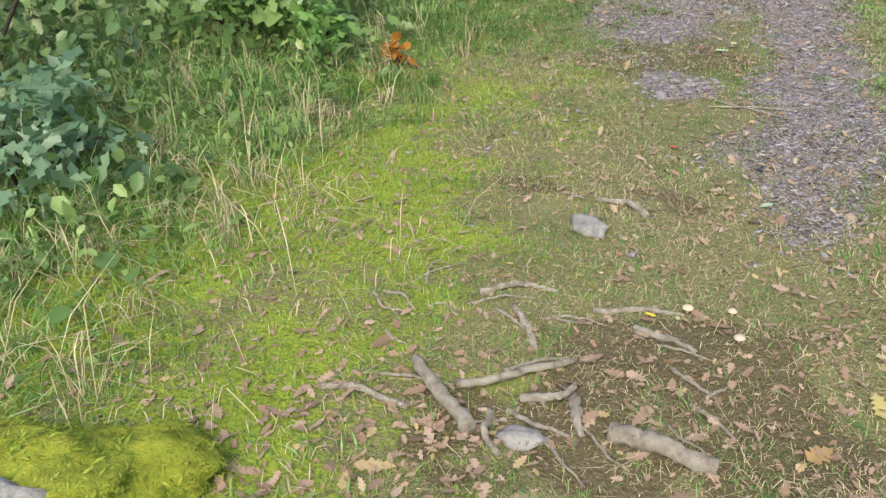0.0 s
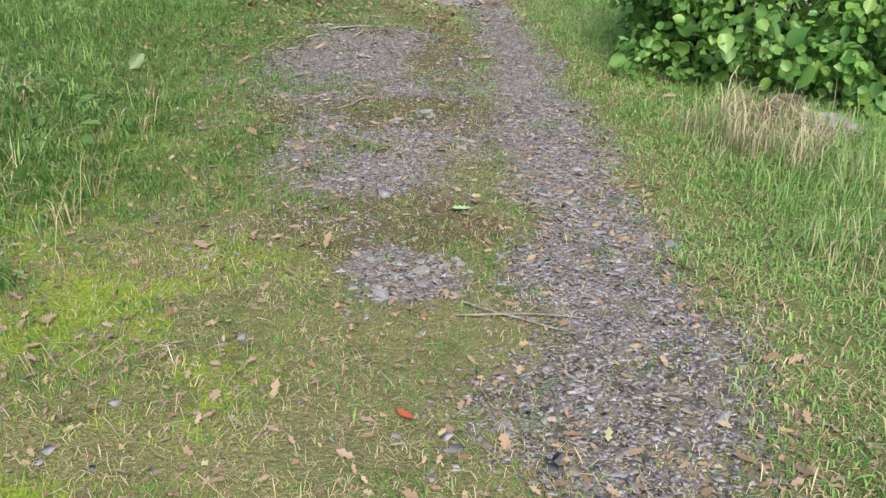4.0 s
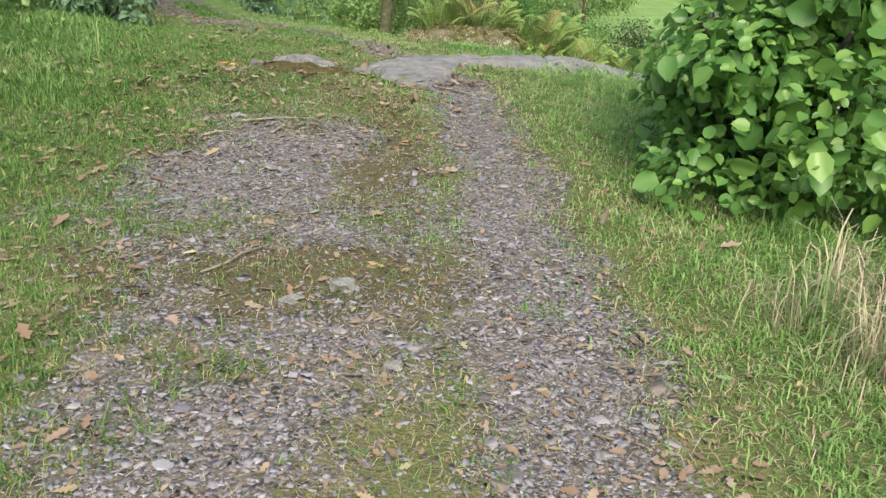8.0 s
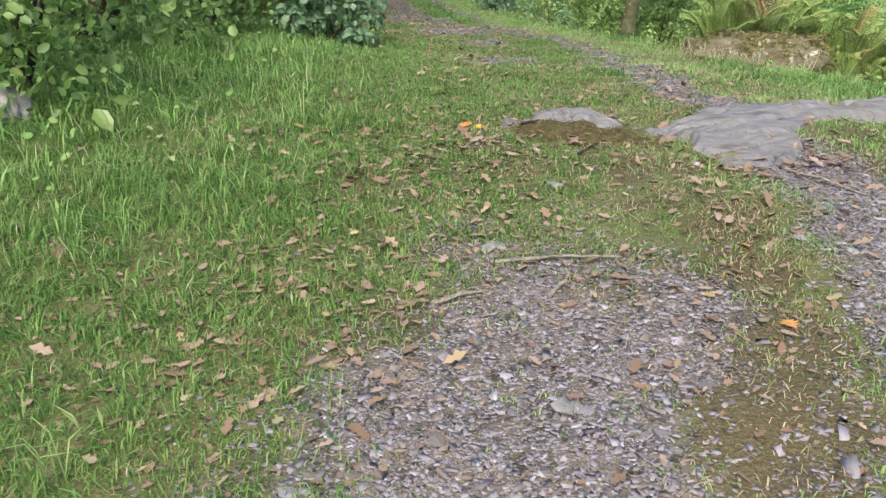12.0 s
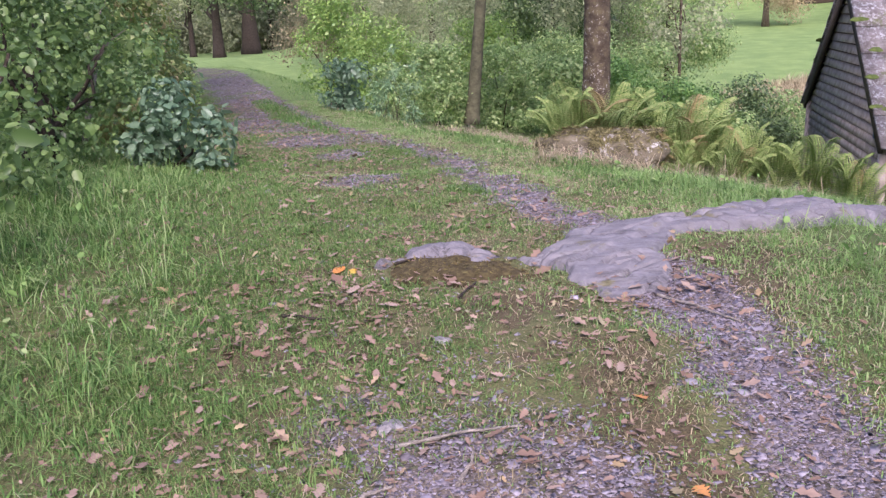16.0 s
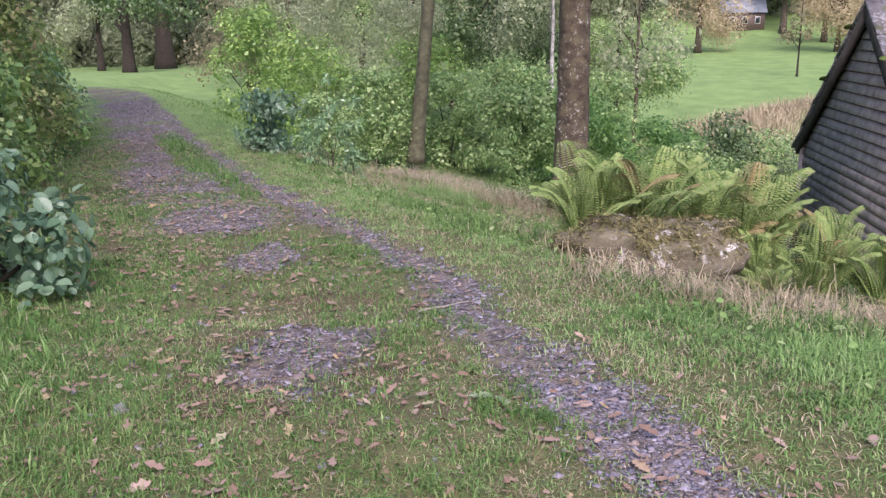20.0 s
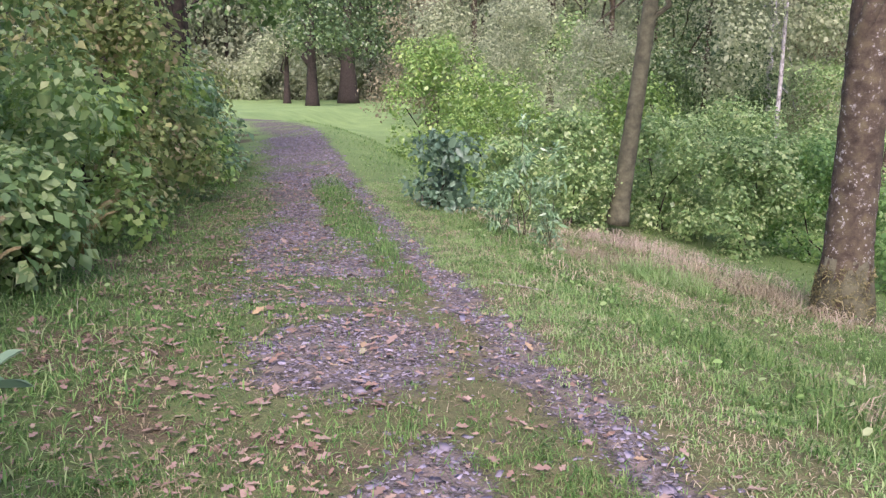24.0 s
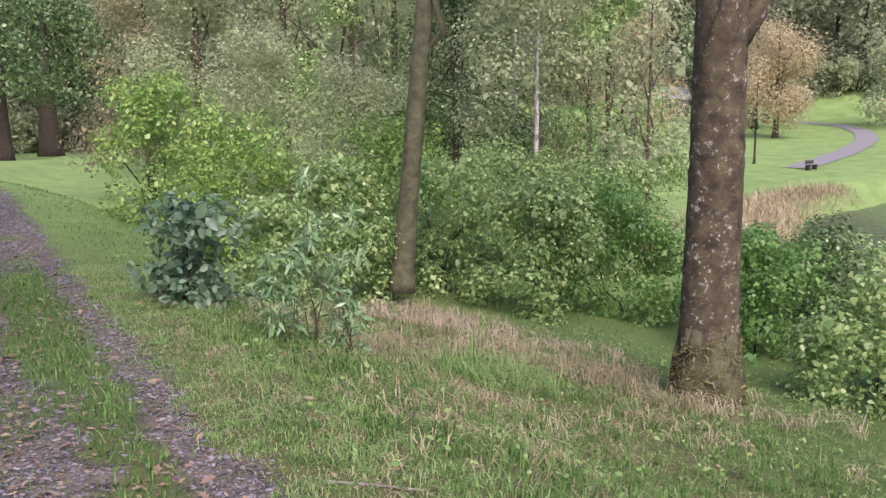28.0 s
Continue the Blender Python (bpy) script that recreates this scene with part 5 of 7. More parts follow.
tagged(mesh_part("path", v, np.stack([i, i + 1, i + 4, i + 3], -1), plain_mat("pale_gravel", (0.21, 0.205, 0.205), 0.95)), "pale gravel path curving over the far meadow", "path", kind="structure")

bench = tagged(new("bench"), "small dark wooden bench on the far bank", "bench")
bench.matrix_basis = pose(29.3, 66.0, float(height(29.3, 66.0)), 0, 0, 30) @ Matrix.Diagonal((0.6, 0.7, 0.7, 1))
for nm, a, b in (("seat", (-0.8, -0.22, 0.42), (0.8, 0.22, 0.47)), ("backrest", (-0.8, 0.2, 0.55), (0.8, 0.25, 0.85)), ("leg", (-0.7, -0.2, 0), (-0.62, 0.25, 0.42)), ("leg", (0.62, -0.2, 0), (0.7, 0.25, 0.42))):
    v, f = box(a, b)
    mesh_part(nm, v, f, M_DWOOD, bench)

# ---- ferns ----
def frond_mesh(name, seed, material):
    rs = np.random.RandomState(seed)
    n = 36
    t = np.linspace(0.12, 1, n)
    px, pz = 0.55 * t, 1.05 * t - 0.42 * t ** 2.6
    vs, fs = [], []
    for i in range(n):
        ln = 0.21 * math.sin(math.pi * min(1, (0.18 + 0.82 * (1 - t[i])) * 0.75 + 0.05)) * (1.15 - 0.55 * t[i])
        for sd in (-1, 1):
            o = np.array([px[i], 0, pz[i]])
            w = 0.017
            for k in range(4):
                u0, u1 = k / 4 * ln, (k + 0.9) / 4 * ln
                ww = w * (1 - k / 5)
                b = len(vs)
                drop = -0.25 * u0
                vs += [o + (0.10 * u0, sd * u0, drop), o + (0.10 * u0 + ww, sd * (u0 + 0.4 * (u1 - u0)), drop), o + (0.12 * u1 + 0.004, sd * u1, drop - 0.01), o + (0.10 * u0 - ww * 0.7, sd * (u0 + 0.4 * (u1 - u0)), drop)]
                fs.append((b, b + 1, b + 2, b + 3))
    vs, fs = np.array(vs), np.array(fs)
    tt = np.linspace(0, 1, 8)
    sv, sf = tube(np.stack([0.55 * tt, 0 * tt, 1.05 * tt - 0.42 * tt ** 2.6], -1), np.linspace(0.007, 0.002, 8), 4)
    me = fast_mesh(name, np.concatenate([vs, sv]), [fs, sf[0] + len(vs), sf[1] + len(vs)])
    me.materials.append(material)
    return me


FRONDS = [frond_mesh("frond", 400 + i, M_FERN) for i in range(2)] + [frond_mesh("frond", 404, M_FERNB)]
FERNS = [(1.5, 18.15, 1.0), (1.75, 18.45, 1.35), (2.1, 18.3, 1.45), (2.35, 18.75, 1.35), (2.7, 18.4, 1.05), (2.95, 18.8, 1.4), (3.3, 18.7, 1.4), (3.2, 18.1, 0.9), (3.7, 19.0, 1.3), (3.05, 17.7, 0.65), (3.7, 17.9, 0.85), (4.1, 18.3, 1.0), (4.4, 17.9, 0.8), (4.8, 17.8, 1.05), (5.15, 17.6, 1.15), (5.5, 17.9, 1.15), (2.9, 17.0, 0.4)]
FERNS += [(-4.9, 18.4, 0.6), (-5.0, 19.5, 0.7), (-5.3, 20.9, 0.75), (-5.7, 22.2, 0.7), (-6.1, 23.6, 0.65)]
for i, (x, y, k) in enumerate(FERNS):
    rs = np.random.RandomState(420 + i)
    fern = root("fern", x, y, float(height(x, y)) - 0.02, "arching green fern tinged with autumn brown" if i % 3 else "tall yellow-green fern with arching fronds", "fern", "ferns on the slope", rs.uniform(0, 360))
    n = 15
    for j in range(n):
        ob = new("frond", FRONDS[rs.choice(3, p=[0.48, 0.42, 0.1] if x > 0 else [0.3, 0.25, 0.45])])
        ob.parent = fern
        sc = 1.15 * k * rs.uniform(0.75, 1.1)
        ob.matrix_basis = Matrix.Rotation(2 * math.pi * (j + rs.uniform(-0.3, 0.3)) / n, 4, "Z") @ Matrix.Rotation(rs.uniform(-0.6, 0.1), 4, "Y") @ Matrix.Diagonal((sc, sc, sc, 1))


# ---- grass ----
def blades(name, rs, x, y, length, width, material, label, lean=0.5, category="grass", spear=False):
    n = len(x)
    z = height(x, y) - 0.004
    a = 14 * value_noise(x, y, 0.13, 77) + rs.normal(0, 0.9, n)
    ux, uy = np.cos(a), np.sin(a)
    b = lean * (0.25 + 0.75 * rs.rand(n)) * length
    p0 = np.stack([x, y, z], -1)
    d = np.stack([ux, uy, 0 * x], -1)
    s_ = np.stack([-uy, ux, 0 * x], -1)
    up = np.array([0, 0, 1.0])
    w, l = (width * 0.5)[:, None], length[:, None]
    m = p0 + d * (0.35 * b)[:, None] + up * 0.6 * l * np.clip(1.15 - 0.5 * b[:, None] / l, 0.15, 1)
    tip = p0 + d * (1.1 * b)[:, None] + up * np.sqrt(np.clip(1 - 0.6 * (b[:, None] / l) ** 2, 0.02, 1)) * l
    if spear:
        v = np.stack([p0 - s_ * w, p0 + s_ * w, tip], 1).reshape(-1, 3)
        return tagged(mesh_part(name, v, np.arange(3 * n).reshape(-1, 3), material), label, category, kind="stuff")
    v = np.stack([p0, m + s_ * w, tip, m - s_ * w], 1).reshape(-1, 3)
    i = np.arange(n)[:, None] * 4
    return tagged(mesh_part(name, v, np.concatenate([i + np.array([[0, 1, 3]]), i + np.array([[1, 2, 3]])]), material), label, category, kind="stuff")


def tufts(name, rs, cx, cy, length, per, width, material, label, flop=0.8, spread=0.035, category="grass", least=0.25):
    """Tufts of arching blades, each blade bent twice and falling outwards from its tuft's heart."""
    k = np.repeat(np.arange(len(cx)), per)
    n = len(k)
    comb = rs.uniform(0, 6.28, len(cx))
    a = np.where(rs.rand(n) < 0.45, comb[k] + rs.normal(0, 0.6, n), rs.uniform(0, 6.28, n))
    d = np.stack([np.cos(a), np.sin(a), 0 * a], -1)
    s_ = np.stack([-np.sin(a), np.cos(a), 0 * a], -1)
    l = (length[k] * np.exp(rs.normal(0, 0.28, n)))[:, None]
    f = (flop * rs.uniform(least, 1.0, n))[:, None]
    w = (0.5 * width * np.exp(rs.normal(0, 0.25, n)))[:, None]
    x, y = cx[k] + rs.normal(0, spread, n), cy[k] + rs.normal(0, spread, n)
    p = np.stack([x, y, height(x, y) - 0.006], -1)
    up = np.array([0, 0, 1.0])
    m = p + d * l * 0.30 * f + up * l * (0.60 - 0.12 * f)
    q = p + d * l * 0.72 * f + up * l * (0.86 - 0.48 * f)
    t = p + d * l * 1.05 * f + up * l * (0.98 - 0.86 * f)
    v = np.stack([p - s_ * w * 0.7, p + s_ * w * 0.7, m + s_ * w, m - s_ * w, q + s_ * w * 0.75, q - s_ * w * 0.75, t], 1).reshape(-1, 3)
    i = np.arange(n)[:, None] * 7
    quads = np.concatenate([i + np.array([[0, 1, 2, 3]]), i + np.array([[3, 2, 4, 5]])])
    return tagged(mesh_part(name, v, [quads, i + np.array([[5, 4, 6]])], material), label, category, kind="stuff")


def scatter(rs, n, x0, x1, y0, y1, keep):
    x, y = rs.uniform(x0, x1, n), rs.uniform(y0, y1, n)
    k = rs.rand(n) < keep(x, y)
    return x[k], y[k]


def on_rock(x, y):
    return ((slab_lift(x, y) > 0.0) & (x > -0.7) & (x < 4.0) & (y > 10.2) & (y < 14.0)) | (np.hypot((x - 0.05) / 0.45, (y - 11.02) / 0.3) < 1)


def turf(x, y):
    """How thick the grass stands."""
    e = edge(y) - x
    inside = sm(-0.35, 0.25, e) * sm(3.2, 2.3, e)
    n = value_noise(x, y, 0.4, 71)
    k = (1 - 0.93 * np.clip(gravel_at(x, y) * 1.3, 0, 1)) * (1 - 0.8 * soil_at(x, y)) * (1 - inside * (0.25 + 0.4 * n)) * (1 - 0.7 * blob(x, y, 2.1, 11.5, 0.8, 0.5, 0.5))
    return np.where(on_rock(x, y), 0, k)


def tall(x, y):
    """How high it stands, in metres."""
    e = edge(y) - x
    out = np.maximum(sm(0.1, 1.2, -e), sm(2.0, 3.1, e) * sm(4, 6, y) + sm(2.4, 3.8, e) * sm(6, 4, y))
    start = sm(5.5, 4, y) * sm(-0.9, -1.9, x)
    return 0.026 + (0.055 + 0.04 * sm(2.6, 4.2, e)) * out * (0.35 + 0.9 * value_noise(x, y, 0.7, 72)) + 0.075 * start * (0.3 + 0.9 * value_noise(x, y, 0.3, 74))


rs = np.random.RandomState(500)
for name, n, box_, wid, k in (("grass", 290000, (-9.0, 9.5, -3.0, 13.0), 0.0066, 1.0), ("grass", 230000, (-11.0, 9.5, 13.0, 30.0), 0.0085, 1.1), ("grass", 70000, (-16, 9, 30, 52), 0.014, 1.6)):
    x, y = scatter(rs, n, *box_, lambda x, y: turf(x, y) * sm(6.5, 3.0, np.abs(x - 0.3 - 2.0 * (value_noise(x, y, 1.5, 87) - 0.5) + 0.12 * np.clip(y - 13, 0, 60)) - 0.08 * np.clip(y - 13, 0, 60)) * sm(-3.0, -0.8, y + 1.5 * (value_noise(x, y, 1.1, 88) - 0.5)))
    l = k * tall(x, y) * np.where((x > edge(y)) & (y > 12.5), 0.68, 1.0) * np.exp(rs.normal(0, 0.3, len(x))) * (0.55 + 0.9 * value_noise(x, y, 0.11, 78))
    w = wid * np.exp(rs.normal(0, 0.25, len(x)))
    right = (x > edge(y) - 0.1 + 0.3 * (rs.rand(len(x)) - 0.5)) & (y > 3.5)
    pale = rs.rand(len(x)) < 0.28
    for sel, m, lab, sp in ((~right & (l < 0.045), M_GRASS, "short green grass between the gravel", True), (~right & ~pale & (l >= 0.045), M_GRASS, "green grass growing beside the gravel", False), (~right & pale & (l >= 0.045), M_VERGE, "pale green grass bending over beside the gravel", False), (right & (pale | (y < 12.5)), M_VERGE, "pale green grass on the verge and the slope", False), (right & ~pale & (y >= 12.5), M_LUSH, "soft green grass on the slope", False)):
        if sel.any():
            blades(name, rs, x[sel], y[sel], l[sel] * (1.0 if sp or m is M_GRASS else 1.15), w[sel], m, lab, 1.0 if sp else 1.6, spear=sp)
x, y = scatter(rs, 110000, -2.9, 0.3, -0.3, 6.2, lambda x, y: moss_at(x, y) * 0.9)
blades("moss", rs, x, y, 0.022 * np.exp(rs.normal(0, 0.35, len(x))), np.full(len(x), 0.005), M_MOSSG, "bright yellow-green moss carpet", 0.8, "moss", True)
x, y = scatter(rs, 150000, -1.9, 2.2, 0.2, 13.5, lambda x, y: turf(x, y) * (1 - 0.75 * gravel_at(x, y)) * (0.25 + 0.75 * sm(0.25, 0.7, value_noise(x, y, 0.5, 81))))
blades("grass", rs, x, y, 0.026 * np.exp(rs.normal(0, 0.35, len(x))), np.full(len(x), 0.0042), M_GRASS, "short thin grass in the track", 1.2, spear=True)
x, y = scatter(rs, 150000, -5.5, 1.2, 13.2, 31.0, lambda x, y: sm(-0.2, 0.2, edge(y) - x) * sm(4.0, 3.0, edge(y) - x) * (1 - 0.8 * gravel_at(x, y)) * sm(0.25, 0.65, value_noise(x, y, 0.6, 82)))
blades("grass", rs, x, y, 0.04 * np.exp(rs.normal(0, 0.35, len(x))), np.full(len(x), 0.007), M_GRASS, "short thin grass between the ruts", 1.2, spear=True)
x, y = scatter(rs, 170, -3.8, -0.9, 0.8, 6.8, lambda x, y: sm(-0.9 - 0.5 * sm(3.2, 2.0, y), -1.5 - 0.5 * sm(3.2, 2.0, y), x) * (0.3 + 0.7 * value_noise(x, y, 0.5, 69)))
tufts("grass", rs, x, y, 0.12 + 0.08 * rs.rand(len(x)), 34, 0.0075, M_VERGE, "broad bright green grass tufts on the bank", 1.15, 0.05)
off_rock = lambda x, y: np.where(on_rock(x, y), 0, 1)
x, y = scatter(rs, 1500, -4.2, -0.75, 0.3, 6.8, lambda x, y: sm(-0.75 - 0.7 * sm(3.2, 2.0, y), -1.7 - 0.7 * sm(3.2, 2.0, y), x) * (0.35 + 0.65 * value_noise(x, y, 0.4, 84)))
tufts("grass", rs, x, y, 0.075 + 0.07 * value_noise(x, y, 0.6, 92), 28, 0.0046, M_LUSH, "tufts of soft green grass on the bank", 1.1)
x, y = scatter(rs, 230, -4.2, -0.7, 0.3, 6.8, lambda x, y: sm(-0.7, -1.5, x))
tufts("dry_grass", rs, x, y, 0.16 + 0.12 * rs.rand(len(x)), 14, 0.0038, M_TAN, "tan dead grass hanging over the bank", 1.05)
x, y = scatter(rs, 3500, -4.4, -0.7, 0.0, 6.5, lambda x, y: sm(-0.7, -1.6, x) * (0.2 + 0.8 * value_noise(x, y, 0.35, 85)))
blades("dry_grass", rs, x, y, 0.22 * np.exp(rs.normal(0, 0.4, len(x))), np.full(len(x), 0.0045), M_TAN, "dry tan grass among the green bank", 1.8)
x, y = scatter(rs, 16000, -7, -2, 21.2, 31.5, lambda x, y: sm(0.28, 0.42, edge(y) - x) * sm(1.1, 0.85, edge(y) - x) * np.where(y > 24.2, 1.0, sm(0.8, 0.6, edge(y) - x)))
blades("grass", rs, x, y, 0.085 * np.exp(rs.normal(0, 0.3, len(x))), np.full(len(x), 0.010), M_GRASS, "green grass strip between the ruts", 0.9)
x, y = scatter(rs, 90000, -3.6, 1.2, 5.0, 14.5, lambda x, y: sm(1.5, 2.2, edge(y) - x) * (1 - 0.8 * gravel_at(x, y)) * (0.3 + 0.7 * value_noise(x, y, 0.3, 86)))
blades("grass", rs, x, y, 0.05 * np.exp(rs.normal(0, 0.35, len(x))), np.full(len(x), 0.0055), M_LUSH, "lush green grass beside the gravel", 1.1, spear=True)
x, y = scatter(rs, 3600, -4.8, 0.2, 4.8, 17.5, lambda x, y: sm(1.7, 2.6, edge(y) - x) * sm(6.0, 4.6, edge(y) - x) * (1 - gravel_at(x, y)) * (0.25 + 0.75 * sm(0.25, 0.7, value_noise(x, y, 0.55, 89))))
tufts("grass", rs, x, y, 0.05 + 0.055 * sm(2.2, 3.6, edge(y) - x) * (0.4 + value_noise(x, y, 0.5, 93)), 26, 0.0046, M_LUSH, "tufts of lush green grass beside the track", 1.1)
x, y = scatter(rs, 330, -4.8, -0.9, 7.0, 17.5, lambda x, y: sm(2.6, 3.6, edge(y) - x) * sm(6.0, 4.8, edge(y) - x))
tufts("grass", rs, x, y, 0.13 + 0.09 * rs.rand(len(x)), 20, 0.005, M_VERGE, "long pale grass drooping before the bushes", 1.05)
x, y = scatter(rs, 3000, 1.4, 4.6, 2.0, 14.6, lambda x, y: sm(0.15, 0.8, x - edge(y)) * (0.3 + 0.7 * value_noise(x, y, 0.5, 94)) * off_rock(x, y) * (1 - 0.8 * blob(x, y, 2.1, 11.5, 0.8, 0.5, 0.5)))
tufts("grass", rs, x, y, 0.05 + 0.07 * sm(0.4, 1.6, x - edge(y)) * (0.4 + value_noise(x, y, 0.5, 95)), 24, 0.0046, M_VERGE, "tufts of fresh green grass on the verge", 1.1)
x, y = scatter(rs, 5200, -3.0, 6.0, 13.0, 31.5, lambda x, y: sm(0.1, 0.5, x - edge(y)) * sm(6.5, 4.5, x - edge(y)) * (0.25 + 0.75 * sm(0.3, 0.65, value_noise(x, y, 0.8, 83))) * (1 - 0.9 * blob(x, y, 2.0, 16.7, 1.3, 0.8, 0.5)))
tufts("grass", rs, x, y, 0.05 + 0.09 * sm(0.3, 1.8, x - edge(y)) * (0.35 + value_noise(x, y, 0.7, 96)), 20, 0.0062, M_LUSH, "tufts of soft green grass lying over on the slope", 1.15)
x, y = scatter(rs, 1700, -3.0, 6.5, 15.0, 32.0, lambda x, y: sm(0.7, 1.6, x - edge(y)) * sm(6.8, 4.8, x - edge(y)) * sm(0.52, 0.7, value_noise(x, y, 1.1, 97)))
tufts("dry_grass", rs, x, y, 0.12 + 0.12 * rs.rand(len(x)), 14, 0.006, M_TAN, "tan dry grass in drifts over the slope", 1.3, 0.06, least=0.55)
x, y = scatter(rs, 1500, -2.4, 1.3, 11.7, 18.5, lambda x, y: sm(0.05, 0.2, edge(y) - x) * sm(1.6, 0.7, edge(y) - x) * (1 - gravel_at(x, y)) * off_rock(x, y) * sm(0.3, 0.55, value_noise(x, y, 0.5, 91)))
tufts("grass", rs, x, y, np.full(len(x), 0.06), 24, 0.0046, M_LUSH, "tufts of lush green grass along the narrow rut", 1.1)
x, y = scatter(rs, 1500, -3.6, 1.5, 9.0, 19.5, lambda x, y: sm(0.0, 0.25, edge(y) - x) * sm(3.4, 2.6, edge(y) - x) * (1 - gravel_at(x, y)) * (1 - 0.6 * soil_at(x, y)) * off_rock(x, y) * (0.3 + 0.7 * value_noise(x, y, 0.6, 68)))
tufts("grass", rs, x, y, 0.03 + 0.022 * rs.rand(len(x)), 22, 0.0045, M_LUSH, "short soft grass between the ruts", 1.2, 0.05)
y = rs.uniform(1.6, 31.0, 3300)
x = edge(y) + rs.uniform(-0.1, 1.25, 3300)
k = rs.rand(3300) < (1 - 0.9 * gravel_at(x, y)) * off_rock(x, y) * (0.5 + 0.5 * value_noise(x, y, 0.5, 67))
x, y = x[k], y[k]
tufts("grass", rs, x, y, (0.032 + 0.024 * rs.rand(len(x))) * (1 + 0.4 * sm(15, 22, y)), 20, 0.0048, M_VERGE, "short fresh grass along the edge of the gravel", 1.15, 0.06)
x, y = scatter(rs, 2300, -2.6, 0.6, 5.0, 14.0, lambda x, y: sm(1.1, 1.6, edge(y) - x) * sm(3.6, 2.9, edge(y) - x) * (1 - gravel_at(x, y)) * (1 - 0.6 * soil_at(x, y)) * off_rock(x, y))
tufts("grass", rs, x, y, 0.032 + 0.022 * rs.rand(len(x)), 24, 0.0042, M_LUSH, "short dense grass beside the gravel", 1.2, 0.055)
y = rs.uniform(1.6, 31.0, 1500)
x = edge(y) + rs.uniform(-0.3, 1.0, 1500)
k = rs.rand(1500) < off_rock(x, y) * (1 - np.clip(1.6 * gravel_at(x, y), 0, 1))
tufts("dry_grass", rs, x[k], y[k], 0.035 + 0.03 * rs.rand(k.sum()), 16, 0.004, M_TAN, "tan dead grass lying along the edge of the gravel", 1.3, 0.08, least=0.6)
x, y = scatter(rs, 2200, -3.0, 1.4, 8.2, 20.0, lambda x, y: sm(0.0, 0.3, edge(y) - x) * sm(3.2, 2.4, edge(y) - x) * (1 - gravel_at(x, y)) * off_rock(x, y) * value_noise(x, y, 0.5, 66))
tufts("dry_grass", rs, x, y, 0.03 + 0.02 * rs.rand(len(x)), 16, 0.004, M_LITTER, "brown dead grass trodden flat between the ruts", 1.35, 0.07, least=0.65)
# dry grass: strands among the green, and clumps
x, y = scatter(rs, 30000, -5, 5.5, -0.6, 28, lambda x, y: turf(x, y) * 0.5)
blades("dry_grass", rs, x, y, 1.0 * tall(x, y) * np.exp(rs.normal(0, 0.4, len(x))), np.full(len(x), 0.004), M_STRAW, "dry pale grass strands among the green", 0.9)
x, y = rs.normal(2.72, 0.17, 34), rs.normal(6.25, 0.32, 34)
tufts("straw_clump", rs, x, y, 0.20 + 0.10 * rs.rand(34), 22, 0.0042, M_STRAW, "clump of dry straw-coloured grass beside the stone", 0.75, 0.05)
x, y = scatter(rs, 120, 2.35, 3.5, 4.2, 6.6, lambda x, y: 0.9 + 0 * x)
tufts("grass", rs, x, y, 0.17 + 0.13 * rs.rand(len(x)), 20, 0.0048, M_VERGE, "long pale green grass arching over the bank", 1.05, 0.05)
x, y = scatter(rs, 40, 2.3, 3.5, 4.2, 6.6, lambda x, y: 0.9 + 0 * x)
tufts("dry_grass", rs, x, y, 0.22 + 0.13 * rs.rand(len(x)), 10, 0.0036, M_STRAW, "dry straw hanging over the green bank", 1.1, 0.05)
cx, cy, cn = np.array([(1.7, 16.0, 120), (2.9, 15.9, 120), (3.7, 16.2, 140), (0.5, 32.2, 700), (1.3, 31.5, 300), (-0.2, 31.9, 300), (2.2, 30.5, 250), (1.0, 29.5, 250), (3.0, 26.2, 90), (-2.3, 29.2, 300), (4.2, 26.6, 90)]).T
for a, b, c in zip(cx, cy, cn.astype(int)):
    n = int(c) // 14
    tufts("straw_clump", rs, rs.normal(a, 0.11 + 0.012 * b, n), rs.normal(b, 0.11 + 0.014 * b, n), (0.17 if b < 20 else 0.24) * np.exp(rs.normal(0, 0.25, n)), 18, 0.0022 + 0.0002 * b, M_STRAW, "clump of dry straw-coloured grass", 1.2, 0.06, least=0.45)
x, y = scatter(rs, 60, -2.6, -0.3, 0.6, 5.0, lambda x, y: 0 * x + 1)
blades("grass_stalks", rs, x, y, rs.uniform(0.25, 0.5, len(x)), np.full(len(x), 0.004), M_STRAW, "long thin pale grass stalks", 1.0)
# flattened dry strands over the track
x, y = scatter(rs, 95000, -1.6, 2.6, 0.0, 14.0, lambda x, y: (0.25 + 0.75 * value_noise(x, y, 0.45, 75)) * (1 - 0.85 * gravel_at(x, y)) * np.where(on_rock(x, y), 0, 1) * (1 - 0.5 * moss_at(x, y)) * sm(-0.5, 0.1, edge(y) - x))
blades("dry_litter", rs, x, y, 0.0210 * np.exp(rs.normal(0, 0.4, len(x))), np.full(len(x), 0.0042), M_LITTER, "flattened dry grass and moss litter on the track", 3.4, spear=True)
x, y = scatter(rs, 60000, -5.5, 2.2, 13.5, 32.0, lambda x, y: (0.2 + 0.8 * value_noise(x, y, 0.6, 76)) * (1 - 0.9 * gravel_at(x, y)) * sm(-0.8, 0.1, edge(y) - x) * sm(4.5, 3.0, edge(y) - x))
blades("dry_litter", rs, x, y, 0.0300 * np.exp(rs.normal(0, 0.4, len(x))), np.full(len(x), 0.006), M_LITTER, "flattened dry grass and moss litter on the track", 3.4, spear=True)
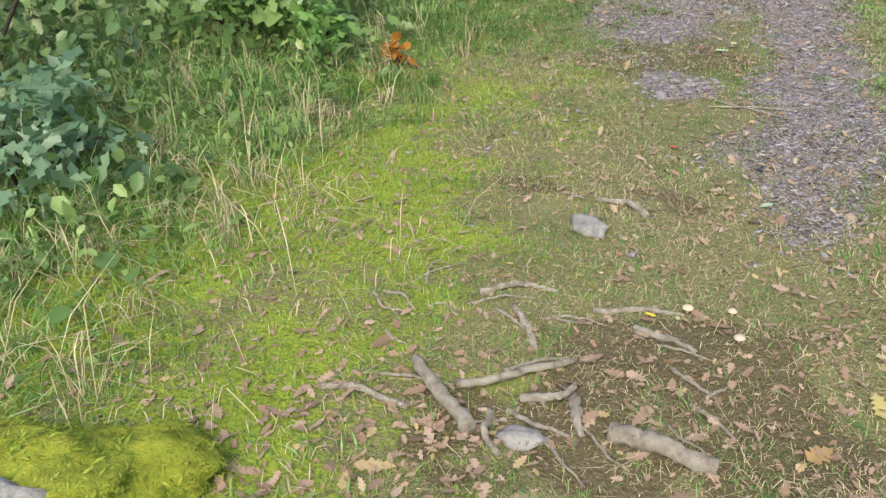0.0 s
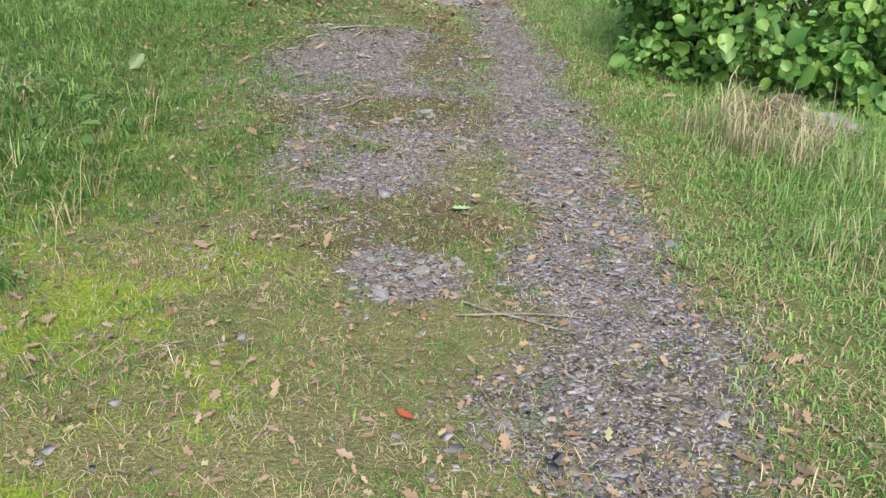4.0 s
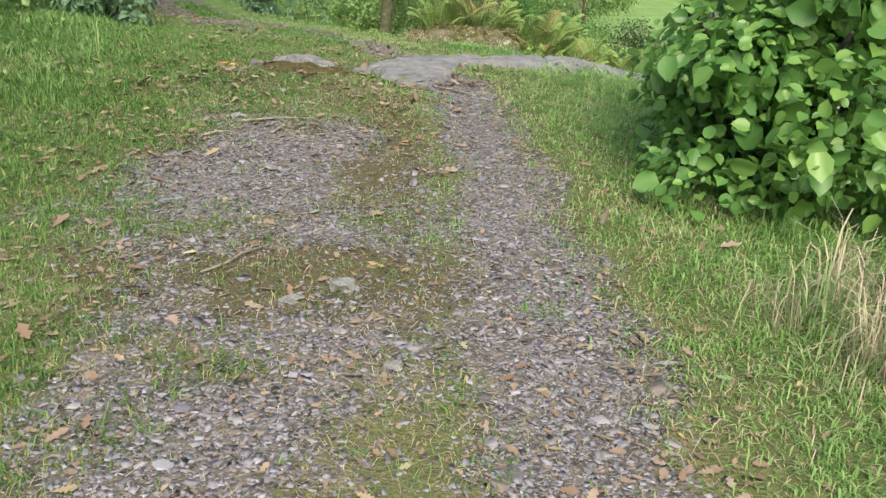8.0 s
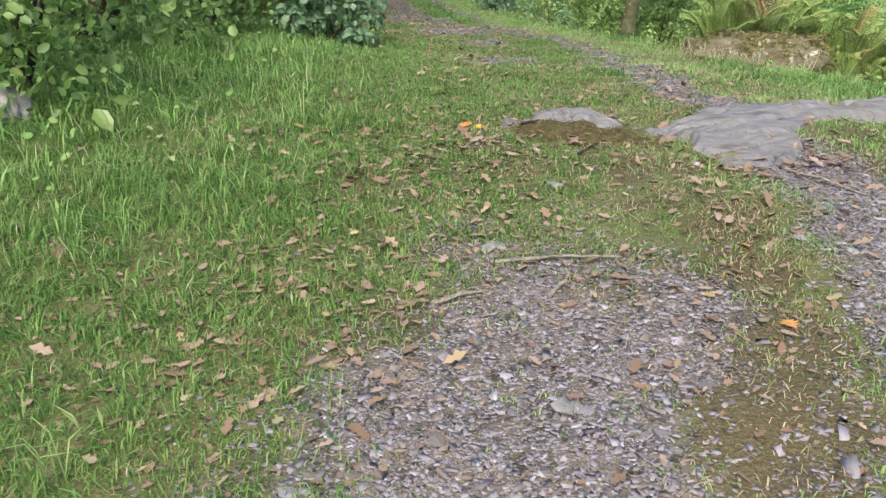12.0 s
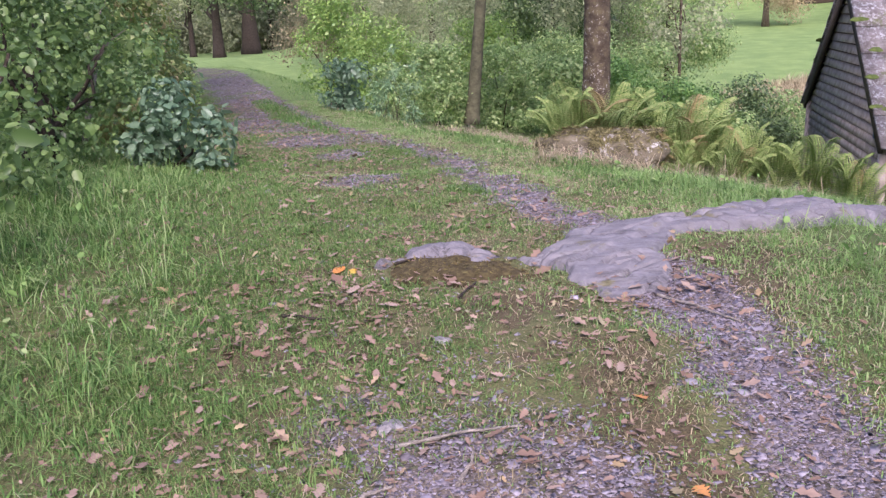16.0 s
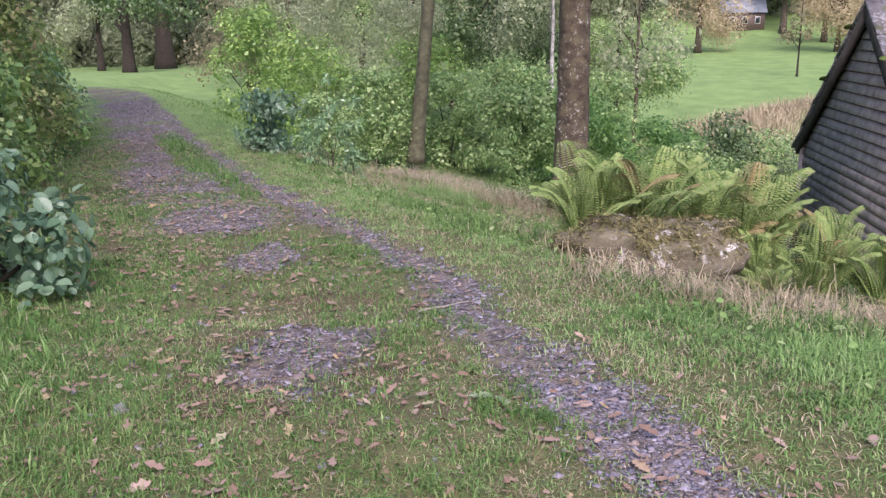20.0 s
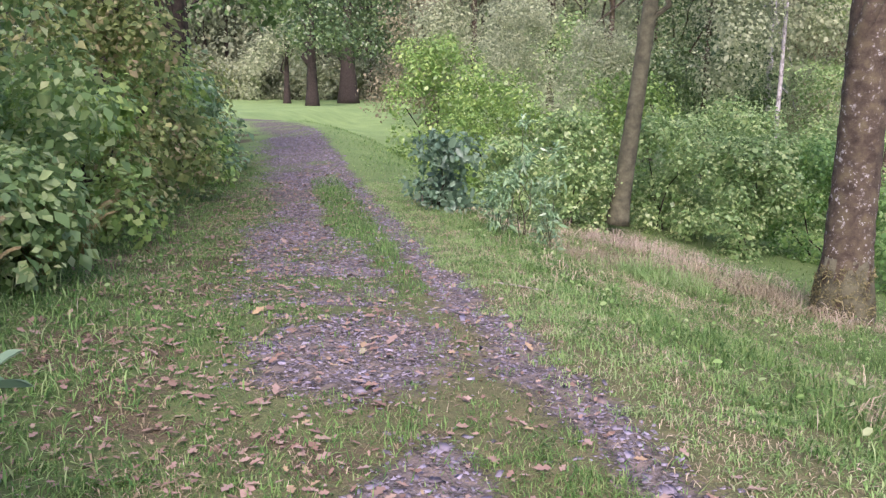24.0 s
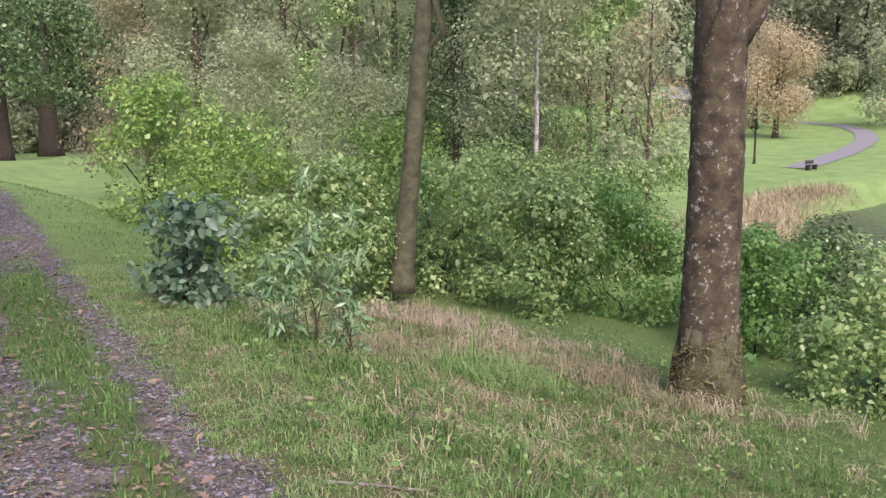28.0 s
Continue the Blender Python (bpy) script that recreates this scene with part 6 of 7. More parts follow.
x, y = scatter(rs, 38000, -0.9, 1.7, 0.3, 5.5, lambda x, y: (0.15 + 0.85 * sm(0.3, 0.7, value_noise(x, y, 0.25, 79))) * (1 - 0.9 * moss_at(x, y)) * (1 - 0.8 * gravel_at(x, y)) * sm(-0.9, -0.3, x))
blades("dry_litter", rs, x, y, 0.0204 * np.exp(rs.normal(0, 0.45, len(x))), np.full(len(x), 0.0038), M_TAN, "tan dry grass flattened on the path", 3.4, spear=True)
x, y = scatter(rs, 120000, -1.2, 2.2, -0.2, 7.5, lambda x, y: (0.3 + 0.7 * value_noise(x, y, 0.3, 98)) * (1 - 0.6 * moss_at(x, y)) * (1 - 0.85 * gravel_at(x, y)))
blades("dry_litter", rs, x, y, 0.0132 * np.exp(rs.normal(0, 0.5, len(x))), np.full(len(x), 0.0045), M_TAN, "fine tan grass litter trodden into the path", 3.4, spear=True)
x, y = scatter(rs, 70000, -1.2, 2.2, -0.2, 10.5, lambda x, y: sm(0.35, 0.75, value_noise(x, y, 0.35, 99)) * (1 - 0.85 * gravel_at(x, y)))
blades("grass", rs, x, y, 0.02 * np.exp(rs.normal(0, 0.4, len(x))), np.full(len(x), 0.004), M_LUSH, "small green shoots in the trodden path", 1.2, spear=True)
# trodden path by the roots: straw lying flat and low green tufts
rt = np.random.RandomState(611)
path = lambda x, y: (1 - 0.85 * moss_at(x, y)) * (1 - 0.9 * gravel_at(x, y)) * sm(-1.0, -0.4, x)
x, y = scatter(rt, 4200, -1.0, 2.1, 0.1, 6.5, lambda x, y: path(x, y) * (0.2 + 0.8 * sm(0.35, 0.7, value_noise(x, y, 0.3, 55))))
tufts("dry_grass", rt, x, y, 0.022 + 0.03 * rt.rand(len(x)), 9, 0.0023, M_TAN, "pale straw trodden flat on the path", 1.42, 0.10, least=0.82)
x, y = scatter(rt, 1500, -1.0, 2.4, 0.1, 7.0, lambda x, y: path(x, y) * sm(0.42, 0.68, value_noise(x, y, 0.28, 56)) * (0.4 + 0.6 * sm(0.6, 1.2, x)))
tufts("grass", rt, x, y, 0.024 + 0.02 * rt.rand(len(x)), 24, 0.0034, M_LUSH, "low green grass tufts in the trodden path", 1.1, 0.04)
x, y = scatter(rt, 700, -2.6, 0.1, 0.2, 6.0, lambda x, y: moss_at(x, y) * sm(0.4, 0.7, value_noise(x, y, 0.35, 57)))
tufts("grass", rt, x, y, 0.035 + 0.04 * rt.rand(len(x)), 16, 0.0034, M_LUSH, "thin green grass growing through the moss", 1.1, 0.05)
x, y = scatter(rt, 420, -2.6, 0.1, 0.2, 6.0, lambda x, y: moss_at(x, y) * sm(0.4, 0.7, value_noise(x, y, 0.4, 58)))
tufts("dry_grass", rt, x, y, 0.05 + 0.06 * rt.rand(len(x)), 9, 0.0028, M_STRAW, "straw lying on the moss", 1.35, 0.07, least=0.65)
# thin yellowed turf with tan litter between the gravel and the bedrock
worn = lambda x, y: sm(-0.05, 0.2, edge(y) - x) * sm(2.9, 2.0, edge(y) - x) * (1 - gravel_at(x, y)) * off_rock(x, y)
x, y = scatter(rt, 2600, -2.2, 2.0, 6.5, 15.5, lambda x, y: worn(x, y) * (1 - 0.8 * soil_at(x, y)) * (1 - 0.7 * blob(x, y, -0.4, 10.2, 1.0, 0.7, 0.6)) * (0.35 + 0.65 * sm(0.35, 0.65, value_noise(x, y, 0.4, 51))))
tufts("grass", rt, x, y, 0.026 + 0.02 * rt.rand(len(x)), 22, 0.0038, M_VERGE, "thin yellow-green grass on the worn track", 1.25, 0.06)
x, y = scatter(rt, 3600, -2.2, 2.0, 6.5, 15.5, lambda x, y: worn(x, y) * (0.3 + 0.7 * sm(0.35, 0.65, value_noise(x, y, 0.33, 52))))
tufts("dry_grass", rt, x, y, 0.02 + 0.026 * rt.rand(len(x)), 9, 0.0028, M_TAN, "tan straw lying in the thin grass", 1.42, 0.1, least=0.82)
# long green grass along the slope above the dry swaths
x, y = scatter(rt, 1500, -2.6, 5.0, 14.5, 28.0, lambda x, y: sm(0.55, 1.1, x - edge(y)) * sm(2.9, 1.9, x - edge(y)) * (0.3 + 0.7 * sm(0.35, 0.6, value_noise(x, y, 0.9, 59))) * (1 - 0.95 * blob(x, y, 2.0, 16.7, 1.5, 0.9, 0.5)))
tufts("grass", rt, x, y, 0.10 + 0.08 * rt.rand(len(x)), 22, 0.0056, M_LUSH, "long soft green grass drooping down the slope", 1.1, 0.05)
# worn turf under the hedge beside the wide rut
side = lambda x, y: sm(1.7, 2.1, edge(y) - x) * sm(4.4, 3.4, edge(y) - x) * (1 - gravel_at(x, y))
x, y = scatter(rt, 6500, -8.5, -1.0, 19.0, 40.0, lambda x, y: side(x, y) * (0.3 + 0.7 * sm(0.35, 0.65, value_noise(x, y, 0.7, 53))))
tufts("grass", rt, x, y, 0.04 + 0.03 * rt.rand(len(x)), 16, 0.0075, M_LUSH, "short worn grass under the hedge", 1.2, 0.08)
x, y = scatter(rt, 3600, -8.5, -1.0, 17.0, 40.0, lambda x, y: side(x, y) * (0.2 + 0.8 * sm(0.35, 0.65, value_noise(x, y, 0.6, 54))))
tufts("dry_grass", rt, x, y, 0.04 + 0.03 * rt.rand(len(x)), 12, 0.007, M_LITTER, "brown dead grass lying under the hedge", 1.38, 0.1, least=0.7)
# brown stalks on the slope
x, y = scatter(rs, 2400, -4.5, 6.5, 15.5, 33.0, lambda x, y: sm(1.4, 2.9, x - edge(y) + 2.6 * (value_noise(x, y, 1.3, 73) - 0.5)) * sm(5.8, 3.8, x - edge(y)) * sm(0.30, 0.62, value_noise(x, y, 0.8, 83)))
tufts("dry_grass", rs, x, y, 0.10 + 0.10 * rs.rand(len(x)), 14, 0.0055, M_RUST, "brown dry grass lying in swaths on the slope", 1.3, 0.07, least=0.6)
for a, b, c, l, m, lab in ((0.4, 30.4, 260, 0.2, M_RUST, "tangle of brown dead stalks on the slope"), (1.5, 29.9, 240, 0.2, M_TAN, "tussock of tan dry grass on the slope"), (2.3, 29.0, 220, 0.2, M_RUST, "tangle of brown dead stalks on the slope"), (-0.9, 29.8, 200, 0.17, M_TAN, "tussock of tan dry grass on the slope"), (1.75, 16.25, 240, 0.2, M_RUST, "tangle of brown dead fern before the boulder"), (2.5, 16.1, 200, 0.2, M_RUST, "tangle of brown dead fern before the boulder"), (3.4, 16.3, 220, 0.22, M_RUST, "tangle of brown dead fern before the ferns"), (0.55, 27.6, 900, 0.30, M_VERGE, "tussock of long green grass on the slope"), (0.1, 28.6, 500, 0.26, M_RUST, "brown dry grass under the bushes"), (1.3, 28.4, 700, 0.26, M_RUST, "brown dry grass under the bushes"), (2.3, 28.0, 700, 0.26, M_RUST, "brown dry grass under the bushes"), (-0.7, 28.4, 400, 0.24, M_RUST, "brown dry grass under the bushes"), (2.6, 26.6, 500, 0.22, M_RUST, "brown dry grass beside the trunk")):
    n = c // 12
    tufts("grass_tussock", rs, rs.normal(a, 0.42, n), rs.normal(b, 0.38, n), l * np.exp(rs.normal(0, 0.25, n)), 16, 0.0065, m, lab, 1.25, 0.06, least=0.5)
y = rs.uniform(22, 64, 24000)
x = rs.normal(4.6, 1.1, 24000) + stream_x(y)
blades("reeds", rs, x, y, 0.34 * np.exp(rs.normal(0, 0.35, len(x))), np.full(len(x), 0.03), M_STRAW, "straw-coloured reeds on the far bank of the stream", 0.9, "reeds")
y = rs.uniform(40, 58, 16000)
x = rs.normal(-5.6, 1.3, 16000) + stream_x(y)
blades("reeds", rs, x, y, 0.38 * np.exp(rs.normal(0, 0.35, len(x))), np.full(len(x), 0.03), M_TAN, "tan dead reeds on the near bank of the stream", 0.9, "reeds")
x, y = scatter(rs, 130, 1.2, 5.2, 15.6, 17.9, lambda x, y: sm(15.4, 16.6, y + 0.25 * x) * (0.4 + 0.6 * value_noise(x, y, 0.5, 70)))
tufts("dry_grass", rs, x, y, 0.20 + 0.14 * rs.rand(len(x)), 12, 0.005, M_TAN, "pale dead fern stalks and grass lying before the boulder", 1.3, 0.07, least=0.6)
# low broad weeds in the bank
x, y = scatter(rs, 3600, -4.6, -1.0, 0.2, 7.0, lambda x, y: sm(-0.9, -1.9, x))
pts = np.stack([x, y, height(x, y) + rs.uniform(0.03, 0.2, len(x))], -1)
v, f = leaf_cloud(rs, pts, np.zeros((len(x), 3)), 0.052, "broad", 0.45, 1.0, 0.6)
tagged(mesh_part("weeds", v, f, M_OAK), "low broad-leaved weeds among the grass", "weeds", kind="stuff")
x, y = scatter(rs, 9500, -6, 6, 8.0, 32.0, lambda x, y: np.maximum(sm(0.3, 1.5, x - edge(y)), sm(2.8, 4.0, edge(y) - x)) * 0.8)
pts = np.stack([x, y, height(x, y) + rs.uniform(0.02, 0.14, len(x))], -1)
v, f = leaf_cloud(rs, pts, np.zeros((len(x), 3)), 0.045, "broad", 0.25, 1.0, 0.7)
tagged(mesh_part("weeds", v, f, M_VERGE), "low broad-leaved weeds in the verge", "weeds", kind="stuff")


# ---- gravel ----
def stone_mat():
    m, nt, b = mat("slate_gravel", 0.7, 0, 0.4)
    g = node(nt, "NewGeometry")
    o = node(nt, "ObjectInfo")
    ad = node(nt, "Math", operation="ADD")
    fr = node(nt, "Math", operation="FRACT")
    nt.links.new(g.outputs["Random Per Island"], ad.inputs[0])
    nt.links.new(o.outputs["Random"], ad.inputs[1])
    nt.links.new(ad.outputs[0], fr.inputs[0])
    c = ramp(nt, fr.outputs[0], [(0.0, (0.12, 0.09, 0.07)), (0.13, (0.22, 0.175, 0.145)), (0.2, (0.075, 0.066, 0.072)), (0.55, (0.19, 0.172, 0.20)), (0.9, (0.275, 0.255, 0.293)), (1.0, (0.36, 0.34, 0.38))])
    n = noise_tex(nt, 30, 5)
    c2 = mix(nt, ramp(nt, n.outputs[0], [(0.4, (0, 0, 0)), (0.7, (0.6, 0.6, 0.6))]).outputs[0], c.outputs[0], (0.215, 0.195, 0.20))
    nt.links.new(c2, b.inputs["Base Color"])
    bump(nt, b, n.outputs[0], 0.3, 0.01)
    return m


M_STONE = stone_mat()


def chips(name, rs, x, y, size, label):
    n = len(x)
    c = np.array([(a, b, d) for d in (-0.5, 0.5) for b in (-0.5, 0.5) for a in (-0.5, 0.5)])
    v = c[None] * np.stack([size * rs.uniform(0.8, 1.7, n), size * rs.uniform(0.55, 1.05, n), size * rs.uniform(0.10, 0.26, n)], -1)[:, None]
    v += rs.normal(0, 0.14, v.shape) * size[:, None, None] * np.array([1, 1, 0.35])
    a = rs.uniform(0, 6.28, n)
    ti, tj = rs.normal(0, 0.24, n)[:, None], rs.normal(0, 0.24, n)[:, None]
    X = v[..., 0] * np.cos(a)[:, None] - v[..., 1] * np.sin(a)[:, None]
    Y = v[..., 0] * np.sin(a)[:, None] + v[..., 1] * np.cos(a)[:, None]
    Z = v[..., 2] + ti * X + tj * Y
    P = np.stack([X + x[:, None], Y + y[:, None], Z + (height(x, y) + 0.10 * size)[:, None]], -1).reshape(-1, 3)
    q = np.array([(4, 5, 7, 6), (0, 1, 5, 4), (2, 6, 7, 3), (0, 4, 6, 2), (1, 3, 7, 5)])
    f = (np.arange(n)[:, None, None] * 8 + q[None]).reshape(-1, 4)
    return tagged(mesh_part(name, P, f, M_STONE), label, "gravel", kind="stuff")


grav = lambda x, y: np.where(on_rock(x, y), 0, np.clip(1.15 * gravel_at(x, y), 0, 1) ** 1.2 * (0.55 + 0.45 * value_noise(x, y, 0.5, 91)))
x, y = scatter(rs, 440000, -0.9, 2.0, 1.8, 13.8, grav)
chips("gravel", rs, x, y, np.interp(y, [3, 6, 9], [0.0082, 0.0088, 0.0084]) * np.exp(rs.normal(0, 0.42, len(x))), "grey slate gravel of the track")
x, y = scatter(rs, 120000, -5.2, 1.2, 13.5, 30.0, grav)
chips("gravel", rs, x, y, 0.0145 * np.exp(rs.normal(0, 0.4, len(x))), "grey slate gravel of the track")
x, y = scatter(rs, 110000, -9.5, 0.5, 29.5, 46.0, grav)
chips("gravel", rs, x, y, 0.019 * np.exp(rs.normal(0, 0.4, len(x))), "grey slate gravel of the far track")
x, y = scatter(rs, 14000, -2, 2.4, 2, 26, lambda x, y: np.where(on_rock(x, y), 0, 0.25 * sm(-0.3, 0.3, edge(y) - x) * sm(3.0, 2.2, edge(y) - x)))
chips("gravel", rs, x, y, 0.015 * np.exp(rs.normal(0, 0.4, len(x))), "scattered small stones in the thin grass")
SLATES = []
for i in range(8):
    me = stone_mesh("stone", 600 + i, 0.22, 0.28, 1)
    me.materials.append(M_STONE)
    SLATES.append(me)
x, y = scatter(rs, 900, -0.9, 1.9, 2.2, 13.4, grav)
for i in range(min(280, len(x))):
    ob = new("stone", SLATES[rs.randint(8)])
    ob.parent = ground
    s_ = 0.036 * math.exp(rs.normal(0, 0.3))
    ob.matrix_basis = pose(x[i], y[i], float(height(x[i], y[i])) + 0.08 * s_, rs.uniform(-9, 9), rs.uniform(-9, 9), rs.uniform(0, 360)) @ Matrix.Diagonal((s_ * 1.3, s_ * 1.2, s_, 1))


# ---- fallen leaves ----
def oak_leaf(name, seed):
    rs = np.random.RandomState(seed)
    u = np.array([0.0, 0.12, 0.22, 0.30, 0.40, 0.48, 0.60, 0.68, 0.80, 0.9, 1.0])
    w = np.array([0.012, 0.05, 0.17, 0.09, 0.27, 0.13, 0.30, 0.15, 0.22, 0.12, 0.0])
    w = w * rs.uniform(0.8, 1.2, len(w))
    curl = rs.uniform(0.05, 0.32)
    vs = []
    for a, b in zip(u, w):
        for sd in (-1, 0, 1):
            vs.append((a - 0.5, sd * b, curl * (abs(sd) * b * 0.9 + 0.35 * (a - 0.5) ** 2) + rs.normal(0, 0.012)))
    vs = np.array(vs)
    vs[:, 2] -= vs[:, 2].min()
    f = []
    for i in range(len(u) - 1):
        k = 3 * i
        f += [(k, k + 3, k + 4, k + 1), (k + 1, k + 4, k + 5, k + 2)]
    return vs, np.array(f)


OAK = []
for i in range(7):
    v, f = oak_leaf("fallen_leaf", 700 + i)
    me = fast_mesh("fallen_leaf", v, f)
    OAK.append((v, f, me))


def dry_leaf_mat():
    m, nt, b = mat("dry_oak_leaf", 0.75, 0, 0.2)
    o = node(nt, "ObjectInfo")
    g = node(nt, "NewGeometry")
    ad = node(nt, "Math", operation="ADD")
    fr = node(nt, "Math", operation="FRACT")
    nt.links.new(g.outputs["Random Per Island"], ad.inputs[0])
    nt.links.new(o.outputs["Random"], ad.inputs[1])
    nt.links.new(ad.outputs[0], fr.inputs[0])
    c = ramp(nt, fr.outputs[0], [(0.0, (0.16, 0.10, 0.07)), (0.3, (0.23, 0.155, 0.115)), (0.6, (0.33, 0.24, 0.185)), (0.85, (0.41, 0.33, 0.27)), (0.95, (0.42, 0.33, 0.15)), (1.0, (0.34, 0.40, 0.24))])
    n = noise_tex(nt, 25, 4)
    c2 = mix(nt, n.outputs[0], c.outputs[0], (0.20, 0.135, 0.095))
    nt.links.new(c2, b.inputs["Base Color"])
    return m


M_DRY = dry_leaf_mat()
for *_, me in OAK:
    me.materials.append(M_DRY)


def leafy(x, y):
    """Where the fallen leaves gather."""
    e = edge(y) - x
    k = 0.10 + 0.22 * sm(-0.5, 0.0, e) * sm(0.5, 0.15, e) * sm(14, 5, y) + 0.0 * x
    for cx_, cy_, rx, ry, a in ((-0.3, 0.7, 0.45, 0.3, 3.0), (0.75, 1.3, 0.5, 0.5, 0.8), (-0.75, 9.6, 0.45, 1.7, 1.3), (-1.15, 8.4, 0.3, 0.7, 1.0), (0.3, 8.6, 0.9, 0.5, 0.5), (-0.55, 10.65, 0.5, 0.5, 2.6), (1.15, 10.6, 0.3, 0.3, 4.5), (-0.45, 7.2, 0.3, 1.8, 0.8), (1.3, 12.4, 0.7, 0.16, 2.2), (0.6, 12.4, 0.2, 0.5, 1.6), (1.7, 12.9, 0.6, 0.3, 1.0), (2.1, 11.5, 0.7, 0.45, 1.3), (-0.9, 14.5, 1.2, 1.8, 0.35), (1.5, 5.2, 0.35, 0.8, 0.8), (1.35, 2.6, 0.5, 1.0, 0.3)):
        k = k + a * blob(x, y, cx_, cy_, rx, ry, 0.6)
    k = k + (0.45 + 1.1 * value_noise(x, y, 0.8, 95)) * sm(8.2, 10.5, y) * sm(-0.3, 0.3, e) * sm(4.2, 2.6, e)
    return np.clip(k, 0, 3) / 3


x, y = scatter(rs, 2600, -2.4, 2.4, 0.4, 17.0, leafy)
for i in range(min(270, len(x))):
    ob = new("fallen_leaf", OAK[rs.randint(7)][2])
    s_ = 0.062 * math.exp(rs.normal(0, 0.25))
    ob.matrix_basis = pose(x[i], y[i], float(height(x[i], y[i])) + 0.006, rs.uniform(-14, 14), rs.uniform(-14, 14), rs.uniform(0, 360)) @ Matrix.Diagonal((s_, s_, s_, 1))
    tagged(ob, "dry brown fallen oak leaf lying on the ground", "leaf", "fallen leaves")
x, y = scatter(rs, 44000, -6.5, 3.5, 6.0, 34.0, lambda x, y: np.clip(leafy(x, y) * (1 - 0.6 * sm(10.8, 11.6, y) * sm(16.5, 15.0, y) * sm(1.9, 1.2, edge(y) - x)) * (1 + 1.2 * sm(15, 18, y) * sm(0.6, 1.6, edge(y) - x)), 0, 1))
pts = np.stack([x, y, height(x, y) + rs.uniform(0.008, 0.03, len(x))], -1)
v, f = leaf_cloud(rs, pts, np.zeros((len(x), 3)), 0.049, "lobed", 0.35, 1.0, 0.22)
tagged(mesh_part("leaf_litter", v, f, M_DRY), "small dry leaves strewn over the track", "leaf litter", kind="stuff")
x, y = scatter(rs, 14000, -2.6, 2.6, 0.3, 7.0, lambda x, y: 0.8 * leafy(x, y))
x2, y2 = scatter(rs, 10000, -2.6, 2.4, 7.0, 13.5, lambda x, y: 0.38 * leafy(x, y) * (1 - 0.75 * sm(10.6, 11.4, y) * sm(0.6, 0.3, x)))
x, y = np.concatenate([x, x2]), np.concatenate([y, y2])
vs, fs, base = [], [], 0
for i in range(len(x)):
    v, f, _ = OAK[rs.randint(7)]
    s_ = (0.048 + 0.0003 * y[i]) * math.exp(rs.normal(0, 0.3))
    m = np.array(Euler((rs.normal(0, 0.2), rs.normal(0, 0.2), rs.uniform(0, 6.28))).to_matrix())
    vs.append((v * s_) @ m.T + (x[i], y[i], float(height(x[i], y[i])) + 0.007 + 0.018 * rs.rand() * (y[i] > 8)))
    fs.append(f + base)
    base += len(v)
tagged(mesh_part("leaf_litter", np.concatenate(vs), np.concatenate(fs), M_DRY), "scattered dry brown oak leaves in the grass", "leaf litter", kind="stuff")


for n, y0, y1, size in ((17000, 0.2, 6.0, 0.026), (13000, 6.0, 14.5, 0.03)):
    x, y = scatter(rs, n, -2.3, 2.3, y0, y1, lambda x, y: (0.25 + 0.75 * value_noise(x, y, 0.4, 96)) * np.where(on_rock(x, y), 0.1, 1) * sm(-0.7, 0.1, edge(y) - x) * (1 - 0.9 * gravel_at(x, y)))
    pts = np.stack([x, y, height(x, y) + 0.008], -1)
    v, f = leaf_cloud(rs, pts, np.zeros((len(x), 3)), size, "lobed", 0.4, 1.0, 0.35)
    tagged(mesh_part("leaf_litter", v, f, M_DRY), "small bits of dry brown leaves on the path", "leaf litter", kind="stuff")


# ---- small things on the track ----
def mushroom(x, y, r):
    z = float(height(x, y))
    top = root("mushroom", x, y, z, "small pale mushroom in the bare soil", "mushroom", "mushrooms")
    v, f = tube([(0, 0, -0.01), (0, 0, 0.012), (0, 0, 0.024)], [r * 0.3, r * 0.25, r * 0.25], 8)
    mesh_part("stem", v, f, M_CREAM, top, smooth=True)
    v, f = tube([(0, 0, 0.018), (0, 0, 0.021), (0, 0, 0.027), (0, 0, 0.031)], [r, r * 1.02, r * 0.75, r * 0.25], 14)
    mesh_part("cap", v, f, M_CREAM, top, smooth=True)


M_CREAM = plain_mat("mushroom_cream", (0.42, 0.36, 0.28), 0.8)
for x, y, r in ((0.63, 1.7, 0.021), (0.784, 1.711, 0.017), (0.80, 1.52, 0.02)):
    mushroom(x, y, r)


def tinted_leaf(name, x, y, size, colour, label, k, lift=0.012):
    v, f, _ = OAK[k % 7]
    me = fast_mesh(name, v * size, f)
    me.materials.append(plain_mat(name, colour, 0.55))
    ob = tagged(new(name, me), label, "leaf", "single leaves")
    q = np.random.RandomState(900 + k)
    ob.matrix_basis = pose(x, y, float(height(x, y)) + lift, q.uniform(-10, 10), q.uniform(-10, 10), q.uniform(0, 360))


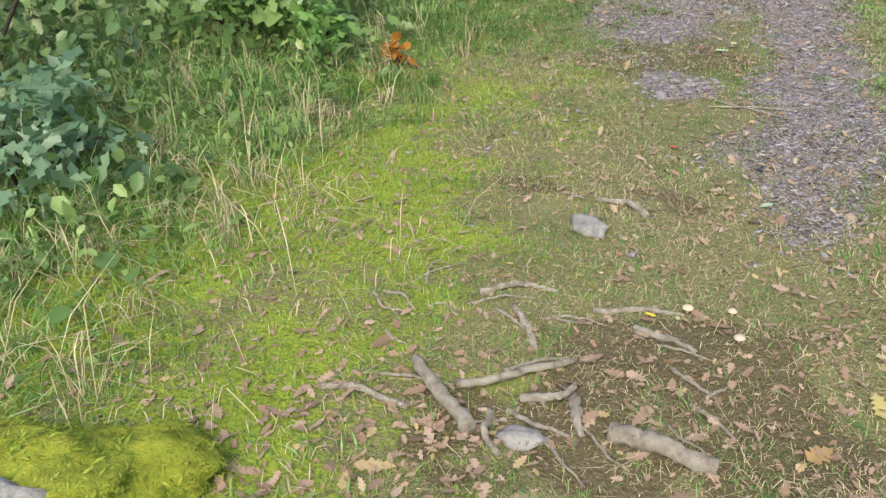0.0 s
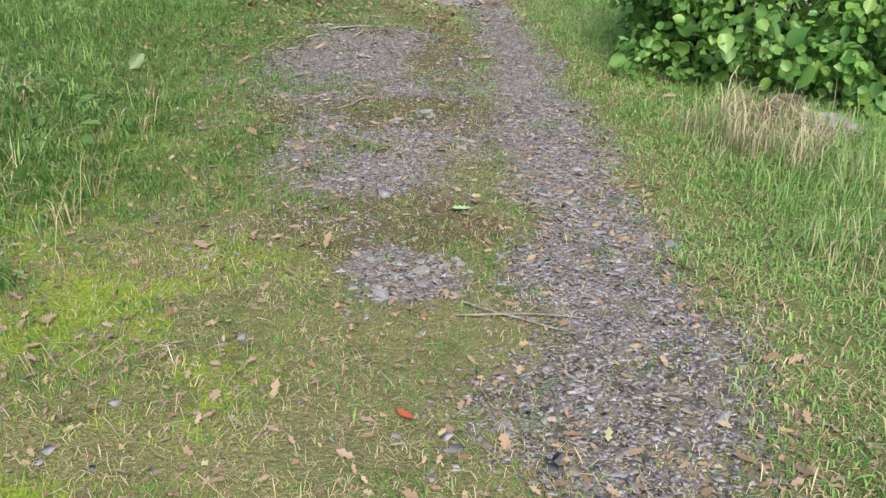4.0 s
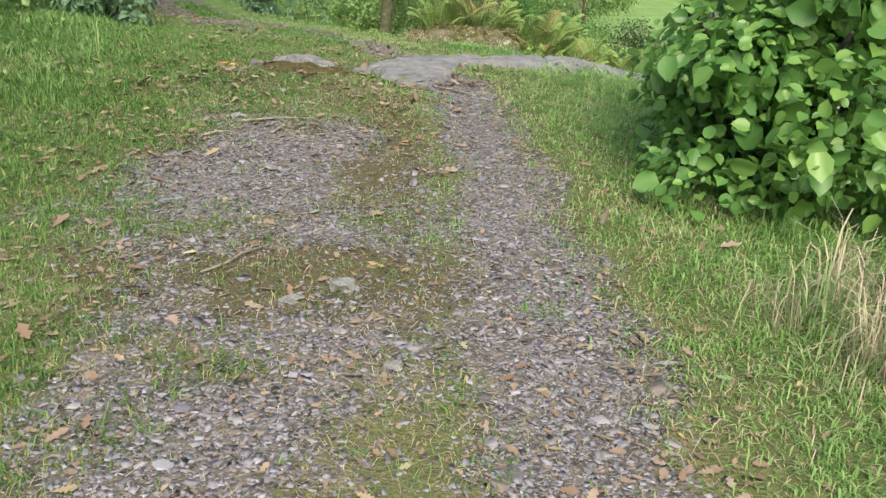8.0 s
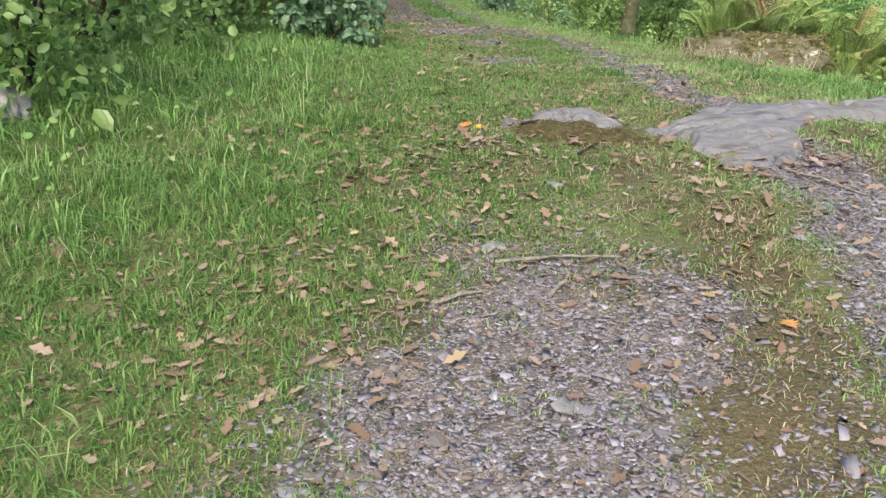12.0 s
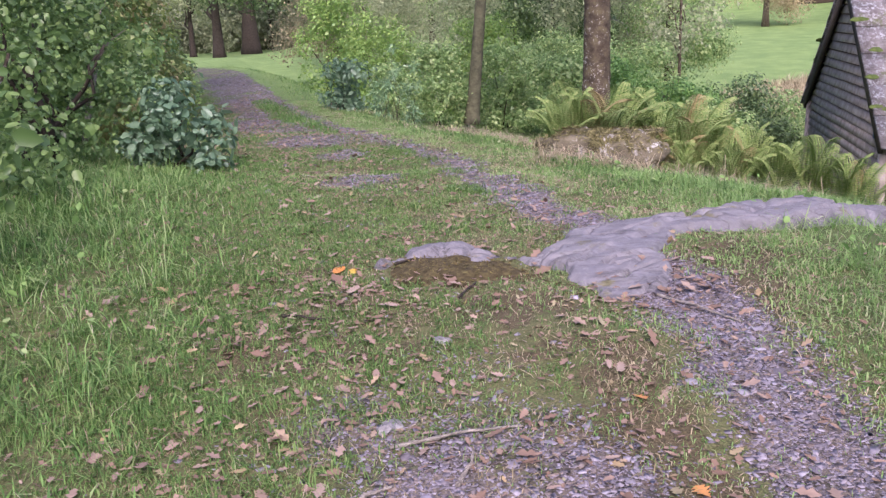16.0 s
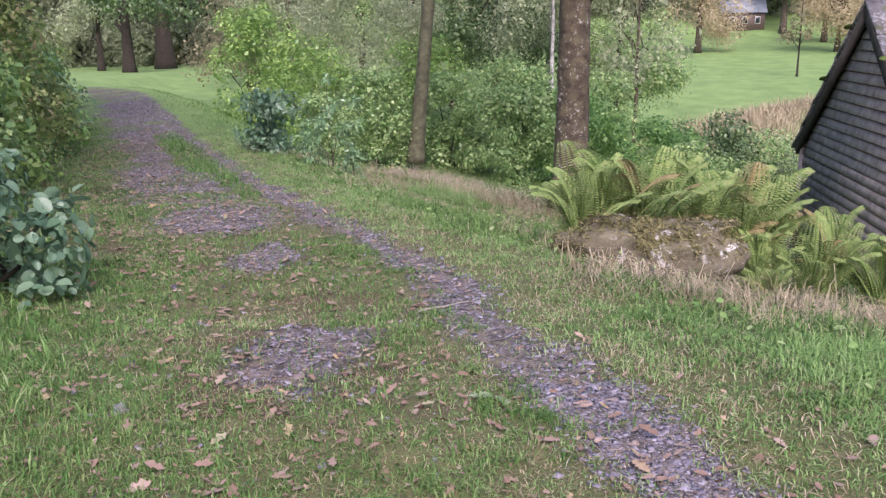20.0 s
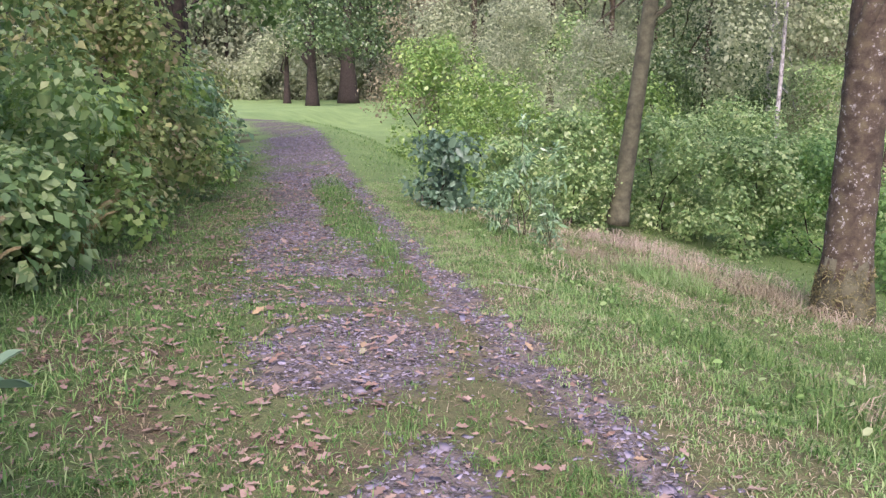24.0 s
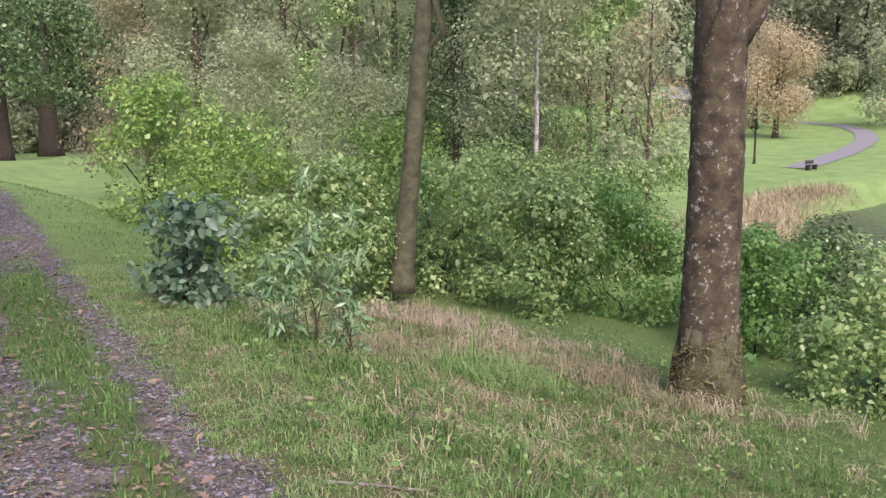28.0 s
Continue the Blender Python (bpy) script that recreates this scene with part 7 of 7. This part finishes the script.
for k, (x, y, size, colour, label) in enumerate((
    (0.816, 5.065, 0.11, (0.30, 0.42, 0.22), "fresh pale green leaf on the gravel"),
    (0.95, 2.62, 0.065, (0.28, 0.36, 0.25), "pale green leaf on the gravel"),
    (0.54, 3.3, 0.08, (0.45, 0.10, 0.05), "red leaf in the short grass"),
    (0.017, 13.6, 0.13, (0.22, 0.29, 0.15), "large pale green leaf beside the rut"),
    (0.11, 13.55, 0.11, (0.22, 0.29, 0.15), "large pale green leaf beside the rut"),
    (0.5, 1.637, 0.05, (0.60, 0.48, 0.05), "bright yellow leaf on the soil"),
    (1.2, 1.25, 0.12, (0.36, 0.31, 0.12), "yellow oak leaf in the grass"),
    (1.0, 0.98, 0.12, (0.31, 0.20, 0.09), "orange oak leaf beside the roots"),
    (-0.60, 11.02, 0.13, (0.55, 0.22, 0.05), "bright orange oak leaf beside the bedrock"),
    (-0.52, 10.97, 0.11, (0.58, 0.36, 0.06), "yellow-orange oak leaf beside the bedrock"),
    (0.914, 8.676, 0.10, (0.55, 0.26, 0.08), "orange leaf in the thin grass"),
    (0.824, 9.297, 0.09, (0.50, 0.24, 0.08), "orange leaf in the thin grass"),
    (0.475, 7.468, 0.07, (0.30, 0.34, 0.17), "pale green leaf on the gravel"),
    (1.95, 6.0, 0.06, (0.24, 0.31, 0.18), "pale green leaf at the edge of the grass"),
    (0.013, 6.924, 0.07, (0.62, 0.50, 0.22), "pale yellow leaf on the gravel"),
    (0.772, 6.833, 0.08, (0.52, 0.34, 0.22), "tan leaf on the gravel"),
)):
    tinted_leaf("tinted_leaf", x, y, size, colour, label, k)
for k, (x, y, w) in enumerate(((0.03, 9.913, 0.09), (-0.16, 9.156, 0.11), (0.216, 8.061, 0.10), (-1.56, 13.556, 0.09), (0.861, 6.039, 0.07), (0.6, 4.35, 0.07), (0.7, 4.42, 0.06), (0.66, 4.28, 0.05), (0.4, 4.47, 0.05), (0.52, 4.4, 0.06), (0.5, 4.29, 0.05), (0.6, 4.46, 0.045), (0.45, 4.36, 0.04), (0.72, 4.33, 0.04), (0.48, 6.5, 0.09))):
    boulder("track_stone", x, y, w, w * 0.75, w * 0.36, M_PALE, "pale angular stone lying on the track", 920 + k, 40 * k, 0.3, 2)
